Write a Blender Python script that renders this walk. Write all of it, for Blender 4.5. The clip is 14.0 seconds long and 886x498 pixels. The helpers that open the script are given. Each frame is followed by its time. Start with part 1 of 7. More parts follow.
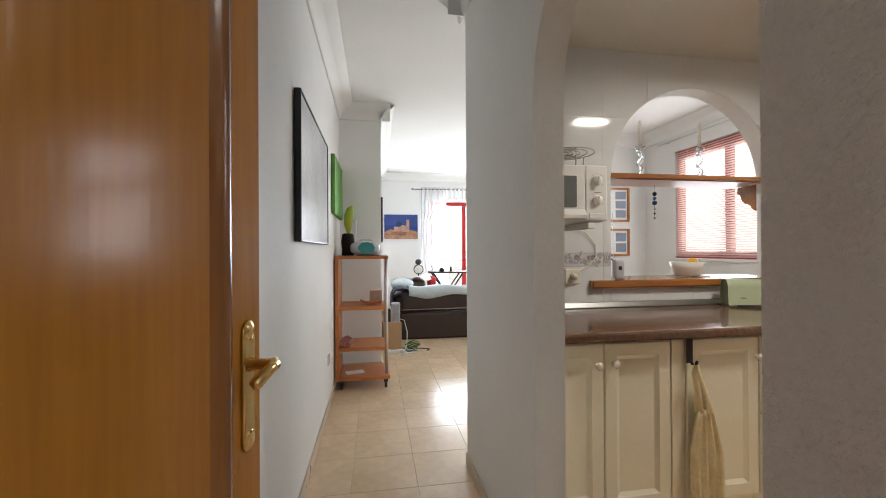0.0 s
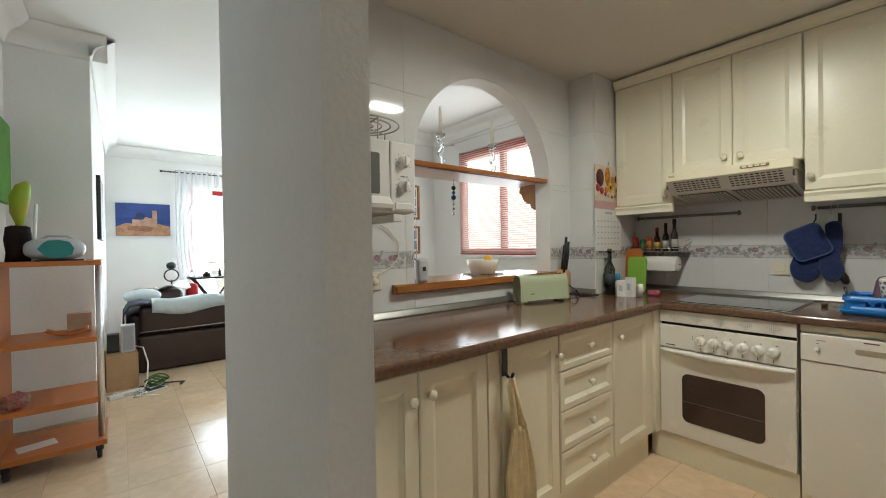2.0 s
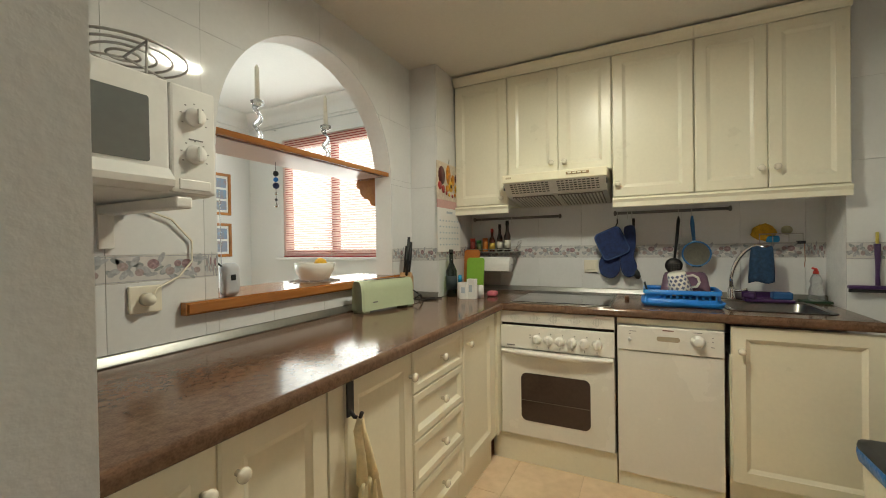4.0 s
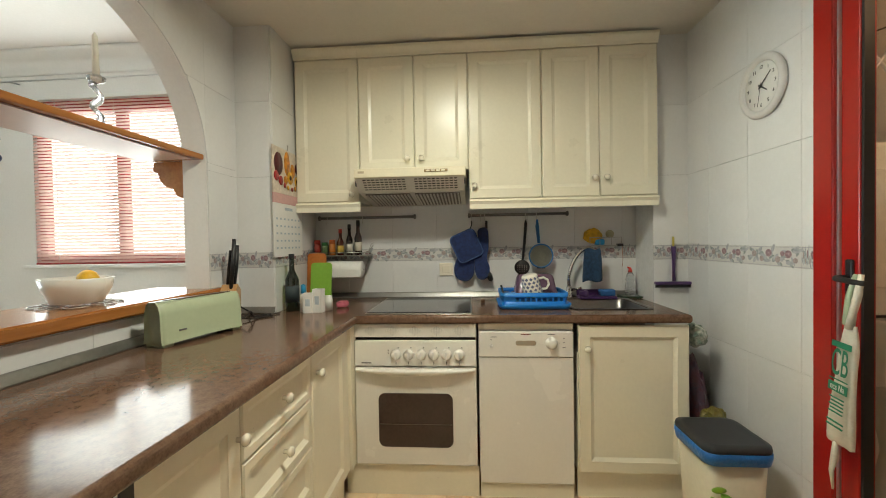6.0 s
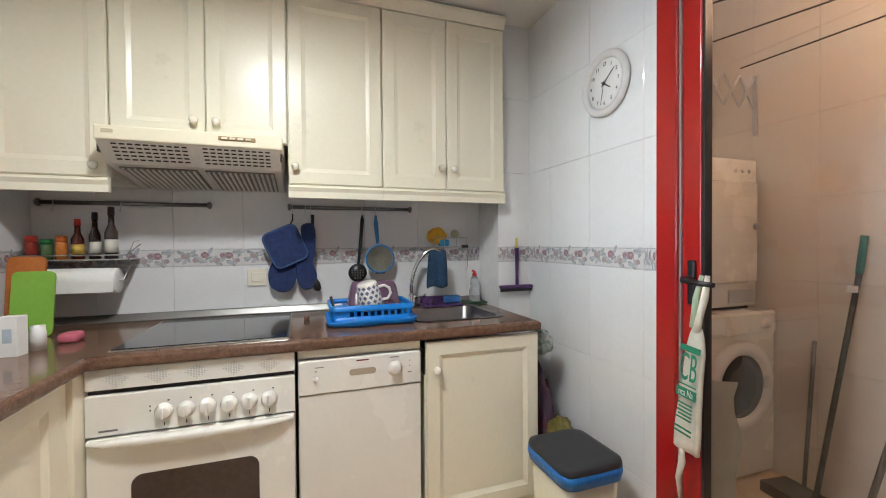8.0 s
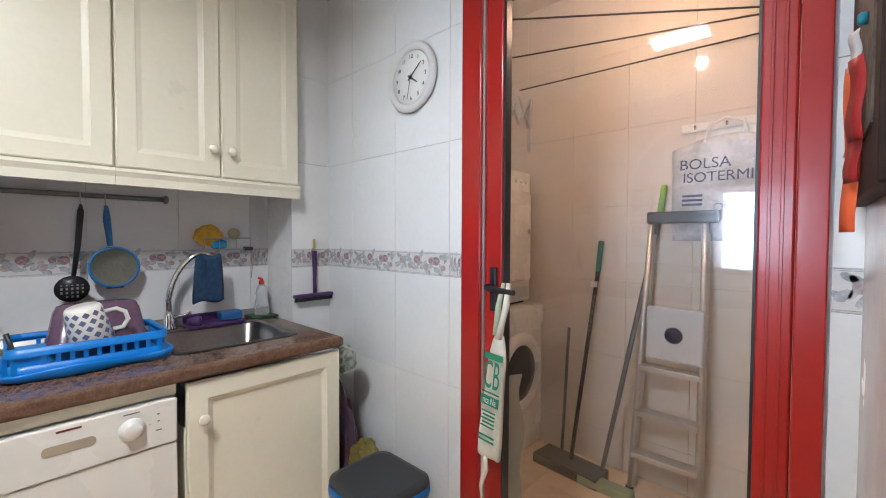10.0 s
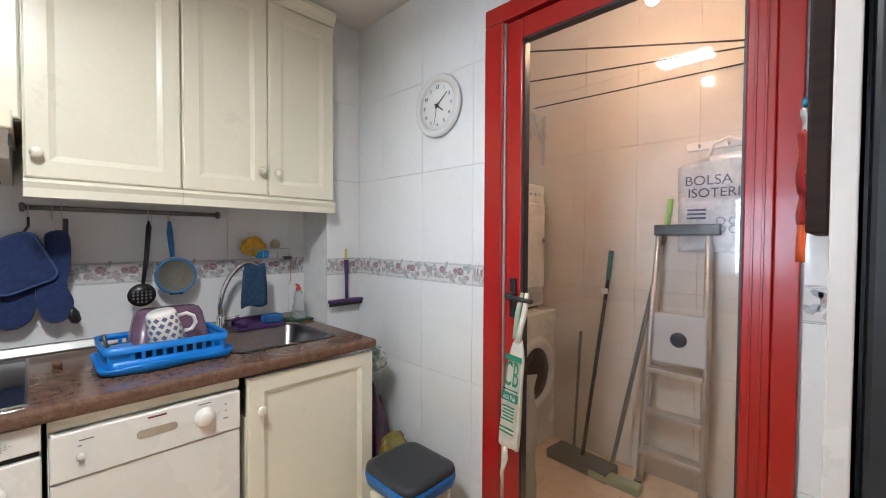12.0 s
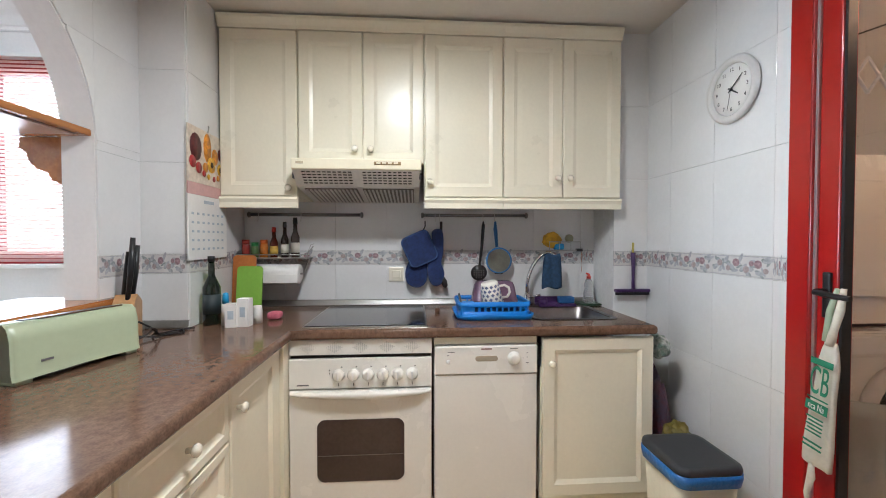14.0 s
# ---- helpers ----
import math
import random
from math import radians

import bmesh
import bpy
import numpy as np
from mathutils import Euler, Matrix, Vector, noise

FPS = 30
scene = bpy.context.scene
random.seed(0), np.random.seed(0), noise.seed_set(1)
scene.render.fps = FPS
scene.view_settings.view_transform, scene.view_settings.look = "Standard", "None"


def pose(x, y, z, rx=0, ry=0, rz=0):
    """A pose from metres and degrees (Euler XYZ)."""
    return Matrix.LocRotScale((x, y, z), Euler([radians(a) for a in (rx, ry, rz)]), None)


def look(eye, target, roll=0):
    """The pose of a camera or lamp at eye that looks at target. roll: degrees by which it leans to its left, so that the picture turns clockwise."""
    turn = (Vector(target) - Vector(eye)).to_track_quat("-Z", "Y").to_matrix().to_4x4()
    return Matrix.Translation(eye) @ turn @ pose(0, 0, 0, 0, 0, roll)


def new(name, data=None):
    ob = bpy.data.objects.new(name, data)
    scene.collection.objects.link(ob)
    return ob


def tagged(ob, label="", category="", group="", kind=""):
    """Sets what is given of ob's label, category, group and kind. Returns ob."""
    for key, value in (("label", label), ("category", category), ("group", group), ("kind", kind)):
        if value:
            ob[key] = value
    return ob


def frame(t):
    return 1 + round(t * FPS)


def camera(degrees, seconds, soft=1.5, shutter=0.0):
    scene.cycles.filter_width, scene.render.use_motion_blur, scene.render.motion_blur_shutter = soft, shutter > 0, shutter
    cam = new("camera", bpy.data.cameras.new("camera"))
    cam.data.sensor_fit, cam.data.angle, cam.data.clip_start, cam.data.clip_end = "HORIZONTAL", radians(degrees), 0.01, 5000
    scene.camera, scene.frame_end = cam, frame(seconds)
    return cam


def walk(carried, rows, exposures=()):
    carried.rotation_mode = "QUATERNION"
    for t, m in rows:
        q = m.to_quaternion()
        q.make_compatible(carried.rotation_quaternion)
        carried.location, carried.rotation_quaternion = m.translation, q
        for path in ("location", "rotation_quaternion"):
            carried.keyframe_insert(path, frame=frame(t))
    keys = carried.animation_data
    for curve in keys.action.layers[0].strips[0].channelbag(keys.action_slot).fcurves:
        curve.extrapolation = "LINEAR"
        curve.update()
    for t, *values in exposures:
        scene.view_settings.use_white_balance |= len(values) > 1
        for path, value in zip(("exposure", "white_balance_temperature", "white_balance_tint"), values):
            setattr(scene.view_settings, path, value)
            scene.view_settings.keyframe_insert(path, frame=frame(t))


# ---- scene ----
cam = camera(95.7, 14.0, soft=1.0)
PATH = [
    (0, (2.065, 0.016, 1.192), (2.395, 1.988, 1.198), -0.3),
    (0.5, (2.067, 0.159, 1.205), (2.645, 2.074, 1.197), -0.6),
    (1, (2.099, 0.283, 1.196), (2.932, 2.101, 1.188), -0.7),
    (1.5, (2.189, 0.402, 1.196), (3.24, 2.103, 1.189), -0.7),
    (2, (2.263, 0.507, 1.198), (3.52, 2.063, 1.183), -0.9),
    (2.5, (2.356, 0.569, 1.195), (3.757, 1.997, 1.174), -0.9),
    (3, (2.417, 0.636, 1.194), (3.948, 1.923, 1.172), -0.9),
    (3.5, (2.463, 0.705, 1.184), (4.126, 1.815, 1.169), -0.8),
    (4, (2.49, 0.781, 1.191), (4.275, 1.684, 1.172), -0.9),
    (4.2, (2.502, 0.805, 1.189), (4.329, 1.62, 1.17), -1.0),
    (6.3, (2.814, 0.947, 1.217), (4.812, 1.014, 1.18), -0.7),
    (6.5, (2.859, 0.942, 1.212), (4.859, 0.962, 1.176), -0.5),
    (7, (2.99, 0.945, 1.216), (4.986, 0.817, 1.178), -0.4),
    (7.5, (3.112, 0.924, 1.206), (5.079, 0.563, 1.171), -0.4),
    (8, (3.197, 0.896, 1.196), (5.086, 0.238, 1.166), -0.4),
    (8.5, (3.261, 0.859, 1.204), (5.016, -0.1, 1.162), -0.2),
    (9, (3.319, 0.796, 1.199), (4.898, -0.431, 1.16), -0.1),
    (9.2, (3.347, 0.781, 1.202), (4.852, -0.536, 1.16), -0.1),
    (11.3, (3.409, 0.828, 1.281), (4.704, -0.695, 1.22), 0.6),
    (11.5, (3.395, 0.879, 1.284), (4.687, -0.647, 1.223), 0.8),
    (12, (3.319, 0.942, 1.278), (4.711, -0.492, 1.227), 0.3),
    (12.5, (3.245, 0.978, 1.271), (4.811, -0.265, 1.226), -0.1),
    (13, (3.182, 1.015, 1.247), (4.953, 0.085, 1.204), 0.1),
    (13.5, (3.084, 1.012, 1.231), (5.02, 0.512, 1.19), 0.0),
    (14, (2.985, 1.0, 1.235), (4.98, 0.864, 1.191), 0.0),
]
EXPOSURES = [(0.0, -0.23, 6600, 9), (0.5, -0.28, 6300, 6), (1.5, -0.35, 6300, 3), (3.0, -0.21, 6800, -2), (4.0, -0.15, 7000, -2), (6.5, 0.07, 6700, -1), (7.5, 0.31, 6100, 5), (9.0, 0.39, 5600, 9), (11.5, 0.39, 5650, 9), (12.5, 0.37, 5700, 8), (14.0, 0.3, 5700, 9)]
walk(cam, [(t, look(eye, target, roll)) for t, eye, target, roll in PATH], EXPOSURES)

# ---- world and lights ----
world = bpy.data.worlds.new("sky")
world.use_nodes = True
scene.world = world
wt = world.node_tree
sky = wt.nodes.new("ShaderNodeTexSky")
sky.sky_type = "NISHITA"
sky.sun_disc = False
sky.sun_elevation, sky.sun_rotation = radians(52), radians(200)
wt.nodes["Background"].inputs[1].default_value = 0.15
wt.links.new(sky.outputs[0], wt.nodes["Background"].inputs[0])


def lamp(name, kind, energy, color, m, size=0.1, size_y=None, angle=0.0, spread=math.pi):
    data = bpy.data.lights.new(name, kind)
    data.energy, data.color = energy, color
    if kind == "AREA":
        data.shape = "RECTANGLE"
        data.size, data.size_y = size, size_y or size
        data.spread = spread
    elif kind == "SUN":
        data.angle = angle
    else:
        data.shadow_soft_size = size
    ob = new(name, data)
    ob.matrix_world = m
    return ob


lamp("sun", "SUN", 3.0, (1, 0.95, 0.88), look((0, 0, 20), (2.5, -5.5, 10)), angle=radians(0.5))
lamp("dining_window_daylight", "AREA", 20, (0.86, 0.93, 1.0), look((5.62, 3.69, 1.72), (4.0, 3.69, 1.6)), 1.35, 1.2)
lamp("balcony_daylight", "AREA", 170, (0.80, 0.90, 1.0), look((4.0, 7.9, 1.1), (3.6, 4.0, 1.1)), 1.6, 2.0)
# Fill lamp in an unseen opening behind the start, added to brighten the hall.
lamp("entrance_fill", "AREA", 1.5, (1.0, 0.96, 0.9), look((2.32, -1.28, 1.3), (2.32, 2.0, 1.3)), 0.45, 1.4)
lamp("kitchen_lamp_light", "AREA", 23.5, (1.0, 0.95, 0.87), look((3.95, 1.08, 2.318), (3.95, 1.08, 0)), 0.26, 0.13, spread=radians(174))
lamp("laundry_bulb_light", "POINT", 10, (1.0, 0.59, 0.34), pose(3.877, -0.877, 2.235), 0.025)

# ---- materials ----


def mat(name, color, rough=0.5, metal=0.0, vary=0.08, scale=6.0, fine=60.0, bump=0.0, bump_scale=80.0, coat=0.0, color2=None, stretch=None,
        rough_vary=0.08, alpha=1.0, trans=0.0, random=0.0, sheen=0.0):
    m = bpy.data.materials.new(name)
    m.use_nodes = True
    nt = m.node_tree
    b = nt.nodes["Principled BSDF"]
    tc = nt.nodes.new("ShaderNodeTexCoord")
    mp = nt.nodes.new("ShaderNodeMapping")
    nt.links.new(tc.outputs["Object"], mp.inputs[0])
    if stretch:
        mp.inputs["Scale"].default_value = stretch
    n1 = nt.nodes.new("ShaderNodeTexNoise")
    n1.inputs["Scale"].default_value, n1.inputs["Detail"].default_value = scale, 5
    n2 = nt.nodes.new("ShaderNodeTexNoise")
    n2.inputs["Scale"].default_value, n2.inputs["Detail"].default_value = fine, 4
    for n in (n1, n2):
        nt.links.new(mp.outputs[0], n.inputs["Vector"])
    mix = nt.nodes.new("ShaderNodeMath")
    mix.operation = "MULTIPLY_ADD"
    mix.inputs[1].default_value = 0.55
    nt.links.new(n1.outputs["Fac"], mix.inputs[0])
    half = nt.nodes.new("ShaderNodeMath")
    half.operation = "MULTIPLY"
    half.inputs[1].default_value = 0.45
    nt.links.new(n2.outputs["Fac"], half.inputs[0])
    nt.links.new(half.outputs[0], mix.inputs[2])
    ramp = nt.nodes.new("ShaderNodeValToRGB")
    lo = color2 or [max(0, c * (1 - vary)) for c in color]
    hi = [min(1, c * (1 + vary)) for c in color]
    ramp.color_ramp.elements[0].position, ramp.color_ramp.elements[1].position = 0.36, 0.64
    ramp.color_ramp.elements[0].color, ramp.color_ramp.elements[1].color = (*lo, 1), (*hi, 1)
    nt.links.new(mix.outputs[0], ramp.inputs[0])
    out = ramp.outputs[0]
    if random:
        oi = nt.nodes.new("ShaderNodeObjectInfo")
        hs = nt.nodes.new("ShaderNodeHueSaturation")
        mr = nt.nodes.new("ShaderNodeMapRange")
        mr.inputs["To Min"].default_value, mr.inputs["To Max"].default_value = 1 - random, 1 + random
        nt.links.new(oi.outputs["Random"], mr.inputs[0])
        nt.links.new(mr.outputs[0], hs.inputs["Value"])
        nt.links.new(out, hs.inputs["Color"])
        out = hs.outputs[0]
    nt.links.new(out, b.inputs["Base Color"])
    rr = nt.nodes.new("ShaderNodeMapRange")
    rr.inputs["To Min"].default_value, rr.inputs["To Max"].default_value = max(0.02, rough - rough_vary), min(1, rough + rough_vary)
    nt.links.new(n1.outputs["Fac"], rr.inputs[0])
    nt.links.new(rr.outputs[0], b.inputs["Roughness"])
    b.inputs["Metallic"].default_value = metal
    b.inputs["Coat Weight"].default_value = coat
    b.inputs["Coat Roughness"].default_value = 0.08
    b.inputs["Alpha"].default_value = alpha
    b.inputs["Transmission Weight"].default_value = trans
    b.inputs["Sheen Weight"].default_value = sheen
    if bump:
        n3 = nt.nodes.new("ShaderNodeTexNoise")
        n3.inputs["Scale"].default_value, n3.inputs["Detail"].default_value = bump_scale, 3
        nt.links.new(mp.outputs[0], n3.inputs["Vector"])
        bp = nt.nodes.new("ShaderNodeBump")
        bp.inputs["Strength"].default_value, bp.inputs["Distance"].default_value = bump, 0.01
        nt.links.new(n3.outputs["Fac"], bp.inputs["Height"])
        nt.links.new(bp.outputs[0], b.inputs["Normal"])
    return m


def glass_mat(name, tint=(1, 1, 1), rough=0.0, gloss=0.08):
    """Thin window glass: mostly clear, with a mirror coat towards grazing angles."""
    m = bpy.data.materials.new(name)
    m.use_nodes = True
    nt = m.node_tree
    nt.nodes.remove(nt.nodes["Principled BSDF"])
    tr, gl, mx, lw = (nt.nodes.new("ShaderNode" + k) for k in ("BsdfTransparent", "BsdfGlossy", "MixShader", "LayerWeight"))
    po, sc = nt.nodes.new("ShaderNodeMath"), nt.nodes.new("ShaderNodeMath")
    po.operation, sc.operation = "POWER", "MULTIPLY_ADD"
    po.inputs[1].default_value, sc.inputs[1].default_value, sc.inputs[2].default_value = 5, 0.92, 0.04
    lw.inputs[0].default_value = 0.5
    nt.links.new(lw.outputs["Facing"], po.inputs[0])
    nt.links.new(po.outputs[0], sc.inputs[0])
    tr.inputs[0].default_value = (*tint, 1)
    gl.inputs["Roughness"].default_value = rough
    nt.links.new(sc.outputs[0], mx.inputs[0])
    nt.links.new(tr.outputs[0], mx.inputs[1])
    nt.links.new(gl.outputs[0], mx.inputs[2])
    nt.links.new(mx.outputs[0], nt.nodes["Material Output"].inputs[0])
    return m


def glow_mat(name, color, strength):
    m = bpy.data.materials.new(name)
    m.use_nodes = True
    b = m.node_tree.nodes["Principled BSDF"]
    b.inputs["Base Color"].default_value = (*color, 1)
    b.inputs["Emission Color"].default_value = (*color, 1)
    b.inputs["Emission Strength"].default_value = strength
    return m


def sheer_mat(name, color, clear):
    m = bpy.data.materials.new(name)
    m.use_nodes = True
    nt = m.node_tree
    nt.nodes.remove(nt.nodes["Principled BSDF"])
    tr, df, tl, mx, mx2 = (nt.nodes.new("ShaderNode" + k) for k in ("BsdfTransparent", "BsdfDiffuse", "BsdfTranslucent", "MixShader", "MixShader"))
    df.inputs[0].default_value = tl.inputs[0].default_value = (*color, 1)
    mx2.inputs[0].default_value = 0.5
    nt.links.new(df.outputs[0], mx2.inputs[1])
    nt.links.new(tl.outputs[0], mx2.inputs[2])
    mx.inputs[0].default_value = clear
    nt.links.new(mx2.outputs[0], mx.inputs[1])
    nt.links.new(tr.outputs[0], mx.inputs[2])
    nt.links.new(mx.outputs[0], nt.nodes["Material Output"].inputs[0])
    return m


M_STUCCO = mat("white_stucco_paint", (0.76, 0.74, 0.71), 0.75, vary=0.04, bump=0.9, bump_scale=95)
M_PLASTER = mat("white_wall_paint", (0.80, 0.79, 0.77), 0.7, vary=0.03, scale=2.5, bump=0.12, bump_scale=60)
# White ceiling paint with shade put into its colour, so less light bounces.
M_KCEIL = mat("darkened_ceiling_paint", (0.70, 0.67, 0.61), 0.8, vary=0.03, scale=2, bump=0.05, bump_scale=90)
M_CEIL = mat("white_ceiling_paint", (0.82, 0.81, 0.79), 0.8, vary=0.025, scale=2, bump=0.05, bump_scale=90)
M_GROUT = mat("pale_grey_grout", (0.77, 0.77, 0.76), 0.6, vary=0.06, scale=20)
M_TILE = mat("white_glazed_wall_tile", (0.74, 0.745, 0.745), 0.065, vary=0.025, scale=5, bump=0.02, bump_scale=14, random=0.02, rough_vary=0.025)
M_BORDER = mat("ivory_glazed_border_tile", (0.62, 0.61, 0.60), 0.16, vary=0.05, scale=40)
M_LEAF = mat("grey_green_glaze", (0.33, 0.355, 0.36), 0.25, vary=0.25, scale=90)
M_LEAF2 = mat("pale_blue_grey_glaze", (0.42, 0.43, 0.46), 0.25, vary=0.2, scale=90)
M_FRUIT = mat("muted_plum_glaze", (0.33, 0.23, 0.25), 0.25, vary=0.3, scale=120)
M_FRUIT2 = mat("dusty_pink_glaze", (0.40, 0.33, 0.33), 0.25, vary=0.2, scale=120)
M_FLOOR = mat("cream_marbled_floor_tile", (0.77, 0.59, 0.40), 0.19, vary=0.06, scale=3.0, fine=18, color2=(0.68, 0.505, 0.335), random=0.035, rough_vary=0.06, bump=0.02, bump_scale=8)
M_FLOOR.node_tree.nodes["Principled BSDF"].inputs["Specular IOR Level"].default_value = 0.35
M_FGROUT = mat("tan_floor_grout", (0.62, 0.46, 0.31), 0.7)
M_CAB = mat("ivory_lacquered_cabinet", (0.83, 0.79, 0.635), 0.30, vary=0.025, scale=4, bump=0.02, bump_scale=40)
M_KNOB = mat("cream_porcelain_knob", (0.82, 0.77, 0.64), 0.22, vary=0.02, coat=0.3)
M_WHITE = mat("white_enamel", (0.80, 0.78, 0.72), 0.26, vary=0.02, scale=5, coat=0.2)
M_WHITEP = mat("white_plastic", (0.78, 0.77, 0.74), 0.4, vary=0.03)
M_DARK = mat("black_plastic", (0.014, 0.014, 0.016), 0.38, vary=0.2)
# Near-black colour that stands in for shade inside gaps and slots.
M_GAP = mat("recess_shade", (0.03, 0.027, 0.024), 0.8, vary=0.2)
M_RED = mat("red_lacquered_aluminium", (0.36, 0.008, 0.006), 0.30, vary=0.06, scale=3, coat=0.12)
M_STEEL = mat("brushed_steel", (0.58, 0.57, 0.55), 0.30, metal=1.0, vary=0.06, scale=3, fine=160, stretch=(1, 0.05, 1))
# Darker copy of the steel: dark reflections are put into its colour.
M_BASIN = mat("darkened_brushed_steel", (0.24, 0.235, 0.23), 0.32, metal=1.0, vary=0.12, scale=8)
M_UPSTAND = mat("dull_grey_aluminium", (0.27, 0.265, 0.25), 0.36, metal=0.8, vary=0.1, scale=6)
M_CHROME = mat("chrome", (0.72, 0.72, 0.72), 0.1, metal=1.0, vary=0.04)
M_ALU = mat("anodised_aluminium", (0.66, 0.66, 0.66), 0.35, metal=0.9, vary=0.06)
M_BRASS = mat("polished_brass", (0.72, 0.50, 0.20), 0.22, metal=1.0, vary=0.08, scale=20)
M_HOB = mat("black_ceramic_hob_glass", (0.015, 0.015, 0.017), 0.06, vary=0.1, coat=0.5)
M_OVENGLASS = mat("smoked_oven_glass", (0.050, 0.030, 0.025), 0.07, vary=0.2)
M_GLASS = glass_mat("clear_glass")
M_SHEER = sheer_mat("white_sheer_curtain", (0.86, 0.86, 0.88), 0.45)


def stone_mat():
    """Red-brown speckled polished stone of the worktop."""
    m = mat("brown_speckled_polished_stone", (0.165, 0.098, 0.064), 0.13, vary=0.18, scale=45, fine=190, color2=(0.105, 0.058, 0.038), rough_vary=0.006)
    m.node_tree.nodes["Principled BSDF"].inputs["Specular IOR Level"].default_value = 0.3
    return m


def wood_mat(name, light, dark, axis=2, rough=0.35, coat=0.0, scale=9.0):
    s = [1.0, 1.0, 1.0]
    s[axis] = 0.06
    return mat(name, light, rough, vary=0.06, scale=scale, fine=70, color2=dark, stretch=tuple(s), bump=0.04, bump_scale=60, coat=coat)


M_STONE = stone_mat()
M_DOORWOOD = wood_mat("varnished_honey_oak", (0.43, 0.175, 0.012), (0.37, 0.142, 0.009), 2, 0.22, 0.12, 5)
M_LEDGE = wood_mat("orange_varnished_pine", (0.42, 0.17, 0.045), (0.31, 0.11, 0.028), 0, 0.24, 0.3)
M_SHELFWOOD = wood_mat("cherry_laminate", (0.53, 0.18, 0.04), (0.45, 0.14, 0.03), 0, 0.35)
M_DARKWOOD = wood_mat("dark_stained_wood", (0.028, 0.017, 0.014), (0.016, 0.010, 0.009), 0, 0.6)

M_DARKWOOD.node_tree.nodes["Principled BSDF"].inputs["Specular IOR Level"].default_value = 0.12

# ---- mesh helpers ----
BASE = {}


def box(bm, x0, x1, y0, y1, z0, z1, bevel=0.0, seg=2):
    g = bmesh.ops.create_cube(bm, size=1.0)
    for v in g["verts"]:
        v.co = Vector(((x0 + x1) / 2 + v.co.x * (x1 - x0), (y0 + y1) / 2 + v.co.y * (y1 - y0), (z0 + z1) / 2 + v.co.z * (z1 - z0)))
    if bevel:
        edges = list({e for v in g["verts"] for e in v.link_edges})
        bmesh.ops.bevel(bm, geom=edges, offset=bevel, segments=seg, affect="EDGES", profile=0.5)
    return bm


def ring_frame(d):
    d = Vector(d).normalized()
    a = d.orthogonal().normalized()
    return a, d.cross(a)


def tube(bm, pts, r, seg=10, caps=True, closed=False):
    """A round bar along points; r is one radius or one per point."""
    pts = [Vector(p) for p in pts]
    n = len(pts)
    rs = r if isinstance(r, (list, tuple)) else [r] * n
    rings = []
    a = None
    for i, p in enumerate(pts):
        if closed:
            d = pts[(i + 1) % n] - pts[i - 1]
        else:
            d = pts[min(i + 1, n - 1)] - pts[max(i - 1, 0)]
        d.normalize()
        if a is None:
            a, b = ring_frame(d)
        else:
            a = (a - d * a.dot(d)).normalized()
            b = d.cross(a)
        rings.append([bm.verts.new(p + rs[i] * (a * math.cos(2 * math.pi * k / seg) + b * math.sin(2 * math.pi * k / seg))) for k in range(seg)])
    last = n if closed else n - 1
    for i in range(last):
        r0, r1 = rings[i], rings[(i + 1) % n]
        for k in range(seg):
            f = bm.faces.new((r0[k], r0[(k + 1) % seg], r1[(k + 1) % seg], r1[k]))
            f.smooth = True
    if caps and not closed:
        bm.faces.new(rings[0][::-1])
        bm.faces.new(rings[-1])
    return bm


def lathe(bm, origin, axis, profile, seg=20):
    """Turns (distance along axis, radius) pairs round the axis."""
    o, d = Vector(origin), Vector(axis).normalized()
    a, b = ring_frame(d)
    rings = []
    for h, r in profile:
        if r < 1e-5:
            rings.append([bm.verts.new(o + d * h)])
        else:
            rings.append([bm.verts.new(o + d * h + r * (a * math.cos(2 * math.pi * k / seg) + b * math.sin(2 * math.pi * k / seg))) for k in range(seg)])
    for r0, r1 in zip(rings, rings[1:]):
        for k in range(seg):
            q = [r0[k % len(r0)], r0[(k + 1) % len(r0)], r1[(k + 1) % len(r1)], r1[k % len(r1)]]
            q = [v for i, v in enumerate(q) if v not in q[:i]]
            if len(q) > 2:
                f = bm.faces.new(q)
                f.smooth = True
    for rg, flip in ((rings[0], True), (rings[-1], False)):
        if len(rg) > 1:
            bm.faces.new(rg[::-1] if flip else rg)
    return bm


def prism(bm, outline, axis, lo, hi):
    """A closed outline of 2D points pushed out along an axis (0: x, points are y,z; 1: y, points are x,z; 2: z, points are x,y)."""
    def at(p, h):
        return Vector(((h, p[0], p[1]), (p[0], h, p[1]), (p[0], p[1], h))[axis])
    a = [bm.verts.new(at(p, lo)) for p in outline]
    b = [bm.verts.new(at(p, hi)) for p in outline]
    n = len(outline)
    faces = [bm.faces.new(a), bm.faces.new(b[::-1])]
    for i in range(n):
        faces.append(bm.faces.new((a[i], b[i], b[(i + 1) % n], a[(i + 1) % n])))
    bmesh.ops.recalc_face_normals(bm, faces=faces)
    return bm


def rounded(cx, cy, w, h, r, seg=5):
    pts = []
    for sx, sy, a0 in ((1, 1, 0), (-1, 1, 90), (-1, -1, 180), (1, -1, 270)):
        for k in range(seg + 1):
            a = radians(a0 + 90 * k / seg)
            pts.append((cx + sx * (w / 2 - r) + r * math.cos(a), cy + sy * (h / 2 - r) + r * math.sin(a)))
    return pts


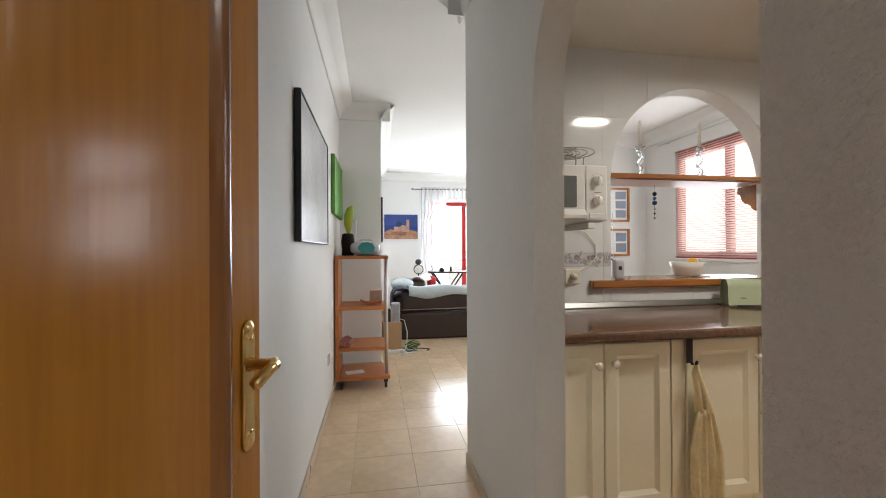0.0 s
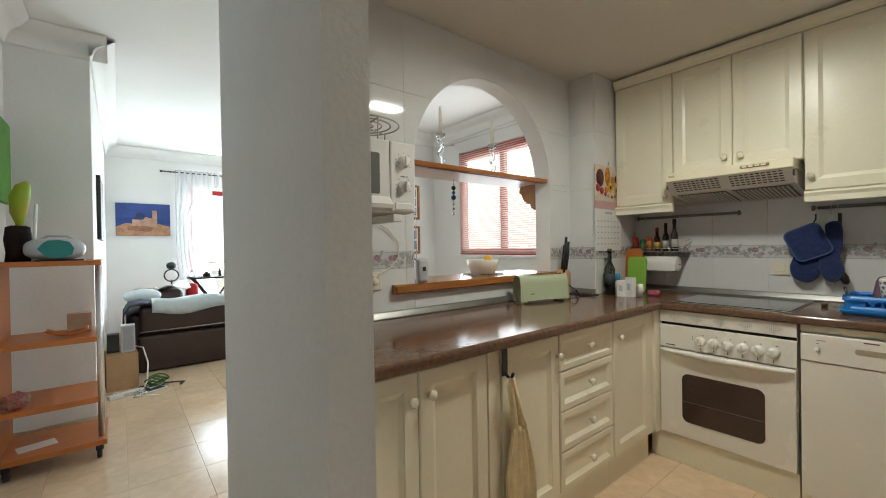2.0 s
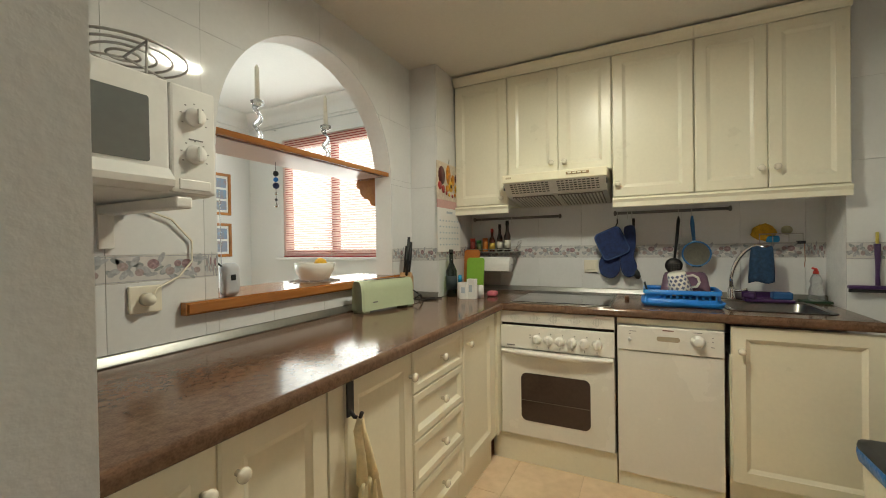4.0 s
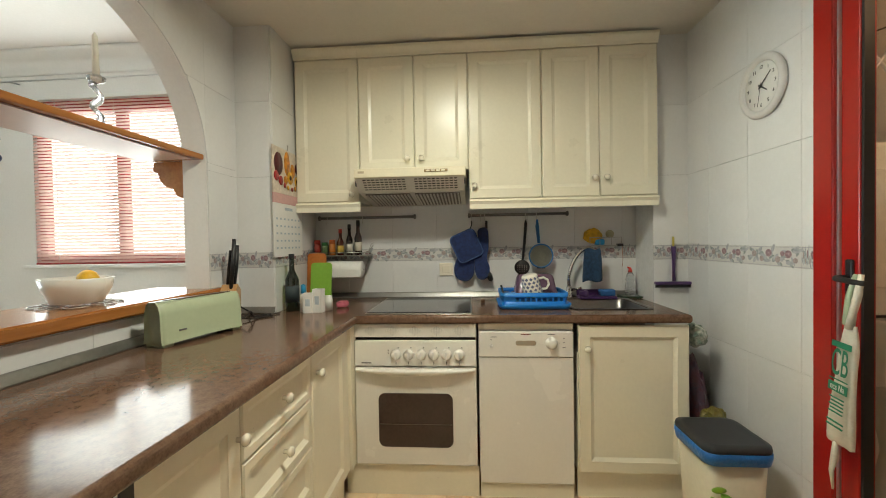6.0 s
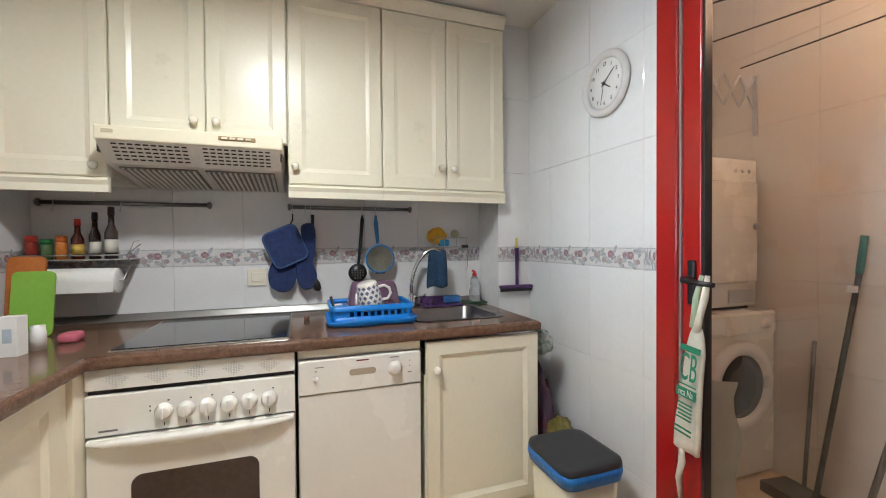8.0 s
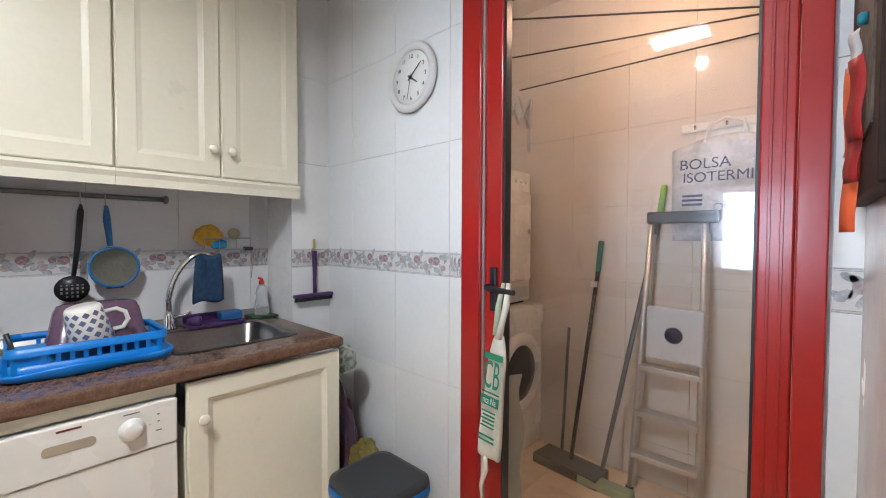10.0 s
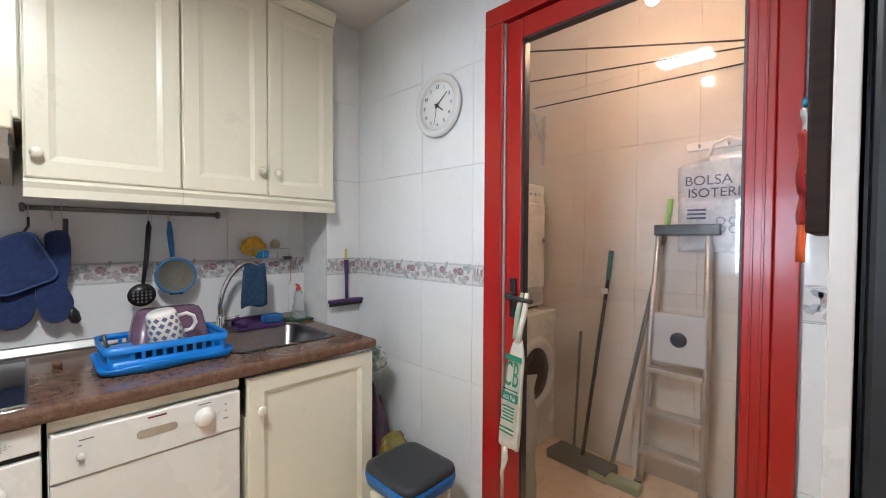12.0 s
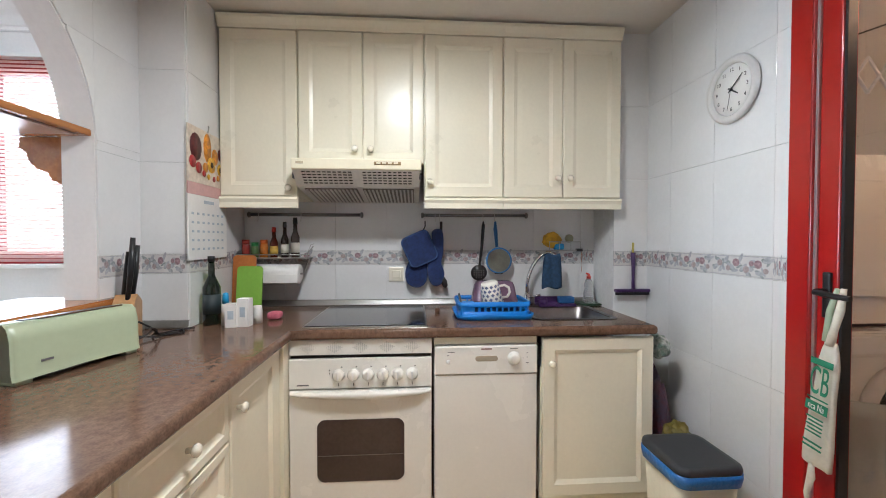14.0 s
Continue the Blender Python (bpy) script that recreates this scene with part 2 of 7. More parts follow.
def sheet(bm, grid, thick=0.0):
    """A surface through rows of points; with a thickness it is closed into a solid."""
    rows = [[bm.verts.new(p) for p in row] for row in grid]
    faces = []
    for r0, r1 in zip(rows, rows[1:]):
        for k in range(len(r0) - 1):
            f = bm.faces.new((r0[k], r0[k + 1], r1[k + 1], r1[k]))
            f.smooth = True
            faces.append(f)
    if thick:
        bmesh.ops.recalc_face_normals(bm, faces=faces)
        bmesh.ops.solidify(bm, geom=faces, thickness=thick)
    return bm


def mesh_object(name, bm, material, smooth=False):
    me = bpy.data.meshes.new(name)
    bm.to_mesh(me)
    bm.free()
    me.materials.append(material)
    if smooth:
        me.shade_smooth()
    return new(name, me)


SPACE = [Matrix()]


def thing(name, loc, label, category, group="", kind=""):
    loc = SPACE[0] @ Vector(loc)
    ob = new(name)
    ob.empty_display_size = 0.05
    ob.location = loc
    BASE[ob] = Vector(loc)
    return tagged(ob, label, category, group, kind)


def part(name, bm, material, parent, label="", smooth=False):
    """One mesh, given in world places, under a thing or a part."""
    off = BASE[parent]
    bmesh.ops.transform(bm, matrix=SPACE[0], verts=bm.verts[:])
    bmesh.ops.translate(bm, verts=bm.verts[:], vec=-off)
    ob = mesh_object(name, bm, material, smooth)
    ob.parent = parent
    BASE[ob] = off
    if label:
        ob["label"] = label
    return ob


def solo(name, bm, material, loc, label, category, group="", kind="", smooth=False):
    """A thing of one mesh, given in world places, with its origin at loc."""
    bmesh.ops.translate(bm, verts=bm.verts[:], vec=-Vector(loc))
    ob = mesh_object(name, bm, material, smooth)
    ob.location = loc
    BASE[ob] = Vector(loc)
    return tagged(ob, label, category, group, kind)


def B(*a, **k):
    return box(bmesh.new(), *a, **k)


def T(*a, **k):
    return tube(bmesh.new(), *a, **k)


def L(*a, **k):
    return lathe(bmesh.new(), *a, **k)


def structure(name, bm, material, label, category):
    return tagged(mesh_object(name, bm, material), label, category, kind="structure")


# ---- structure ----
CEIL_K, CEIL, FZ = 2.375, 2.72, -0.066
KW, KE, KS, KN, NF = 2.70, 5.40, -0.30, 2.20, 2.317
HALL_L, PIER, RET_Y, RET_X, FAR, EAST = 1.69, 2.59, 4.35, 2.12, 8.0, 5.70


def arch_wall(axis, lo, hi, a0, a1, o0, o1, z_open, spring, z_top):
    """A wall slab with one round-headed opening from o0 to o1; z_open is the opening's foot."""
    c, r = (o0 + o1) / 2, (o1 - o0) / 2
    arc = [(c + r * math.cos(math.pi * k / 40), spring + r * math.sin(math.pi * k / 40)) for k in range(41)]
    if z_open > FZ:
        loops = [[(a0, FZ), (a1, FZ), (a1, z_top), (a0, z_top)], [(o0, z_open), (o1, z_open)] + arc]
    else:
        loops = [[(a0, FZ), (o0, FZ)] + arc[::-1] + [(o1, FZ), (a1, FZ), (a1, z_top), (a0, z_top)]]
    bm = bmesh.new()
    edges = []
    for pts in loops:
        vs = [bm.verts.new((lo, u, z) if axis == 0 else (u, lo, z)) for u, z in pts]
        edges += [bm.edges.new((vs[k], vs[(k + 1) % len(vs)])) for k in range(len(vs))]
    bmesh.ops.triangle_fill(bm, use_beauty=True, use_dissolve=False, edges=edges)
    ext = bmesh.ops.extrude_face_region(bm, geom=bm.faces[:])
    d = Vector((hi - lo, 0, 0) if axis == 0 else (0, hi - lo, 0))
    bmesh.ops.translate(bm, verts=[v for v in ext["geom"] if isinstance(v, bmesh.types.BMVert)], vec=d)
    bmesh.ops.recalc_face_normals(bm, faces=bm.faces[:])
    return bm


hk = structure("wall_hall_kitchen", arch_wall(0, PIER, KW, -1.3, KN, 0.49, 1.297, FZ, 1.71, CEIL), M_STUCCO, "white textured stucco wall with a round-headed doorway", "wall")
hk.data.materials.append(M_PLASTER)
for face in hk.data.polygons:
    face.material_index = 1 if face.center.y > 0.9 else 0  # the stretch beyond the doorway is smooth
structure("wall_kitchen_north", arch_wall(1, KN, NF, PIER, EAST, 3.44, 4.58, 0.965, 1.61, CEIL), M_PLASTER, "white wall with an arched pass-through above the worktop", "wall")
structure("wall_hall_left", B(HALL_L - 0.1, HALL_L, -1.4, RET_Y + 0.1, FZ, CEIL), M_PLASTER, "plain white painted hall wall", "wall")
structure("wall_return", B(HALL_L, RET_X, RET_Y, RET_Y + 0.1, FZ, CEIL), M_PLASTER, "white wall return behind the shelf trolley", "wall")
structure("wall_living_left", B(RET_X - 0.1, RET_X, RET_Y + 0.1, FAR + 0.12, FZ, CEIL), M_PLASTER, "white living room wall", "wall")
# unseen wall added behind the start; its opening holds the fill lamp
bm = bmesh.new()
for a in ((HALL_L, 1.76, FZ, CEIL), (2.54, PIER, FZ, CEIL), (1.76, 2.54, 2.08, CEIL)):
    box(bm, a[0], a[1], -1.4, -1.3, a[2], a[3])
structure("wall_entry_back", bm, M_PLASTER, "unseen white wall added behind the start, with an opening", "wall")
bm = bmesh.new()
for seg in ((RET_X, 3.13, FZ, CEIL), (4.55, 4.75, FZ, CEIL), (3.13, 4.55, 2.16, CEIL)):
    box(bm, seg[0], seg[1], FAR, FAR + 0.12, seg[2], seg[3])
structure("wall_far", bm, M_PLASTER, "white living room wall with a balcony door opening", "wall")
structure("wall_living_right", B(4.65, 4.75, 4.95, FAR, FZ, CEIL), M_PLASTER, "white living room wall", "wall")
structure("wall_dining_north", B(4.75, EAST + 0.12, 4.95, 5.05, FZ, CEIL), M_PLASTER, "white dining wall hung with photo frames", "wall")
bm = bmesh.new()
for y0, y1, z0, z1 in ((NF, 2.98, FZ, CEIL), (4.40, 4.95, FZ, CEIL), (2.98, 4.40, FZ, 1.085), (2.98, 4.40, 2.38, CEIL)):
    box(bm, EAST, EAST + 0.14, y0, y1, z0, z1)
structure("wall_dining_east", bm, M_PLASTER, "white dining wall with a window opening", "wall")
structure("wall_kitchen_east", B(KE, KE + 0.1, KS - 0.1, KN, FZ, CEIL_K), M_GROUT, "kitchen wall clad with white tiles", "wall")
bm = bmesh.new()
for x0, x1, z0, z1 in ((KW, 3.37, FZ, CEIL_K), (4.285, KE, FZ, CEIL_K), (3.37, 4.285, 2.14, CEIL_K)):
    box(bm, x0, x1, KS - 0.1, KS, z0, z1)
structure("wall_kitchen_south", bm, M_GROUT, "kitchen wall clad with white tiles beside the laundry door", "wall")
structure("column_southeast", B(5.155, KE, KS, -0.10, FZ, CEIL_K), M_GROUT, "tiled pipe casing in the kitchen corner", "column")
structure("column_northeast", B(4.825, KE, 2.0, KN, FZ, CEIL_K), M_GROUT, "tiled pipe casing beside the wall cabinets", "column")
structure("ceiling_kitchen", B(KW, KE, KS, KN, CEIL_K, CEIL_K + 0.08), M_KCEIL, "plain white kitchen ceiling, darkened in its colour", "ceiling")
structure("ceiling_living", B(HALL_L - 0.1, EAST + 0.14, -1.4, FAR + 0.12, CEIL, CEIL + 0.1), M_CEIL, "plain white ceiling", "ceiling")
structure("floor", B(1.5, 6.0, -2.2, FAR + 0.12, FZ - 0.1, FZ - 0.004), M_FGROUT, "cream marbled floor tiles with narrow grout", "floor")

# laundry beyond the glass door
M_LTILE = mat("cream_laundry_tile", (0.70, 0.655, 0.60), 0.07, vary=0.03, scale=4, rough_vary=0.025, random=0.02)
structure("wall_laundry_south", B(2.9, 5.5, -1.507, -1.407, FZ, 2.6), M_LTILE, "cream tiled laundry wall", "wall")
structure("wall_laundry_east", B(5.4, 5.5, -1.407, KS - 0.1, FZ, 2.6), M_LTILE, "cream tiled laundry wall", "wall")
structure("wall_laundry_west", B(2.9, 3.0, -1.407, KS - 0.1, FZ, 2.6), M_LTILE, "cream tiled laundry wall", "wall")
structure("laundry_floor", B(3.0, 5.4, -1.407, KS - 0.1, FZ - 0.003, -0.004), M_FGROUT, "raised tiled laundry floor", "floor")
structure("ceiling_laundry", B(2.9, 5.5, -1.5, KS - 0.1, 2.6, 2.7), M_CEIL, "white laundry ceiling", "ceiling")


def cornice(p0, p1, side, z=CEIL, d=0.145):
    """A stepped plaster cove along a wall; side points into the room."""
    p0, p1, s = Vector(p0), Vector(p1), Vector(side)
    prof = [(0, 0), (0, -d)] + [(0.012, -d), (0.02, -d + 0.012)] + [(0.02 + 0.085 * (1 - math.cos(a)), -d + 0.012 + 0.085 * math.sin(a)) for a in (0.4, 0.8, 1.2, 1.5)] + [(d - 0.015, -0.02), (d, -0.012), (d, 0)]
    bm = bmesh.new()
    rows = [[p + s * u + Vector((0, 0, z + v - 0.002)) for u, v in prof] for p in (p0, p1)]
    sheet(bm, rows)
    return structure("cornice", bm, M_CEIL, "white moulded plaster cornice", "cornice")


cornice((HALL_L, -1.3, 0), (HALL_L, RET_Y, 0), (1, 0, 0))
cornice((HALL_L, RET_Y, 0), (RET_X + 0.1, RET_Y, 0), (0, -1, 0))
cornice((RET_X, RET_Y - 0.1, 0), (RET_X, FAR, 0), (1, 0, 0))
cornice((RET_X, FAR, 0), (4.65, FAR, 0), (0, -1, 0))
cornice((PIER, -1.3, 0), (PIER, NF + 0.1, 0), (-1, 0, 0))
cornice((PIER - 0.1, NF, 0), (EAST, NF, 0), (0, 1, 0))
cornice((EAST, NF, 0), (EAST, 4.95, 0), (-1, 0, 0))
cornice((4.65, 4.95, 0), (EAST, 4.95, 0), (0, -1, 0))
cornice((4.65, 4.95, 0), (4.65, FAR, 0), (-1, 0, 0))
M_SKIRT = mat("beige_tile_skirting", (0.60, 0.47, 0.34), 0.3, vary=0.06, scale=8)
for a in ((HALL_L, HALL_L + 0.01, 0.85, RET_Y), (PIER - 0.01, PIER, -1.3, 0.49), (PIER - 0.01, PIER, 1.297, NF + 0.01), (HALL_L, RET_X, RET_Y - 0.01, RET_Y), (RET_X, RET_X + 0.01, RET_Y, FAR), (RET_X, 3.05, FAR - 0.01, FAR)):
    structure("baseboard", B(*a, FZ, FZ + 0.075, bevel=0.003), M_SKIRT, "low beige tile skirting", "baseboard")

# ---- kitchen fittings ----


def placed(bm, m):
    bmesh.ops.transform(bm, matrix=m, verts=bm.verts[:])
    return bm


def panel_door(face, u0, u1, z0, z1, front, frame_w=0.055, thick=0.02, relief=0.0115):
    """A framed cabinet front with a sunken field. face 'x': looks towards -x, u is y; face 'y': looks towards -y, u is x."""
    bm = bmesh.new()
    rings = [(0, 0.005), (0.005, 0), (frame_w, 0), (frame_w + 0.003, relief * 0.26), (frame_w + 0.016, relief * 0.91), (frame_w + 0.018, relief)]
    loops = []
    for inset, depth in rings:
        pts = [(u0 + inset, z0 + inset), (u1 - inset, z0 + inset), (u1 - inset, z1 - inset), (u0 + inset, z1 - inset)]
        loops.append([bm.verts.new((front + depth, u, z) if face == "x" else (u, front + depth, z)) for u, z in pts])
    back = [bm.verts.new((front + thick, u, z) if face == "x" else (u, front + thick, z)) for u, z in ((u0, z0), (u1, z0), (u1, z1), (u0, z1))]
    for a, b in zip([back] + loops, loops):
        for k in range(4):
            bm.faces.new((a[k], a[(k + 1) % 4], b[(k + 1) % 4], b[k]))
    bm.faces.new(loops[-1])
    bm.faces.new(back[::-1])
    bmesh.ops.recalc_face_normals(bm, faces=bm.faces[:])
    return bm


KNOB = [(0, 0.007), (0.012, 0.007), (0.016, 0.012), (0.021, 0.0165), (0.027, 0.0165), (0.032, 0.012), (0.034, 0)]


def knob(face, u, z, front):
    o, d = ((front, u, z), (-1, 0, 0)) if face == "x" else ((u, front, z), (0, -1, 0))
    return L(o, d, KNOB, 16)


FX, FY = 4.735, 1.56


def base_unit(face, u0, u1, fronts, label, body_depth=0.56, z0=0.09, z1=0.806):
    """A floor cabinet; fronts: (u0, u1, z0, z1, [knob u, knob z] or None, name)."""
    front = FX if face == "x" else FY
    loc = (front + 0.3, (u0 + u1) / 2, FZ) if face == "x" else ((u0 + u1) / 2, front + 0.3, FZ)
    t = thing("base_cabinet", loc, label, "cabinet", "kitchen base cabinets")
    a = (front + 0.021, front + body_depth, u0, u1) if face == "x" else (u0, u1, front + 0.021, front + body_depth)
    part("body", B(*a, z0, z1 if "sink" not in label else 0.66), M_CAB, t)
    p = (front + 0.035, front + 0.05, u0, u1) if face == "x" else (u0, u1, front + 0.035, front + 0.05)
    part("plinth", B(*p, FZ, z0), M_CAB, t)
    for a0, a1, b0, b1, kn, nm in fronts:
        if nm == "filler_panel":
            g = (front + 0.004, front + 0.02, a0, a1) if face == "x" else (a0, a1, front + 0.004, front + 0.02)
            part(nm, B(*g, b0, b1, bevel=0.002), M_CAB, t)
            continue
        d = part(nm, panel_door(face, a0 + 0.0015, a1 - 0.0015, b0 + 0.0015, b1 - 0.0015, front, 0.055 if b1 - b0 > 0.3 else 0.03), M_CAB, t)
        for ku, kz in kn or ():
            part("knob", knob(face, ku, kz, front), M_KNOB, d, "round cream knob")
    return t


base_unit("y", 2.705, 3.32, [(2.71, 3.005, 0.09, 0.80, [(2.97, 0.71)], "door"), (3.005, 3.318, 0.09, 0.80, [(3.045, 0.715)], "door")], "ivory framed double-door base cabinet under the stone worktop")
base_unit("y", 3.322, 3.762, [(3.39, 3.76, 0.09, 0.80, [(3.742, 0.71)], "door"), (3.325, 3.388, 0.09, 0.80, None, "filler_panel")], "ivory framed base cabinet with a tote bag hung on it")
base_unit("y", 3.764, 4.225, [(3.766, 4.222, a, b, [(3.995, (a + b) / 2 + 0.005)], "drawer") for a, b in ((0.63, 0.80), (0.45, 0.63), (0.27, 0.45), (0.09, 0.27))], "ivory base cabinet with four framed drawers")
base_unit("y", 4.227, 4.68, [(4.23, 4.64, 0.09, 0.80, [(4.275, 0.71)], "door"), (4.642, 4.678, 0.09, 0.80, None, "filler_panel")], "ivory framed corner base cabinet beside the oven", 0.5)
part("corner_post", B(4.68, 4.765, 1.5485, 1.60, 0.09, 0.806, bevel=0.002), M_CAB, bpy.data.objects["base_cabinet.003"])
base_unit("x", -0.088, 0.437, [(-0.086, 0.435, 0.072, 0.797, [(0.395, 0.685)], "door")], "ivory framed sink cabinet beside the rubbish bin", 0.55, 0.07)

# worktop: one L-shaped slab with a rounded front edge
WT0, WT1, WX, WY, WS = 0.808, 0.85, 4.718, 1.522, -0.09


def slab(outline, hole, rounded_edge):
    """A stone slab with an optional cut-out; the edges picked by rounded_edge get a soft nose."""
    bm = bmesh.new()
    edges = []
    for pts in (outline, hole):
        vs = [bm.verts.new((x, y, WT1)) for x, y in pts]
        edges += [bm.edges.new((vs[k], vs[(k + 1) % len(vs)])) for k in range(len(vs))]
    bmesh.ops.triangle_fill(bm, use_beauty=True, use_dissolve=False, edges=edges, normal=(0, 0, 1))
    ext = bmesh.ops.extrude_face_region(bm, geom=bm.faces[:])
    bmesh.ops.translate(bm, verts=[v for v in ext["geom"] if isinstance(v, bmesh.types.BMVert)], vec=(0, 0, WT0 - WT1))
    bmesh.ops.recalc_face_normals(bm, faces=bm.faces[:])
    sel = [e for e in bm.edges if abs(e.verts[0].co.z - e.verts[1].co.z) < 1e-4 and len({round(f.normal.z) for f in e.link_faces}) > 1 and all(rounded_edge(v.co) for v in e.verts)]
    bmesh.ops.bevel(bm, geom=sel, offset=0.014, segments=4, affect="EDGES", profile=0.5)
    return bm


t = thing("worktop", (4.7, 1.5, WT0), "brown speckled polished stone worktop running round the corner", "worktop")
part("slab", slab([(KW + 0.003, WY), (WX - 0.0012, WY), (WX - 0.0012, 2.195), (KW + 0.003, 2.195)], [], lambda c: abs(c.y - WY) < 1e-4), M_STONE, t)
part("slab", slab([(WX, WY), (WX, WS), (5.395, WS), (5.395, 1.995), (4.82, 1.995), (4.82, 2.195), (WX, 2.195)], rounded(5.07, 0.215, 0.37, 0.37, 0.05), lambda c: abs(c.x - WX) < 1e-4 and c.y < WY + 1e-4 or abs(c.y - WS) < 1e-4), M_STONE, t)

# metal upstand strip along the walls
t = thing("worktop_upstand", (4.0, 2.18, WT1), "dull steel upstand strip along the worktop's back", "upstand")


def upstand(p0, p1, side):
    p0, p1, s = Vector(p0), Vector(p1), Vector(side)
    prof = [(0, 0.0), (0.024, 0.0), (0.024, 0.006), (0.016, 0.012), (0.014, 0.03), (0.008, 0.034), (0, 0.034)]
    bm = bmesh.new()
    sheet(bm, [[p + s * u + Vector((0, 0, WT1 + v)) for u, v in prof] for p in (p0, p1)])
    return bm


part("strip", upstand((KW, KN - 0.009, 0), (4.82, KN - 0.009, 0), (0, -1, 0)), M_UPSTAND, t)
part("strip", upstand((KE - 0.009, 2.0, 0), (KE - 0.009, -0.1, 0), (-1, 0, 0)), M_UPSTAND, t)
part("strip", upstand((4.816, KN, 0), (4.816, 1.99, 0), (-1, 0, 0)), M_UPSTAND, t)

# wall cabinets
UX, UZ0, UZ1 = 5.08, 1.46, 2.30


def wall_unit(y0, y1, z0, doors, label, valance):
    t = thing("wall_cabinet", (5.24, (y0 + y1) / 2, z0), label, "cabinet", "kitchen wall cabinets")
    part("body", B(UX + 0.021, KE - 0.01, y0, y1, z0 - 0.003, UZ1), M_CAB, t)
    for a, b, ky, kz in doors:
        d = part("door", panel_door("x", a + 0.0015, b - 0.0015, z0, UZ1 - 0.002, UX, relief=0.007), M_CAB, t)
        part("knob", knob("x", ky, kz, UX), M_KNOB, d, "round cream knob")
    bm = bmesh.new()
    prism(bm, [(UX - 0.024, 2.36), (UX - 0.024, 2.345), (UX - 0.008, 2.315), (UX - 0.004, 2.30), (UX + 0.02, 2.30), (UX + 0.02, 2.36)], 1, y0, y1)
    part("cornice_strip", bm, M_CAB, t)
    if valance:
        bm = bmesh.new()
        prism(bm, [(UX - 0.006, 1.456), (UX - 0.012, 1.445), (UX - 0.004, 1.428), (UX - 0.004, 1.40), (UX + 0.018, 1.40), (UX + 0.018, 1.456)], 1, y0, y1)
        part("valance", bm, M_CAB, t)
    return t


wall_unit(1.599, 1.985, UZ0, [(1.60, 1.983, 1.64, 1.50)], "tall ivory framed wall cabinet beside the tiled casing", True)
wall_unit(0.955, 1.598, 1.632, [(1.270, 1.597, 1.308, 1.70), (0.956, 1.270, 1.228, 1.70)], "short ivory framed double-door cabinet over the hood", False)
wall_unit(0.539, 0.954, UZ0, [(0.54, 0.953, 0.925, 1.535)], "ivory framed single-door wall cabinet", True)
wall_unit(-0.103, 0.538, UZ0, [(0.217, 0.537, 0.25, 1.562), (-0.101, 0.217, 0.184, 1.562)], "ivory framed double-door wall cabinet at the run's end", True)

# extractor hood
t = thing("cooker_hood", (5.17, 1.283, 1.44), "cream slim cooker hood with a grey louvred grille", "cooker hood")
M_HOOD = mat("ivory_hood_enamel", (0.80, 0.74, 0.56), 0.3, vary=0.03)
M_HOODG = mat("grey_hood_grille", (0.76, 0.74, 0.68), 0.42, vary=0.08)
part("top_strip", B(4.945, 5.38, 0.972, 1.595, 1.575, 1.628, bevel=0.006), M_HOOD, t)
bm = bmesh.new()
prism(bm, [(4.948, 1.572), (5.026, 1.503), (5.38, 1.455), (5.38, 1.572)], 1, 0.98, 1.588)
part("housing", bm, M_HOODG, t, "grey sloped underside")
hood_body = t
# one slot of the grille, shared by all: its shade is a dark strip
bm = bmesh.new()
n, a, b = Vector((-0.66, 0, -0.75)) * 0.0015, Vector((0.75, 0, -0.66)) * 0.003, Vector((0, 0.0085, 0))
ring = [[bm.verts.new(n * k + q) for q in (-a - b, a - b, a + b, -a + b)] for k in (0.0, 1.0)]
for k in range(4):
    bm.faces.new((ring[0][k], ring[0][(k + 1) % 4], ring[1][(k + 1) % 4], ring[1][k]))
bm.faces.new(ring[1])
SLOT_ME = bpy.data.meshes.new("slot")
bm.to_mesh(SLOT_ME)
bm.free()
SLOT_ME.materials.append(M_GAP)
for side in (-1, 1):
    y0 = 1.283 + side * 0.145
    for r in range(5):
        for c in range(10):
            d = 0.012 + r * 0.0175
            sl = new("slot", SLOT_ME)
            sl.parent = t
            sl.location = Vector((4.948 + d * 0.75, y0 - 0.11 + c * 0.0245, 1.572 - d * 0.66)) - BASE[t]
    tilt = pose(5.026, 0, 1.503, 0, math.degrees(math.atan2(0.048, 0.354)), 0)
    # the shade behind the slats is put into the filter's grey
    part("filter", placed(B(0.03, 0.32, y0 - 0.13, y0 + 0.13, -0.006, -0.001), tilt), mat("shaded_filter_mesh", (0.20, 0.185, 0.16), 0.5) if side < 0 else bpy.data.materials["shaded_filter_mesh"], t, "grease filter with shade put into its grey")
    for c in range(13):
        yc = y0 - 0.12 + c * 0.02
        part("filter_slat", placed(B(0.034, 0.316, yc - 0.0045, yc + 0.0045, -0.012, -0.0062), tilt), M_HOODG, t)
part("switch_strip", B(4.941, 4.946, 1.07, 1.20, 1.598, 1.614, bevel=0.002), mat("brown_switch", (0.32, 0.22, 0.10), 0.4), t)
for k in range(4):
    part("switch", B(4.936, 4.942, 1.085 + 0.028 * k, 1.105 + 0.028 * k, 1.602, 1.61, bevel=0.001), M_HOOD, t)
part("badge", B(4.942, 4.946, 1.535, 1.57, 1.60, 1.612), mat("tan_badge", (0.50, 0.42, 0.28), 0.4), t)
for y in (0.975, 1.587):
    part("corner_clip", B(4.97, 5.0, y, y + 0.006, 1.535, 1.565), M_DARK, t)

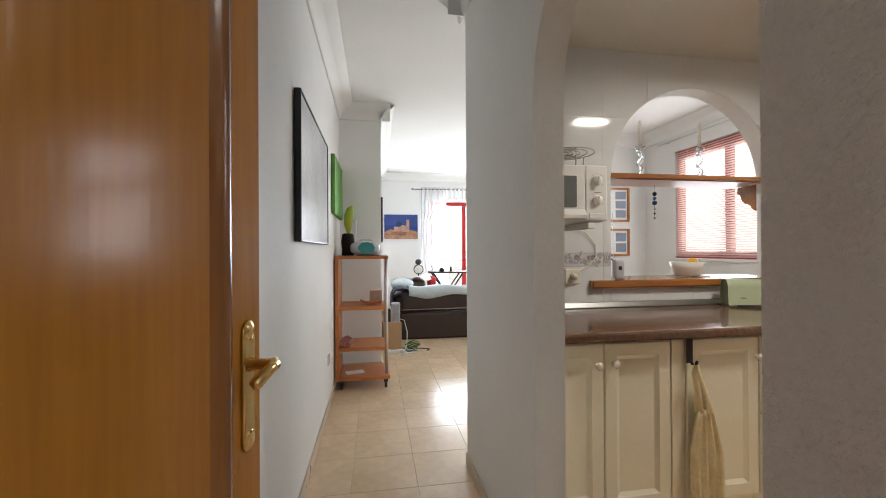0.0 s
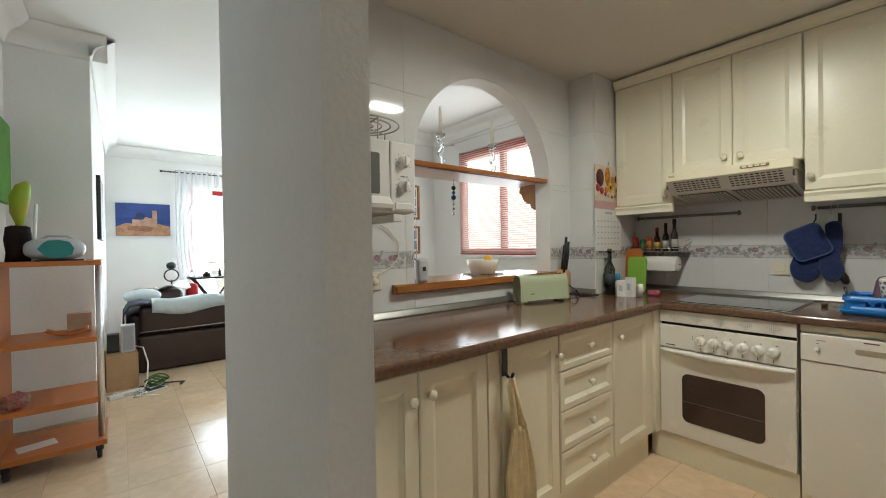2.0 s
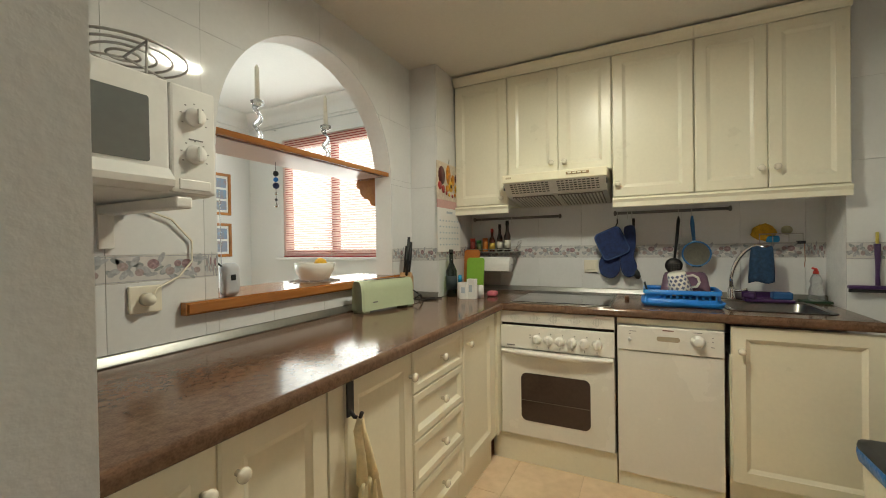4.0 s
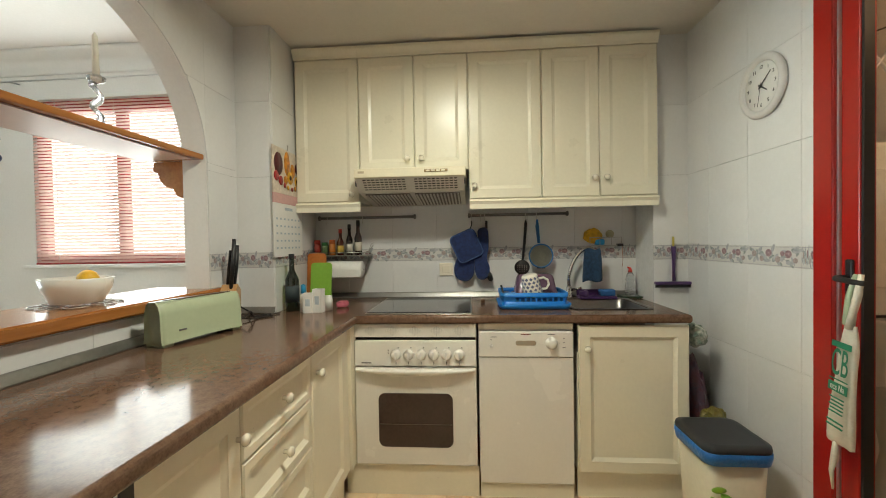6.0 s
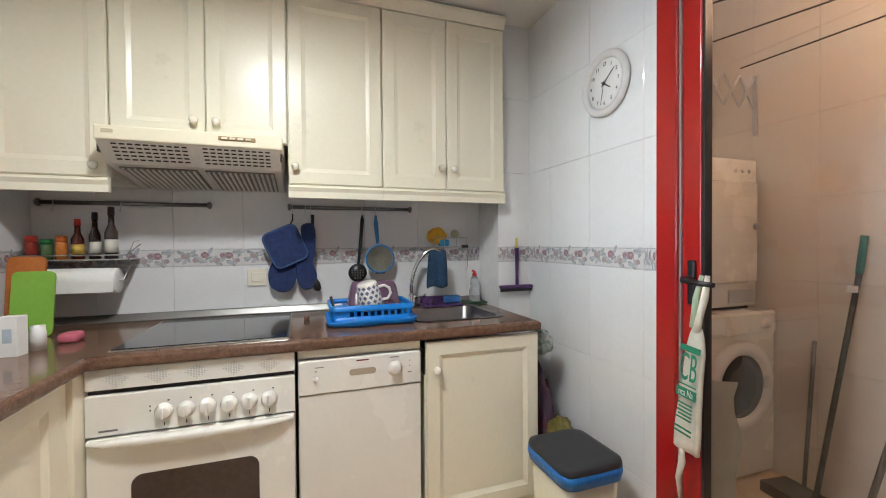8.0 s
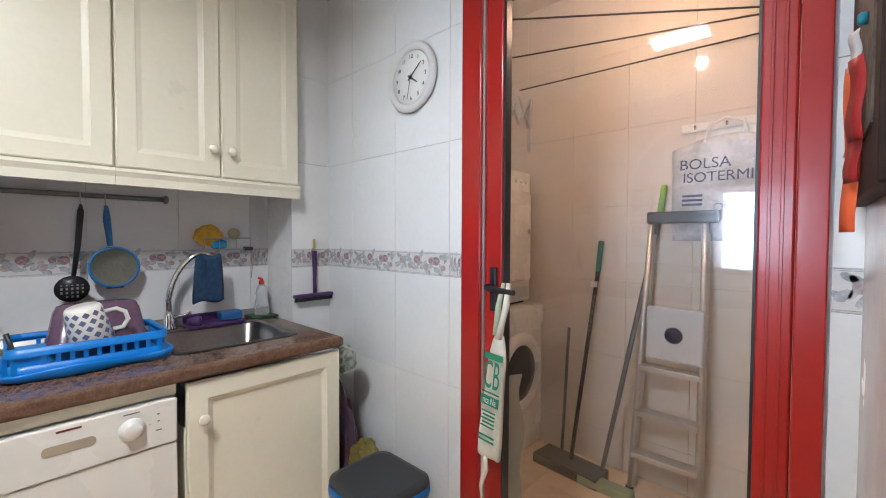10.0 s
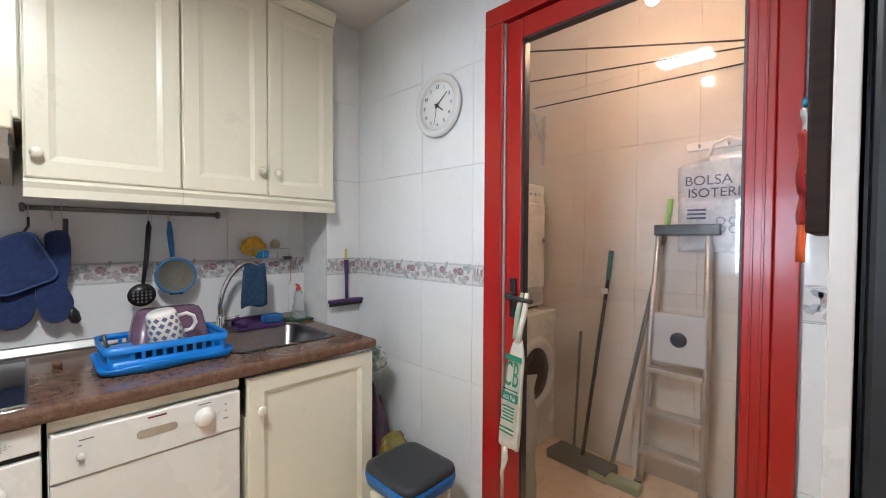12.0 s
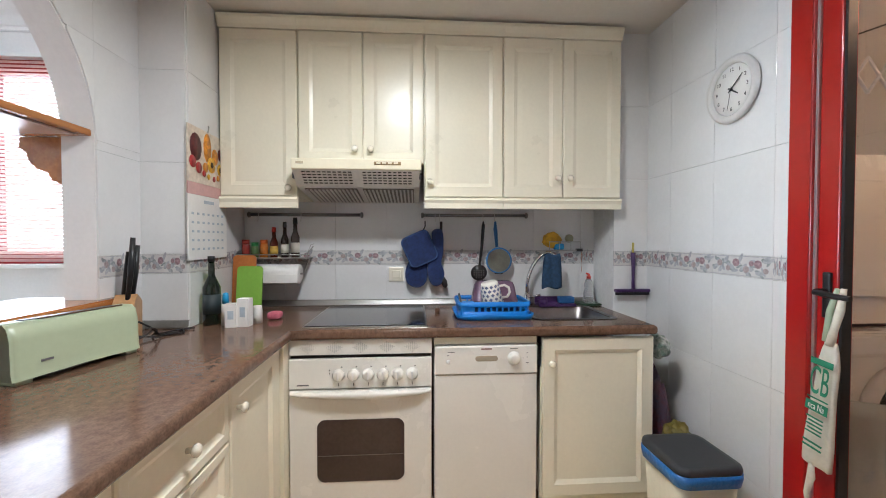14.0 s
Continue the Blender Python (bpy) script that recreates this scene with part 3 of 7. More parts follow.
# oven
t = thing("oven", (5.0, 1.238, FZ), "white built-in oven with six round knobs and smoked glass", "oven")
OY0, OY1 = 0.930, 1.546
part("body", B(FX + 0.022, 5.29, OY0, OY1, 0.05, 0.805), M_WHITE, t)
part("plinth", B(FX + 0.012, FX + 0.03, OY0 - 0.005, 1.60, FZ, 0.088), M_CAB, t)
part("vent_panel", B(FX + 0.002, FX + 0.03, OY0, OY1, 0.738, 0.805, bevel=0.003), M_WHITE, t, "white vent panel with diamond grilles")
for k in range(5):
    yc = OY0 + 0.085 + k * 0.112
    bm = bmesh.new()
    for i in range(-4, 5):
        for j in range(-4, 5):
            if abs(i) + abs(j) <= 4:
                box(bm, FX - 0.0006, FX + 0.0015, yc + i * 0.008 - 0.0025, yc + i * 0.008 + 0.0025, 0.771 + j * 0.0055 - 0.0015, 0.771 + j * 0.0055 + 0.0015)
    part("grille", bm, mat("grey_vent_dots", (0.55, 0.54, 0.50), 0.5) if k == 0 else bpy.data.materials["grey_vent_dots"], t)
# dark strip painted as the shade between the two panels
part("recess", B(FX + 0.018, FX + 0.03, OY0 + 0.004, OY1 - 0.004, 0.722, 0.738), M_GAP, t)
part("control_panel", B(FX, FX + 0.03, OY0, OY1, 0.592, 0.722, bevel=0.004), M_WHITE, t)
for k in range(6):
    yc = OY0 + 0.086 + k * 0.0635
    kb = part("knob", L((FX, yc, 0.652), (-1, 0, 0), [(0, 0.027), (0.006, 0.027), (0.010, 0.0235), (0.024, 0.021), (0.027, 0.018), (0.028, 0)], 20), M_WHITE, t)
    part("grip", B(FX - 0.031, FX - 0.026, yc - 0.004, yc + 0.004, 0.634, 0.670, bevel=0.002), M_WHITEP, kb)
    part("mark", B(FX - 0.0012, FX + 0.001, yc - 0.0014, yc + 0.0014, 0.603, 0.616), M_DARK, t)
    part("mark", B(FX - 0.0012, FX + 0.001, yc - 0.016, yc - 0.010, 0.684, 0.688), M_DARK, t)
for z in (0.655, 0.669):
    part("indicator", B(FX - 0.001, FX + 0.001, OY0 + 0.44, OY0 + 0.444, z, z + 0.006), M_DARK, t)
part("badge", B(FX - 0.001, FX + 0.001, OY0 + 0.53, OY0 + 0.58, 0.606, 0.612), mat("grey_print", (0.16, 0.15, 0.15), 0.5), t)
door = part("door", B(FX - 0.004, FX + 0.03, OY0 + 0.002, OY1 - 0.002, 0.094, 0.586, bevel=0.005), M_WHITE, t)
prof = rounded((OY0 + OY1) / 2, 0.322, 0.375, 0.265, 0.03, 6)
prof = [(y, z + (0.012 if z > 0.322 else -0.012) * (1 - ((y - 1.238) / 0.1875) ** 2)) for y, z in prof]
bm = bmesh.new()
prism(bm, prof, 0, FX - 0.0065, FX - 0.003)
part("window", bm, M_OVENGLASS, door, "smoked brown glass window")
part("rack_rail", B(FX - 0.0078, FX - 0.0066, OY0 + 0.125, OY1 - 0.125, 0.300, 0.3035), mat("dim_rail", (0.16, 0.13, 0.11), 0.3, metal=0.6), door)
bm = bmesh.new()
rows = []
for k in range(13):
    u = k / 12
    y = OY0 + 0.008 + u * (OY1 - OY0 - 0.016)
    bow = 0.028 * math.sin(math.pi * u) ** 0.35 if 0 < u < 1 else 0
    sag = 0.014 * math.sin(math.pi * u)
    rows.append([(FX - 0.004, y, 0.583), (FX - 0.012 - bow, y, 0.584), (FX - 0.016 - bow, y, 0.576), (FX - 0.012 - bow, y, 0.570 - sag), (FX - 0.004, y, 0.566 - sag)])
sheet(bm, rows)
part("handle", bm, M_WHITE, door, "bowed white handle")

# dishwasher
t = thing("dishwasher", (5.0, 0.688, FZ), "slim white dishwasher with one round dial", "dishwasher")
DY0, DY1 = 0.457, 0.919
part("body", B(FX + 0.032, 5.28, DY0, DY1, 0.05, 0.80), M_WHITE, t)
part("plinth", B(FX + 0.012, FX + 0.032, DY0 + 0.002, DY1 - 0.002, FZ, 0.008), M_CAB, t)
part("top_rail", B(FX + 0.014, FX + 0.03, DY0, DY1, 0.775, 0.803), M_CAB, t)
part("door", B(FX, FX + 0.03, DY0 + 0.002, DY1 - 0.002, 0.012, 0.640, bevel=0.004), M_WHITE, t)
cp = part("control_panel", B(FX - 0.006, FX + 0.03, DY0 + 0.002, DY1 - 0.002, 0.643, 0.768, bevel=0.005), M_WHITE, t)
# flat patch for the handle slot; the recess's shade is painted as darker beige
bm = bmesh.new()
prism(bm, rounded(0.688, 0.712, 0.10, 0.024, 0.011), 0, FX - 0.0075, FX - 0.0055)
part("handle_slot", bm, mat("shaded_beige", (0.40, 0.34, 0.25), 0.5), cp, "flat handle slot with a recess's shade in its beige")
part("dial", L((FX - 0.006, 0.565, 0.712), (-1, 0, 0), [(0, 0.030), (0.004, 0.030), (0.006, 0.024), (0.022, 0.021), (0.025, 0.017), (0.026, 0)], 22), M_WHITE, cp, "round white programme dial")
part("button", L((FX - 0.006, 0.858, 0.700), (-1, 0, 0), [(0, 0.009), (0.008, 0.009), (0.01, 0.007), (0.01, 0)], 12), M_WHITEP, cp)
part("badge", B(FX - 0.007, FX - 0.005, 0.665, 0.712, 0.752, 0.757), mat("maroon_print", (0.16, 0.03, 0.03), 0.5), cp)
for y, w, z in ((0.845, 0.03, 0.742), (0.858, 0.008, 0.728), (0.565, 0.035, 0.754), (0.505, 0.006, 0.735), (0.505, 0.005, 0.715), (0.505, 0.014, 0.69), (0.525, 0.002, 0.712)):
    part("print_mark", B(FX - 0.007, FX - 0.005, y - w / 2, y + w / 2, z - 0.0015, z + 0.0015), bpy.data.materials["grey_print"], cp)

# hob and sink
t = thing("ceramic_hob", (5.04, 1.22, WT1), "flat black ceramic hob with a thin steel rim", "hob")
part("rim", B(4.765, 5.315, 0.950, 1.495, WT1, WT1 + 0.005, bevel=0.002), M_STEEL, t)
part("glass", B(4.772, 5.308, 0.957, 1.488, WT1 + 0.004, WT1 + 0.008, bevel=0.0015), M_HOB, t)
t = thing("sink", (5.07, 0.2, WT1), "stainless steel sink let into the worktop", "sink")
bm = bmesh.new()
prev = None
for z, grow, r in ((0.0025, 0.0, 0.05), (0.005, -0.006, 0.05), (0.004, -0.02, 0.05), (-0.006, -0.028, 0.05), (-0.13, -0.036, 0.05), (-0.15, -0.06, 0.045)):
    ringp = rounded(5.07, 0.215, 0.42 + 2 * grow, 0.42 + 2 * grow, r)
    ring = [bm.verts.new((x, y, WT1 + z)) for x, y in ringp]
    if prev:
        for k in range(len(ring)):
            f = bm.faces.new((prev[k], prev[(k + 1) % len(ring)], ring[(k + 1) % len(ring)], ring[k]))
            f.smooth = True
    prev = ring
bm.faces.new(prev)
# the bowl's shade and dark reflections come from the darkened steel colour
part("basin", bm, M_BASIN, t, "shallow steel basin")

# ---- laundry door, ledge, window ----
M_BLUE = mat("navy_blue_cotton", (0.014, 0.030, 0.11), 0.9, vary=0.25, scale=30, bump=0.3, bump_scale=300, sheen=0.3)
M_BLUEP = mat("bright_blue_plastic", (0.015, 0.20, 0.62), 0.35, vary=0.06)
M_PURPLE = mat("purple_plastic", (0.065, 0.025, 0.11), 0.35, vary=0.1)
M_TRANSP = mat("clear_soft_plastic", (0.88, 0.90, 0.92), 0.12, vary=0.03, trans=0.75)
M_YELLOW = mat("yellow_sponge", (0.62, 0.36, 0.03), 0.9, vary=0.2, scale=40, bump=0.4, bump_scale=200)
M_TEAL = mat("teal_blue_cloth", (0.022, 0.055, 0.115), 0.9, vary=0.2, scale=60, bump=0.25, bump_scale=250)
M_SAGE = mat("sage_green_plastic", (0.42, 0.48, 0.32), 0.36, vary=0.03)
M_BEIGE = mat("beige_cotton", (0.84, 0.73, 0.47), 0.9, vary=0.12, scale=14, bump=0.25, bump_scale=200)
M_PAPER = mat("white_paper", (0.80, 0.79, 0.76), 0.85, vary=0.03)
M_GREEN = mat("lime_green_plastic", (0.25, 0.48, 0.06), 0.4, vary=0.06)
M_PRINTG = mat("green_print", (0.02, 0.22, 0.12), 0.6, vary=0.1)
M_CANVAS = mat("white_canvas", (0.70, 0.67, 0.58), 0.85, vary=0.08, scale=20, bump=0.15, bump_scale=160)
M_BOTTLEG = mat("dark_green_glass", (0.012, 0.022, 0.006), 0.08, vary=0.2, coat=0.4)
M_WIRE = mat("dull_wire", (0.45, 0.44, 0.42), 0.35, metal=0.9, vary=0.1)
M_GREYP = mat("silver_grey_plastic", (0.50, 0.51, 0.54), 0.35, vary=0.05)


def text_mesh(body, size, m, material, parent, name="lettering"):
    cu = bpy.data.curves.new("text", "FONT")
    cu.body, cu.size, cu.align_x, cu.align_y, cu.extrude = body, size, "CENTER", "CENTER", 0.0004
    tmp = bpy.data.objects.new("text", cu)
    me = bpy.data.meshes.new_from_object(tmp)
    bpy.data.objects.remove(tmp)
    me.materials.clear()
    me.materials.append(material)
    ob = new(name, me)
    ob.parent = parent
    ob.matrix_basis = Matrix.Translation(-BASE[parent]) @ m
    BASE[ob] = BASE[parent]
    return ob


UP_S = Matrix(((-1, 0, 0, 0), (0, 0, 1, 0), (0, 1, 0, 0), (0, 0, 0, 1)))  # lettering that faces +y
UP_W = Matrix(((0, 0, -1, 0), (-1, 0, 0, 0), (0, 1, 0, 0), (0, 0, 0, 1)))  # lettering that faces -x
UP_F = Matrix(((1, 0, 0, 0), (0, 0, -1, 0), (0, 1, 0, 0), (0, 0, 0, 1)))  # lettering that faces -y

door_frame = thing("door_frame", (3.83, KS, 0), "red lacquered aluminium frame of the laundry door", "door frame", kind="structure")
for nm, a in (("jamb", (4.203, 4.285)), ("jamb", (3.37, 3.418))):
    part(nm, B(*a, KS - 0.07, KS + 0.022, FZ, 2.075, bevel=0.003), M_RED, door_frame)
part("head", B(3.37, 4.285, KS - 0.07, KS + 0.022, 2.077, 2.14, bevel=0.003), M_RED, door_frame)
part("bead", B(4.206, 4.21, KS + 0.0225, KS + 0.026, 0, 2.07), M_RED, door_frame)
part("seal", B(4.194, 4.2025, KS - 0.045, KS + 0.012, 0, 2.07), M_ALU, door_frame, "bare aluminium seal strip")
leaf = thing("laundry_door", (3.8, KS - 0.02, 0), "closed red glazed aluminium laundry door with black lever handle", "door", kind="structure")
LY0, LY1 = KS - 0.045, KS + 0.006
part("stile", B(4.128, 4.193, LY0, LY1, 0.01, 2.07, bevel=0.004), M_RED, leaf)
part("stile", B(3.42, 3.48, LY0, LY1, 0.01, 2.07, bevel=0.004), M_RED, leaf)
for x in (3.437, 3.458):
    part("groove_bead", B(x, x + 0.006, LY1 + 0.0003, LY1 + 0.003, 0.01, 2.07, bevel=0.001), M_RED, leaf)
part("rail", B(3.481, 4.127, LY0, LY1, 1.998, 2.07, bevel=0.004), M_RED, leaf)
part("rail", B(3.481, 4.127, LY0, LY1, 0.01, 0.11, bevel=0.004), M_RED, leaf)
for a in ((4.119, 4.128, 0.11, 1.998), (3.48, 3.486, 0.11, 1.998), (3.486, 4.119, 1.991, 1.998), (3.486, 4.119, 0.11, 0.117)):
    part("gasket", B(a[0], a[1], KS - 0.03, KS + 0.001, a[2], a[3]), M_DARK, leaf)
pane = part("pane", B(3.484, 4.124, KS - 0.020, KS - 0.0155, 0.112, 1.996), M_GLASS, leaf, "clear glass pane")
pane.visible_shadow = False
hd = part("handle_plate", B(4.142, 4.168, LY1, LY1 + 0.012, 0.99, 1.135, bevel=0.005), M_DARK, leaf)
part("lever", T([(4.155, LY1 + 0.01, 1.075), (4.155, LY1 + 0.045, 1.075), (4.148, LY1 + 0.055, 1.074), (4.09, LY1 + 0.057, 1.068), (4.045, LY1 + 0.055, 1.066)], [0.009, 0.009, 0.010, 0.009, 0.008], 10), M_DARK, hd)

# canvas bag on the handle
t = thing("cloth_bag", (4.12, KS + 0.06, 0.50), "narrow white canvas bag with green lettering hung on the door handle", "bag")
BAG = pose(4.098, KS + 0.062, 0.93, 0, -6, 0)


def bag_half(v):
    return 0.015 + 0.019 * min(1.0, v * 5) ** 0.7


bm = bmesh.new()
rows = []
for k in range(17):
    v = k / 16
    rows.append([(s * bag_half(v), 0.010 * math.cos(s * 2.2 + 5 * v) * (0.4 + 0.6 * v), -0.40 * v + (0.006 * s if k == 16 else 0)) for s in (-1, -0.75, -0.5, -0.25, 0, 0.25, 0.5, 0.75, 1)])
sheet(bm, rows, 0.014)
part("body", placed(bm, BAG), M_CANVAS, t, smooth=True)
part("strap", placed(T([(-0.012, -0.008, 0.165), (-0.016, 0.0, 0.10), (-0.008, 0.002, 0.04), (0.0, 0.0, -0.01)], [0.007, 0.011, 0.010, 0.013], 8), BAG), M_CANVAS, t)
part("strap", placed(T([(0.006, -0.008, 0.162), (0.012, 0.0, 0.09), (0.008, 0.0, 0.0)], [0.006, 0.009, 0.013], 8), BAG), mat("pale_green_stripe", (0.42, 0.52, 0.38), 0.85), t)
part("drawstring", placed(T([(0.008, 0, -0.395), (0.0, 0.004, -0.44), (0.012, 0.0, -0.50), (0.0, 0.0, -0.56)], [0.007, 0.011, 0.007, 0.003], 8), BAG), M_CANVAS, t)
for z0, z1 in ((-0.075, -0.056), (-0.222, -0.192)):
    part("printed_band", placed(B(-0.0335, 0.0335, 0.0165, 0.0180, z0, z1), BAG), M_PRINTG, t)
part("print_rule", placed(B(-0.032, 0.032, 0.0165, 0.0178, -0.183, -0.179), BAG), M_PRINTG, t)
text_mesh("CB", 0.125, BAG @ Matrix.Translation((0.0, 0.018, -0.128)) @ UP_S @ Matrix.Diagonal((0.37, 1, 1, 1)), M_PRINTG, t)
text_mesh("nca Na", 0.03, BAG @ Matrix.Translation((0.0, 0.0185, -0.207)) @ UP_S @ Matrix.Diagonal((0.58, 1, 1, 1)), M_PAPER, t)
for k in range(5):
    part("print_bar", placed(B(-0.024, 0.026 - 0.006 * (k % 2), 0.0150, 0.0175, -0.245 - 0.012 * k, -0.241 - 0.012 * k), BAG), M_PRINTG, t)
for z in (-0.325, -0.340):
    part("print_bar", placed(B(-0.029, 0.029, 0.0150, 0.0175, z, z + 0.005), BAG), M_PRINTG, t)

# serving ledge and shelf in the pass-through
bm = bmesh.new()
prism(bm, [(3.30, 2.155), (4.65, 2.155), (4.65, 2.192), (4.578, 2.192), (4.578, 2.32), (4.65, 2.32), (4.65, 2.52), (3.34, 2.52), (3.34, 2.32), (3.442, 2.32), (3.442, 2.192), (3.30, 2.192)], 2, 0.966, 1.01)
bmesh.ops.bevel(bm, geom=[e for e in bm.edges if all(v.co.y < 2.16 for v in e.verts)], offset=0.007, segments=3, affect="EDGES")
solo("serving_ledge", bm, M_LEDGE, (3.99, 2.25, 0.966), "orange varnished wooden ledge through the arched opening", "ledge")
t = thing("hanging_shelf", (3.99, 2.34, 1.622), "varnished wooden shelf with a low gallery rail across the arch", "shelf")
part("board", B(3.442, 4.577, 2.206, 2.49, 1.622, 1.648, bevel=0.005), M_LEDGE, t)
# white underside whose pink reflection is put into the base colour
part("underside", B(3.46, 4.53, 2.235, 2.485, 1.617, 1.6215), mat("pink_reflection_laminate", (0.66, 0.50, 0.46), 0.3, vary=0.03), t, "glossy underside with its pink reflection in the colour")
part("rail", T([(3.45, 2.47, 1.70), (4.53, 2.47, 1.70)], 0.004, 8), M_DARKWOOD, t)
for k in range(13):
    x = 3.47 + k * 0.087
    part("spindle", L((x, 2.47, 1.648), (0, 0, 1), [(0, 0.006), (0.008, 0.004), (0.02, 0.007), (0.035, 0.004), (0.05, 0.004)], 8), M_LEDGE, t)
bm = bmesh.new()
prism(bm, [(2.318, 1.62), (2.47, 1.62), (2.475, 1.58), (2.45, 1.565), (2.44, 1.53), (2.41, 1.50), (2.375, 1.49), (2.36, 1.46), (2.318, 1.44)], 0, 4.59, 4.635)
part("corbel", bm, M_LEDGE, t, "scrolled wooden bracket")
part("end_board", B(4.5785, 4.66, 2.32, 2.49, 1.622, 1.648, bevel=0.004), M_LEDGE, t)
for x, y in ((3.73, 2.33), (4.16, 2.33)):
    c = thing("candlestick", (x, y, 1.648), "twisted glass candlestick with a tall white candle", "candlestick", "candlesticks on the shelf")
    pts = [(x + 0.012 * math.sin(k * 0.9), y + 0.012 * math.cos(k * 0.9), 1.668 + k * 0.0115) for k in range(15)]
    part("foot", L((x, y, 1.648), (0, 0, 1), [(0, 0.034), (0.006, 0.032), (0.014, 0.012), (0.024, 0.010), (0.024, 0)], 16), M_TRANSP, c)
    part("stem", T(pts, [0.011 + 0.003 * math.sin(k) for k in range(15)], 10), M_TRANSP, c, "wavy clear glass stem")
    part("cup", L((x, y, 1.828), (0, 0, 1), [(0, 0.010), (0.006, 0.026), (0.02, 0.030), (0.024, 0.024), (0.03, 0.014), (0.03, 0)], 14), M_TRANSP, c)
    part("candle", L((x, y, 1.845), (0, 0, 1), [(0, 0.012), (0.155, 0.009), (0.165, 0.004), (0.172, 0)], 12), mat("ivory_wax", (0.80, 0.76, 0.66), 0.5) if x < 4 else bpy.data.materials["ivory_wax"], c)
t = thing("bead_hanger", (3.90, 2.42, 1.617), "string of blue and dark glass beads hanging under the shelf", "ornament")
part("thread", T([(3.90, 2.42, 1.617), (3.90, 2.42, 1.40)], 0.0012, 6), M_DARK, t)
for z, r, m in ((1.56, 0.014, M_DARK), (1.53, 0.012, M_BLUEP), (1.50, 0.016, M_BLUE), (1.46, 0.008, M_CHROME), (1.43, 0.007, M_DARK), (1.40, 0.009, M_CHROME)):
    part("bead", L((3.90, 2.42, z - r), (0, 0, 1), [(r - r * math.cos(a), r * math.sin(a)) for a in [math.pi * k / 8 for k in range(9)]], 12), m, t)

# dining window with blind
t = thing("window_1", (EAST, 3.69, 1.085), "red framed two-sash window above a white sill", "window", kind="structure")
WX0, WX1 = EAST + 0.03, EAST + 0.09
for nm, a in (("frame", (2.98, 3.045, 1.085, 2.38)), ("frame", (4.335, 4.40, 1.085, 2.38)), ("mullion", (3.655, 3.725, 1.15, 2.28)), ("frame", (3.045, 4.335, 1.085, 1.15)), ("frame", (3.045, 4.335, 2.28, 2.38))):
    part(nm, B(WX0, WX1, a[0], a[1], a[2], a[3], bevel=0.004), M_RED, t)
for y0, y1 in ((3.047, 3.653), (3.727, 4.333)):
    p = part("pane", B(WX0 + 0.025, WX0 + 0.029, y0, y1, 1.152, 2.278), M_GLASS, t)
    p.visible_shadow = False
part("sill", B(EAST - 0.06, EAST + 0.03, 2.94, 4.46, 1.058, 1.084, bevel=0.004), M_PLASTER, t)
t = thing("venetian_blind", (EAST - 0.03, 3.69, 1.1), "lowered venetian blind of thin pale pink slats", "blind")
M_SLAT = sheer_mat("thin_pink_slat", (0.86, 0.64, 0.58), 0.0)
bm0 = bmesh.new()
sheet(bm0, [[(-0.0065, y, -0.0105), (-0.0025, y, -0.0035), (0.0025, y, 0.0040), (0.0065, y, 0.0100)] for y in (-0.69, 0.69)])
slat_me = bpy.data.meshes.new("slat")
bm0.to_mesh(slat_me)
bm0.free()
slat_me.materials.append(M_SLAT)
for k in range(50):
    s = new("slat", slat_me)
    s.parent = t
    s.location = Vector((EAST - 0.012, 3.69, 1.108 + k * 0.0253)) - BASE[t]
part("headrail", B(EAST - 0.03, EAST - 0.002, 2.99, 4.39, 2.375, 2.40, bevel=0.003), M_WHITEP, t)
part("bottom_rail", B(EAST - 0.022, EAST - 0.004, 3.0, 4.38, 1.088, 1.10, bevel=0.002), M_RED, t)
for y in (3.2, 3.69, 4.18):
    part("ladder_cord", T([(EAST - 0.023, y, 1.09), (EAST - 0.023, y, 2.38)], 0.0012, 6), M_PAPER, t)
t = thing("curtain_rail", (EAST - 0.08, 3.7, 2.5), "slim bare metal curtain rail above the window", "curtain rail")
part("rod", T([(EAST - 0.08, 2.75, 2.505), (EAST - 0.08, 4.6, 2.505)], 0.007, 8), M_ALU, t)
for y in (2.85, 4.5):
    part("bracket", T([(EAST - 0.08, y, 2.505), (EAST, y, 2.515)], 0.005, 8), M_ALU, t)

# photo frames on the dining wall
for z0, z1 in ((1.56, 2.02), (1.10, 1.47)):
    t = thing("framed_photos", (5.30, 4.945, z0), "pale wooden frame with several small landscape photos", "picture frame", "photo frames on the dining wall")
    for a in ((5.10, 5.13, z0, z1), (5.41, 5.44, z0, z1), (5.13, 5.41, z0, z0 + 0.03), (5.13, 5.41, z1 - 0.03, z1)):
        part("frame", B(a[0], a[1], 4.925, 4.949, a[2], a[3], bevel=0.003), M_LEDGE, t)
    part("mount", B(5.13, 5.41, 4.940, 4.948, z0 + 0.03, z1 - 0.03), M_PAPER, t)
    n = 3 if z1 > 1.6 else 2
    for k in range(n):
        h = (z1 - z0 - 0.09) / n
        zb = z0 + 0.045 + k * h
        part("photo", B(5.24, 5.39, 4.938, 4.9405, zb + 0.012, zb + h - 0.012), mat("sea_photo", (0.12, 0.20, 0.30), 0.4, vary=0.6, scale=9, color2=(0.30, 0.20, 0.15)) if k == 0 and n == 3 else bpy.data.materials["sea_photo"], t)

# ---- kitchen things ----
t = thing("ceiling_light", (3.95, 1.08, 2.33), "flat rectangular white kitchen ceiling light, switched on", "ceiling light")
part("frame", B(3.80, 4.10, 0.99, 1.17, 2.335, CEIL_K, bevel=0.008), M_WHITEP, t)
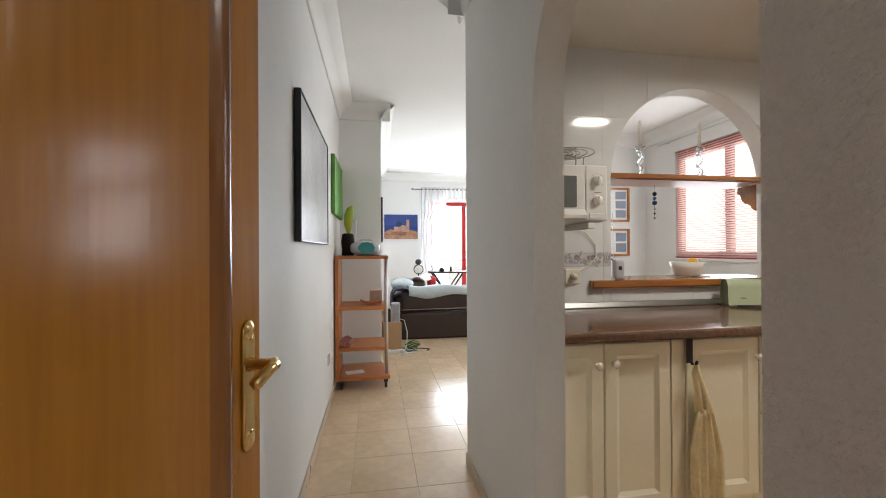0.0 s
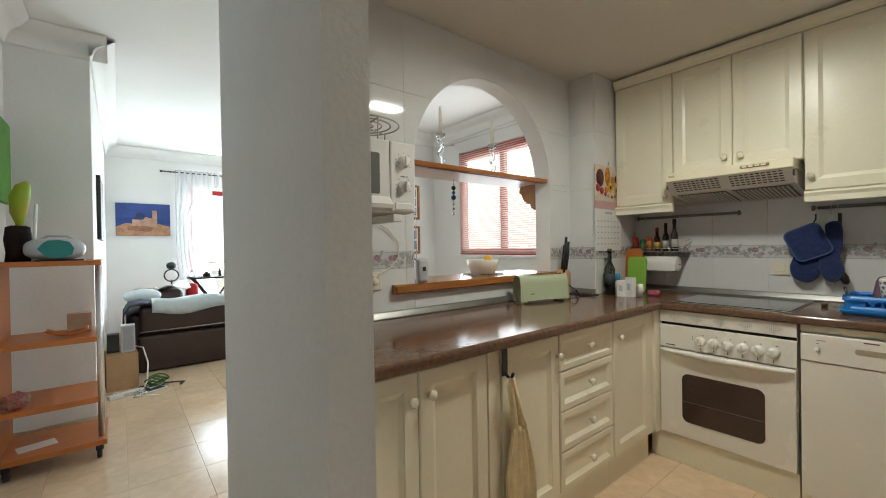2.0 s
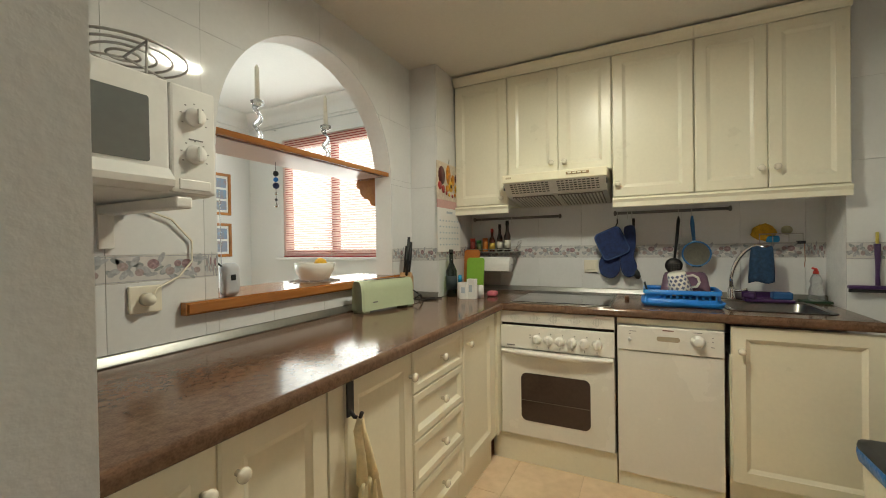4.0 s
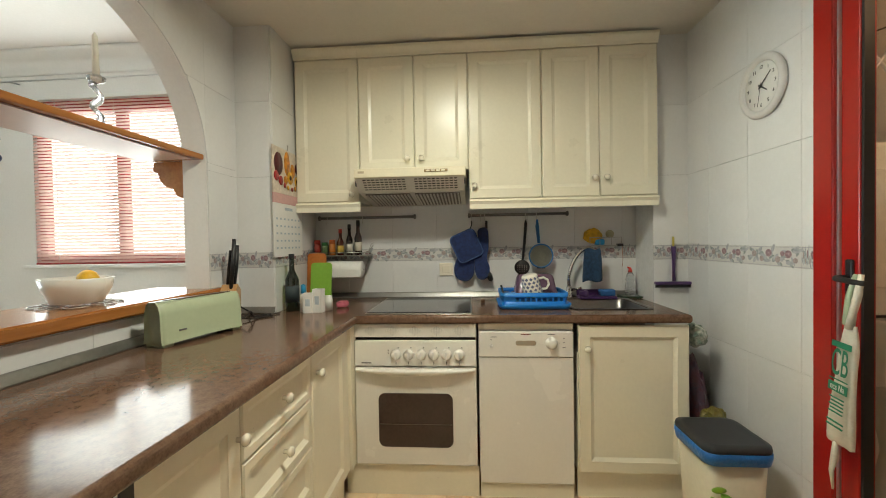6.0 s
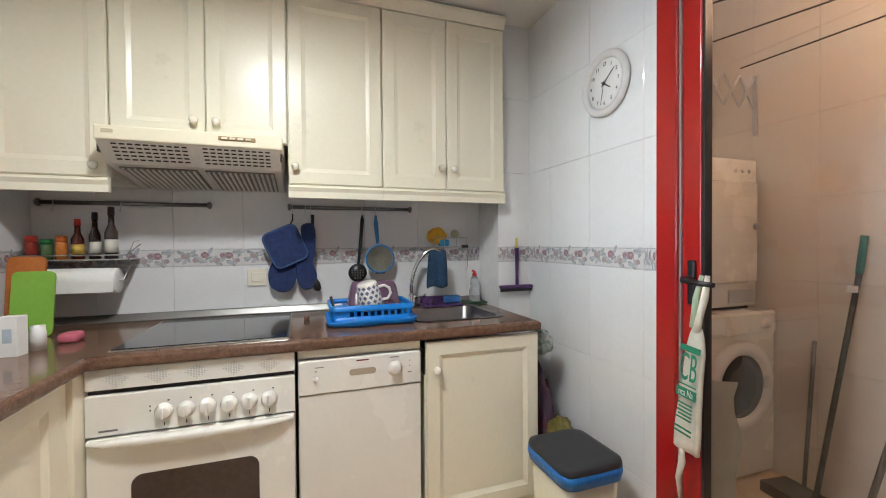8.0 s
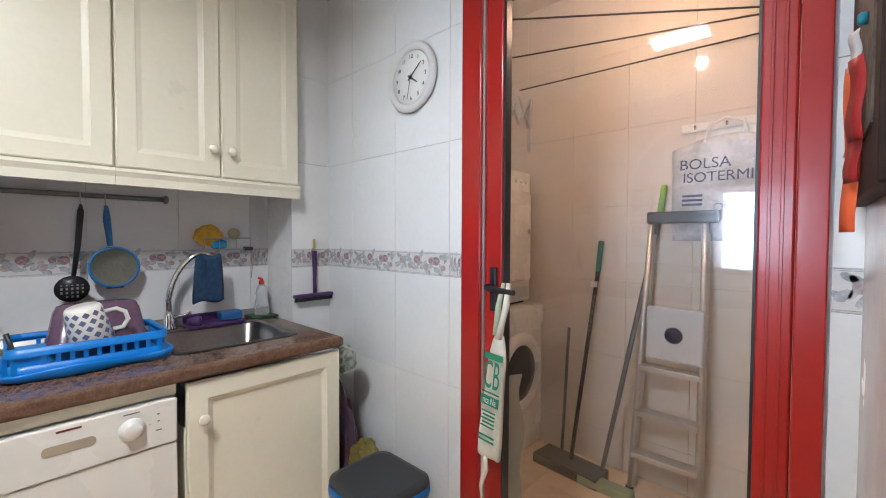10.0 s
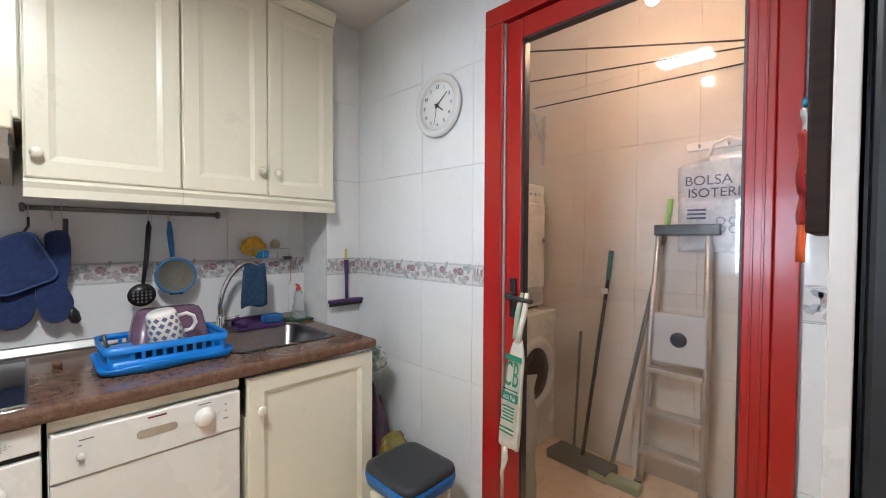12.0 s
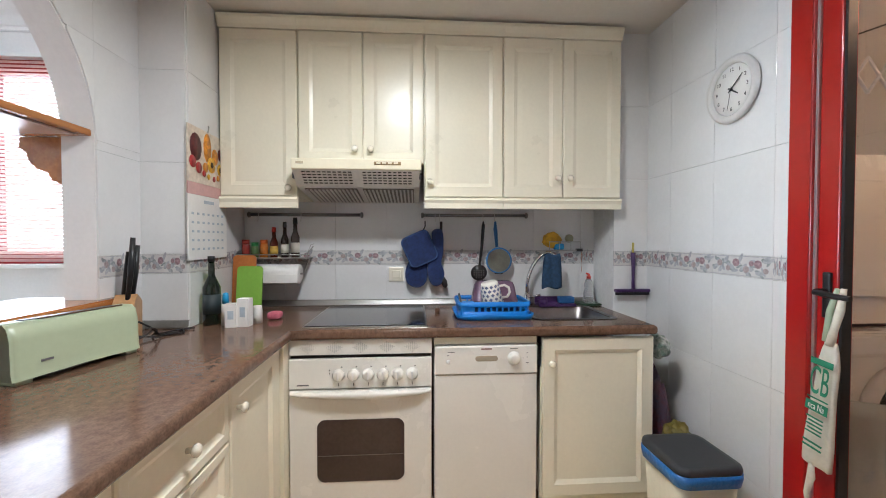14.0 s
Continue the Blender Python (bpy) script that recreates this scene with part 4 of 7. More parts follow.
part("diffuser", B(3.815, 4.085, 1.005, 1.155, 2.326, 2.3345, bevel=0.004), glow_mat("lit_diffuser", (1.0, 0.97, 0.90), 6), t, "glowing diffuser")

# microwave on its brackets
t = thing("microwave_bracket", (2.95, 2.0, 1.285), "pair of white wall brackets holding the microwave", "bracket")
for x in (2.80, 3.09):
    part("arm", B(x - 0.02, x + 0.02, 1.80, KN - 0.008, 1.293, 1.321, bevel=0.004), M_WHITEP, t)
    part("foot", B(x - 0.02, x + 0.02, KN - 0.02, KN - 0.008, 1.195, 1.321, bevel=0.002), M_WHITEP, t)
t = thing("microwave", (2.945, 2.0, 1.325), "white microwave oven with two dials on a wall bracket", "microwave oven")
part("body", B(2.72, 3.172, 1.815, 2.17, 1.326, 1.6, bevel=0.008), M_WHITEP, t)
d = part("door", B(2.722, 3.055, 1.795, 1.8145, 1.330, 1.596, bevel=0.006), M_WHITEP, t)
bm = bmesh.new()
prism(bm, [(1.7945, 1.332), (1.772, 1.340), (1.768, 1.355), (1.7945, 1.385)], 0, 2.726, 3.052)
part("door_lip", bm, M_WHITEP, d, "bulging lower door edge")
bm = bmesh.new()
prism(bm, rounded(2.875, 1.468, 0.27, 0.15, 0.006), 1, 1.7925, 1.7955)
part("window", bm, mat("grey_mesh_glass", (0.16, 0.17, 0.165), 0.15, vary=0.05), d, "grey perforated window")
cp = part("control_panel", B(3.058, 3.17, 1.795, 1.8145, 1.330, 1.596, bevel=0.006), M_WHITEP, t)
for z in (1.522, 1.428):
    k = part("dial", L((3.115, 1.795, z), (0, -1, 0), [(0, 0.024), (0.008, 0.024), (0.010, 0.021), (0.018, 0.020), (0.02, 0)], 20), M_WHITEP, cp)
    part("grip", B(3.111, 3.119, 1.770, 1.777, z - 0.019, z + 0.019, bevel=0.002), M_WHITEP, k)
    for a in range(7):
        an = radians(-30 + a * 40)
        part("mark", B(3.115 + 0.034 * math.cos(an) - 0.002, 3.115 + 0.034 * math.cos(an) + 0.002, 1.7938, 1.7948, z + 0.034 * math.sin(an) - 0.0012, z + 0.034 * math.sin(an) + 0.0012), bpy.data.materials["grey_print"], cp)
part("badge", B(3.10, 3.135, 1.7938, 1.7948, 1.464, 1.467), bpy.data.materials["grey_print"], cp)
part("door_button", B(3.075, 3.155, 1.792, 1.797, 1.338, 1.365, bevel=0.003), M_WHITEP, cp)
t = thing("wire_trivet", (3.045, 1.97, 1.601), "round chrome wire grill rack standing on the microwave", "grill rack")
for r in (0.035, 0.07, 0.105, 0.14):
    part("ring", T([(3.045 + r * math.cos(2 * math.pi * k / 28), 1.97 + r * math.sin(2 * math.pi * k / 28), 1.69) for k in range(28)], 0.0034, 6, closed=True), M_WIRE, t)
for a in (0.4, 2.5, 4.6):
    c, s = math.cos(a), math.sin(a)
    part("leg", T([(3.045, 1.97, 1.686), (3.045 + 0.14 * c, 1.97 + 0.14 * s, 1.686), (3.045 + 0.13 * c, 1.97 + 0.13 * s, 1.602)], 0.0034, 6), M_WIRE, t)
t = thing("wall_socket", (3.19, KN - 0.01, 1.036), "cream wall socket with a plugged-in cable below the border", "socket")
part("plate", B(3.143, 3.237, KN - 0.019, KN - 0.007, 0.993, 1.079, bevel=0.004), M_KNOB, t)
part("plug", L((3.19, KN - 0.019, 1.036), (0, -1, 0), [(0, 0.021), (0.02, 0.020), (0.035, 0.012), (0.037, 0)], 14), M_KNOB, t)
part("cable", T([(3.19, KN - 0.05, 1.03), (3.215, KN - 0.035, 1.07), (3.29, KN - 0.02, 1.10), (3.335, KN - 0.018, 1.15), (3.335, KN - 0.018, 1.22), (3.27, KN - 0.02, 1.29), (3.17, KN - 0.02, 1.325)], 0.0035, 8), M_KNOB, t)

# black hook and apron bag on the cabinet
t = thing("over_door_hook", (3.40, 1.55, 0.69), "black metal hook over the cabinet edge", "hook")
part("strap", B(3.385, 3.413, 1.548, 1.553, 0.70, 0.806), M_DARK, t)
part("hook", T([(3.399, 1.552, 0.715), (3.399, 1.535, 0.70), (3.399, 1.515, 0.70), (3.399, 1.508, 0.718)], 0.006, 8), M_DARK, t)
t = thing("cotton_bag", (3.46, 1.53, 0.1), "beige cotton shopping bag hanging from the hook", "bag")
bm = bmesh.new()
rows = []
for k in range(19):
    v = k / 18
    z = 0.50 - 0.40 * v
    w = 0.035 + 0.05 * min(1, v * 2.2)
    rows.append([(3.455 + 0.02 * v + s * w / 8, 1.535 + 0.016 * math.sin(s * 1.7 + 1.5 * v) * (0.6 + 0.4 * v) - 0.01, z + (0.012 * math.sin(s * 1.3) if v > 0.9 else 0)) for s in range(-8, 9)])
sheet(bm, rows, 0.006)
part("body", bm, M_BEIGE, t, smooth=True)
part("handle", T([(3.399, 1.515, 0.703), (3.405, 1.53, 0.66), (3.425, 1.535, 0.58), (3.43, 1.535, 0.49)], [0.008, 0.012, 0.013, 0.018], 8), M_BEIGE, t)
part("handle", T([(3.399, 1.512, 0.703), (3.425, 1.528, 0.65), (3.455, 1.53, 0.57), (3.475, 1.53, 0.49)], [0.008, 0.011, 0.013, 0.018], 8), M_BEIGE, t)

# ledge things
t = thing("radio", (3.49, 2.21, 1.01), "small silver-grey portable radio with its aerial raised", "radio")
bm = bmesh.new()
box(bm, 3.458, 3.525, 2.18, 2.235, 1.011, 1.135, bevel=0.02, seg=4)
part("body", bm, M_GREYP, t, smooth=True)
part("screen", B(3.478, 3.498, 2.1785, 2.1815, 1.07, 1.092), M_DARK, t)
part("handle", T([(3.465, 2.21, 1.12), (3.45, 2.21, 1.135), (3.44, 2.21, 1.12)], 0.004, 8), M_DARK, t)
part("aerial", T([(3.475, 2.23, 1.13), (3.475, 2.235, 1.415)], 0.0018, 6), M_CHROME, t)
t = thing("fruit_bowl", (4.09, 2.36, 1.017), "white oval ceramic bowl holding a lemon", "bowl")
bm = bmesh.new()
lathe(bm, (4.09, 2.36, 1.018), (0, 0, 1), [(0, 0.07), (0.004, 0.075), (0.05, 0.098), (0.088, 0.106), (0.09, 0.103), (0.05, 0.092), (0.012, 0.068), (0.012, 0)], 28)
part("bowl", bm, M_WHITE, t)
t = thing("lemon", (4.12, 2.34, 1.075), "ripe yellow-orange lemon lying in the bowl", "fruit")
part("fruit", L((4.085, 2.34, 1.098), (1, 0.2, 0.1), [(0, 0), (0.004, 0.012), (0.015, 0.027), (0.035, 0.034), (0.055, 0.027), (0.066, 0.012), (0.072, 0.006), (0.074, 0)], 16), mat("lemon_skin", (0.80, 0.45, 0.03), 0.4, vary=0.1, scale=60, bump=0.1, bump_scale=200), t)
t = thing("table_trivet", (4.09, 2.36, 1.01), "thin dark wire trivet under the bowl", "trivet")
for k in range(8):
    an = k * math.pi / 4
    part("loop", T([(4.09 + 0.095 * math.cos(an) + 0.035 * math.cos(2 * math.pi * q / 10), 2.36 + 0.095 * math.sin(an) + 0.035 * math.sin(2 * math.pi * q / 10), 1.0135) for q in range(10)], 0.0028, 6, closed=True), M_WIRE, t)

# toaster
t = thing("toaster", (4.28, 2.04, WT1), "long sage green two-slice toaster on the worktop", "toaster")
prof = [(-0.055, 0.012), (-0.050, 0.03), (-0.046, 0.12), (-0.036, 0.152), (-0.02, 0.165), (0.02, 0.165), (0.036, 0.152), (0.046, 0.12), (0.050, 0.03), (0.055, 0.012)]
rows = []
for x, sc in ((-0.178, 0.86), (-0.172, 0.97), (-0.16, 1.0), (0.0, 1.02), (0.16, 1.0), (0.172, 0.97), (0.178, 0.86)):
    rows.append([(x, y * sc, 0.012 + (z - 0.012) * (0.93 + 0.07 * sc) + (0.006 * math.cos(x * 8) if z < 0.04 else 0)) for y, z in prof])
bm = bmesh.new()
sheet(bm, rows)
for r in (0, -1):
    bm.verts.ensure_lookup_table()
    n = len(prof)
    vs = bm.verts[:n] if r == 0 else bm.verts[-n:]
    bm.faces.new(vs)
TM = pose(4.275, 2.045, WT1, 0, 0, -15)
bmesh.ops.transform(bm, matrix=TM, verts=bm.verts[:])
part("body", bm, M_SAGE, t, smooth=True)


part("slot", placed(B(-0.13, 0.13, -0.012, 0.012, 0.1635, 0.1675, bevel=0.002), TM), M_DARK, t)
part("crumb_cover", placed(B(-0.10, 0.14, -0.024, -0.015, 0.165, 0.169, bevel=0.002), TM), mat("brown_trim", (0.12, 0.06, 0.03), 0.4), t)
part("lever", placed(B(0.178, 0.196, -0.012, 0.012, 0.10, 0.115, bevel=0.003), TM), M_SAGE, t)
part("dial", placed(L((0.178, 0, 0.05), (1, 0, 0), [(0, 0.014), (0.012, 0.012), (0.012, 0)], 14), TM), M_SAGE, t)
part("badge", placed(B(-0.115, -0.085, -0.0525, -0.0505, 0.052, 0.058), TM), bpy.data.materials["grey_print"], t)
for x in (-0.15, 0.15):
    part("foot", placed(B(x - 0.02, x + 0.02, -0.045, 0.045, 0.0, 0.02, bevel=0.003), TM), M_SAGE, t)
t = thing("tangled_cable", (4.62, 1.98, WT1), "tangled black power cord lying on the worktop", "cord")
for lift, side in ((0.075, 0.0), (0.045, -0.045), (0.02, 0.03)):
    part("cord", T([(4.47 + 0.026 * k, 2.06 - 0.007 * k + side * math.sin(k * 0.55) + 0.012 * math.sin(k * 1.9), WT1 + 0.005 + lift * max(0.0, math.sin(k * 0.5 + side * 9))) for k in range(13)], 0.0038, 8), M_DARK, t)

# knife block
t = thing("knife_block", (4.62, 2.12, WT1), "small wooden knife block with black-handled knives", "knife block")
bm = bmesh.new()
prism(bm, [(-0.05, 0), (0.05, 0), (0.06, 0.14), (-0.005, 0.175), (-0.065, 0.13)], 1, -0.035, 0.035)
placed(bm, pose(4.62, 2.12, WT1, 0, 0, 20))
part("block", bm, wood_mat("pale_beech", (0.52, 0.30, 0.13), (0.44, 0.24, 0.10), 2, 0.4), t)
for k, (dx, dy, z1) in enumerate(((-0.02, -0.015, 1.245), (0.012, -0.01, 1.215), (0.0, 0.015, 1.19))):
    part("knife_handle", T([(4.62 + dx, 2.12 + dy, 1.0), (4.62 + dx + 0.012, 2.12 + dy - 0.006, (1.0 + z1) / 2), (4.62 + dx + 0.018, 2.12 + dy - 0.012, z1)], [0.008, 0.011, 0.009], 8), M_DARK, t)

# oil bottle, boxes, boards
M_BOTTLEB = mat("blackish_green_glass", (0.010, 0.016, 0.010), 0.12, vary=0.15, coat=0.4)
t = thing("oil_bottle", (4.88, 1.93, WT1), "very dark green glass bottle on the worktop", "bottle")
part("body", L((4.88, 1.93, WT1), (0, 0, 1), [(0, 0.034), (0.004, 0.037), (0.17, 0.037), (0.205, 0.022), (0.225, 0.014), (0.29, 0.013), (0.29, 0)], 18), M_BOTTLEB, t)
part("cap", L((4.88, 1.93, WT1 + 0.287), (0, 0, 1), [(0, 0.015), (0.025, 0.015), (0.025, 0)], 14), M_DARK, t)
part("label", L((4.88, 1.93, WT1 + 0.05), (0, 0, 1), [(0, 0.0375), (0.09, 0.0375)], 18), mat("dark_label", (0.03, 0.045, 0.05), 0.6), t)
t = thing("spray_bottle", (4.85, 1.855, WT1), "slim white bottle with a bright blue cap", "bottle")
part("body", L((4.85, 1.855, WT1), (0, 0, 1), [(0, 0.018), (0.09, 0.018), (0.1, 0.012), (0.1, 0)], 14), M_WHITEP, t)
part("cap", L((4.85, 1.855, WT1 + 0.1), (0, 0, 1), [(0, 0.015), (0.045, 0.012), (0.05, 0)], 14), mat("sky_blue_plastic", (0.03, 0.32, 0.62), 0.35), t)
for x, y, w, h, rz in ((4.82, 1.815, 0.032, 0.105, 8), (4.835, 1.765, 0.036, 0.125, -6)):
    c = thing("medicine_box", (x, y, WT1), "small white carton with pale print", "box", "cartons on the worktop")
    part("carton", placed(B(-0.022, 0.022, -w / 2 - 0.008, w / 2 + 0.008, 0, h, bevel=0.001), pose(x, y, WT1, 0, 0, rz)), M_PAPER, c)
    part("print", placed(B(-0.0228, -0.0215, -0.012, 0.012, h * 0.35, h * 0.7), pose(x, y, WT1, 0, 0, rz)), mat("pale_blue_print", (0.45, 0.52, 0.58), 0.6) if rz > 0 else bpy.data.materials["pale_blue_print"], c)
t = thing("small_jar", (4.90, 1.735, WT1), "small white jar beside the cartons", "jar")
part("body", L((4.90, 1.735, WT1), (0, 0, 1), [(0, 0.022), (0.06, 0.022), (0.065, 0.02), (0.08, 0.02), (0.08, 0)], 14), M_WHITEP, t)
t = thing("pink_scourer", (5.0, 1.69, WT1), "pink scourer pad on the worktop", "scourer")
part("pad", B(4.965, 5.035, 1.66, 1.72, WT1, WT1 + 0.035, bevel=0.014, seg=3), mat("pink_foam", (0.55, 0.14, 0.20), 0.9, bump=0.3, bump_scale=150), t)


def leaning(x, y0, y1, h, mt, label, tilt):
    c = thing("chopping_board", (x, (y0 + y1) / 2, WT1), label, "chopping board", "chopping boards against the wall")
    bm = bmesh.new()
    prism(bm, rounded(0, h / 2, y1 - y0, h, 0.02), 0, -0.005, 0.005)
    part("board", placed(bm, pose(x, (y0 + y1) / 2, WT1, 0, tilt, 0)), mt, c)


leaning(5.13, 1.805, 1.935, 0.25, M_GREEN, "lime green plastic chopping board leaning on the tiles", 8)
leaning(5.20, 1.865, 1.985, 0.305, M_SHELFWOOD, "plain wooden chopping board leaning on the tiles", 6)

# calendar
t = thing("wall_calendar", (4.985, 1.99, 1.15), "wall calendar with an autumn fruit picture above the month", "calendar")
part("page", B(4.80, 5.15, 1.984, 1.9905, 1.147, 1.44), M_PAPER, t, "white month page")
part("picture", B(4.80, 5.14, 1.984, 1.9905, 1.495, 1.745), mat("pale_still_life", (0.66, 0.58, 0.48), 0.5, vary=0.12, scale=9, color2=(0.50, 0.42, 0.34)), t, "printed picture of gourds and sunflowers")
part("band", B(4.80, 5.14, 1.984, 1.9905, 1.441, 1.494), mat("pink_band", (0.60, 0.36, 0.34), 0.6), t)
FRUIT = {"gourd_orange": (0.62, 0.24, 0.02), "berry_red": (0.36, 0.03, 0.03), "maroon": (0.09, 0.015, 0.015), "sunflower": (0.70, 0.38, 0.03), "seed_brown": (0.06, 0.03, 0.01)}
PRINTED = [(4.865, 1.655, 0.050, 1.25, "maroon"), (4.965, 1.670, 0.036, 1.9, "gourd_orange"), (5.035, 1.64, 0.030, 1.3, "gourd_orange"), (5.09, 1.66, 0.026, 1.2, "maroon"), (5.0, 1.595, 0.038, 1.0, "sunflower"), (5.085, 1.585, 0.030, 1.0, "sunflower"),
           (4.945, 1.575, 0.024, 1.0, "gourd_orange"), (4.835, 1.585, 0.028, 1.0, "berry_red"), (4.885, 1.565, 0.026, 1.0, "berry_red"), (4.93, 1.545, 0.016, 1.0, "berry_red"), (4.97, 1.535, 0.014, 1.0, "sunflower"), (5.02, 1.53, 0.013, 1.0, "berry_red"), (5.06, 1.54, 0.015, 1.0, "gourd_orange"), (5.10, 1.525, 0.012, 1.0, "berry_red")]
for n, (x, z, r, tall, nm) in enumerate(PRINTED):
    ink = bpy.data.materials.get(nm) or mat(nm, FRUIT[nm], 0.5, vary=0.3, scale=60)
    part("printed_fruit", placed(L((0, 0, 0), (0, -1, 0), [(0, r), (0.0004, r), (0.0004, 0)], 14), Matrix.Translation((x, 1.9836 - 0.00025 * n, z)) @ Matrix.Diagonal((1, 1, tall, 1))), ink, t)
for x, z in ((5.0, 1.595), (5.085, 1.585)):
    part("printed_seed", L((x, 1.9798, z), (0, -1, 0), [(0, 0.014), (0.0004, 0.014), (0.0004, 0)], 12), bpy.data.materials.get("seed_brown") or mat("seed_brown", FRUIT["seed_brown"], 0.6), t)
for r in range(5):
    for c in range(7):
        part("date", B(4.825 + c * 0.045, 4.842 + c * 0.045, 1.9828, 1.984, 1.19 + r * 0.040, 1.200 + r * 0.040), bpy.data.materials["pale_blue_print"], t)
part("month_bar", B(4.93, 5.02, 1.9828, 1.984, 1.405, 1.42), bpy.data.materials["pale_blue_print"], t)
part("hook", T([(4.985, 1.99, 1.745), (4.985, 1.985, 1.775), (4.99, 1.99, 1.78)], 0.003, 6), M_WIRE, t)

# hanging rails and what hangs on them
RX = KE - 0.035


def rail(y0, y1, z, hooks):
    c = thing("utensil_rail", (RX, (y0 + y1) / 2, z), "stainless steel utensil rail fixed to the tiles", "rail", "utensil rails")
    part("bar", T([(RX, y0, z), (RX, y1, z)], 0.0095, 12), M_BASIN, c)
    for y in (y0, y1):
        part("end_cap", L((RX, y - 0.008, z), (0, 1, 0), [(0, 0.012), (0.004, 0.017), (0.012, 0.017), (0.016, 0.012)], 12), M_BASIN, c)
        part("bracket", T([(RX, y, z), (KE - 0.006, y, z)], 0.008, 8), M_STEEL, c)
    for y in hooks:
        part("hook", T([(RX + 0.006, y, z + 0.009), (RX - 0.006, y, z + 0.011), (RX - 0.012, y, z - 0.004), (RX - 0.012, y, z - 0.03), (RX - 0.020, y, z - 0.04), (RX - 0.028, y, z - 0.03)], 0.0022, 6), M_STEEL, c)
    return c


rail(1.315, 1.955, 1.382, (1.90, 1.66))
rail(0.335, 0.960, 1.382, (0.945, 0.885, 0.86, 0.60, 0.53))


def smoothed(pts, n=4):
    """A closed curve through the points."""
    out, m = [], len(pts)
    for i in range(m):
        p0, p1, p2, p3 = (Vector(pts[(i + k) % m]) for k in (-1, 0, 1, 2))
        for k in range(n):
            u = k / n
            out.append(tuple(0.5 * (2 * p1 + (p2 - p0) * u + (2 * p0 - 5 * p1 + 4 * p2 - p3) * u * u + (3 * p1 - p0 - 3 * p2 + p3) * u ** 3)))
    return out


def pad(name, outline, x, thick, material, label, cat, turn=0.0, group=""):
    """A stuffed flat textile whose outline lies in the wall's plane."""
    if len(outline) < 16:
        outline = smoothed(outline)
    cy, cz = sum(p[0] for p in outline) / len(outline), sum(p[1] for p in outline) / len(outline)
    c, s = math.cos(turn), math.sin(turn)
    pts = [(cy + c * (y - cy) - s * (z - cz), cz + s * (y - cy) + c * (z - cz)) for y, z in outline]
    t = thing(name, (x, cy, min(p[1] for p in pts)), label, cat, group)
    bm = bmesh.new()
    for k, (sc, d) in enumerate(((0.90, -thick / 2), (0.97, -thick * 0.42), (1.0, -thick * 0.1), (1.0, thick * 0.2), (0.96, thick / 2))):
        ring = [bm.verts.new((x + d, cy + (y - cy) * sc, cz + (z - cz) * sc)) for y, z in pts]
        if k:
            for q in range(len(ring)):
                bm.faces.new((prev[q], prev[(q + 1) % len(ring)], ring[(q + 1) % len(ring)], ring[q]))
        else:
            bm.faces.new(ring)
        prev = ring
    bm.faces.new(prev[::-1])
    bmesh.ops.recalc_face_normals(bm, faces=bm.faces[:])
    part("padding", bm, material, t, smooth=False)
    return t, pts


t, pts = pad("pot_holder", rounded(0.978, 1.185, 0.165, 0.18, 0.03), 5.315, 0.016, M_BLUE, "square navy blue quilted pot holder hung on the rail", "pot holder", -0.42)
part("piping", T([(5.311, y, z) for y, z in pts], 0.005, 6, closed=True), mat("faded_blue_piping", (0.05, 0.09, 0.22), 0.9), t)
part("loop", T([(5.32, 0.965, 1.275), (5.325, 0.945, 1.315), (5.33, 0.945, 1.345)], 0.004, 6), M_DARK, t)
mitt = [(0.93, 1.20), (0.925, 1.08), (0.935, 1.0), (0.965, 0.962), (1.01, 0.958), (1.05, 0.985), (1.062, 1.04), (1.05, 1.09), (1.03, 1.13), (1.02, 1.20)]
pad("oven_mitt", mitt, 5.345, 0.022, M_BLUE, "navy blue quilted oven mitt hung behind the pot holder", "oven mitt", 0.0, "oven mitts")
mitt2 = [(0.835, 1.29), (0.835, 1.17), (0.850, 1.10), (0.835, 1.04), (0.85, 0.985), (0.885, 0.965), (0.92, 0.985), (0.935, 1.05), (0.925, 1.14), (0.90, 1.22), (0.895, 1.29)]
t, pts = pad("oven_mitt", mitt2, 5.332, 0.022, M_BLUE, "navy blue quilted oven mitt with a dark thumb", "oven mitt", -0.05, "oven mitts")
part("thumb", L((5.335, 0.845, 1.02), (0.1, -0.35, -1), [(0, 0.012), (0.03, 0.02), (0.06, 0.016), (0.072, 0)], 12), M_DARK, t)
t = thing("spare_mitt", (5.35, 0.85, 1.15), "black cloth strap hanging with the mitts", "cloth")
part("strap", B(5.345, 5.355, 0.842, 0.858, 1.22, 1.345, bevel=0.003), M_DARK, t)

t = thing("skimmer", (5.325, 0.62, 1.0), "black slotted plastic skimmer hung on the rail", "skimmer")
part("handle", T([(5.34, 0.60, 1.345), (5.33, 0.602, 1.32), (5.322, 0.612, 1.2), (5.32, 0.625, 1.09)], [0.004, 0.010, 0.009, 0.007], 8), M_DARK, t)
bm = L((5.318, 0.63, 1.045), (-1, 0.0, -0.15), [(-0.004, 0.046), (0.004, 0.048), (0.004, 0)], 20)
hd = part("head", bm, M_DARK, t)
for i in range(-2, 3):
    for j in range(-2, 3):
        if i * i + j * j < 7:
            part("hole", B(5.3118, 5.3132, 0.63 + i * 0.014 - 0.003, 0.63 + i * 0.014 + 0.003, 1.045 + j * 0.014 - 0.004, 1.045 + j * 0.014 + 0.004), M_WIRE, hd)
t = thing("strainer", (5.33, 0.51, 1.04), "round fine-mesh strainer with a blue handle", "strainer")
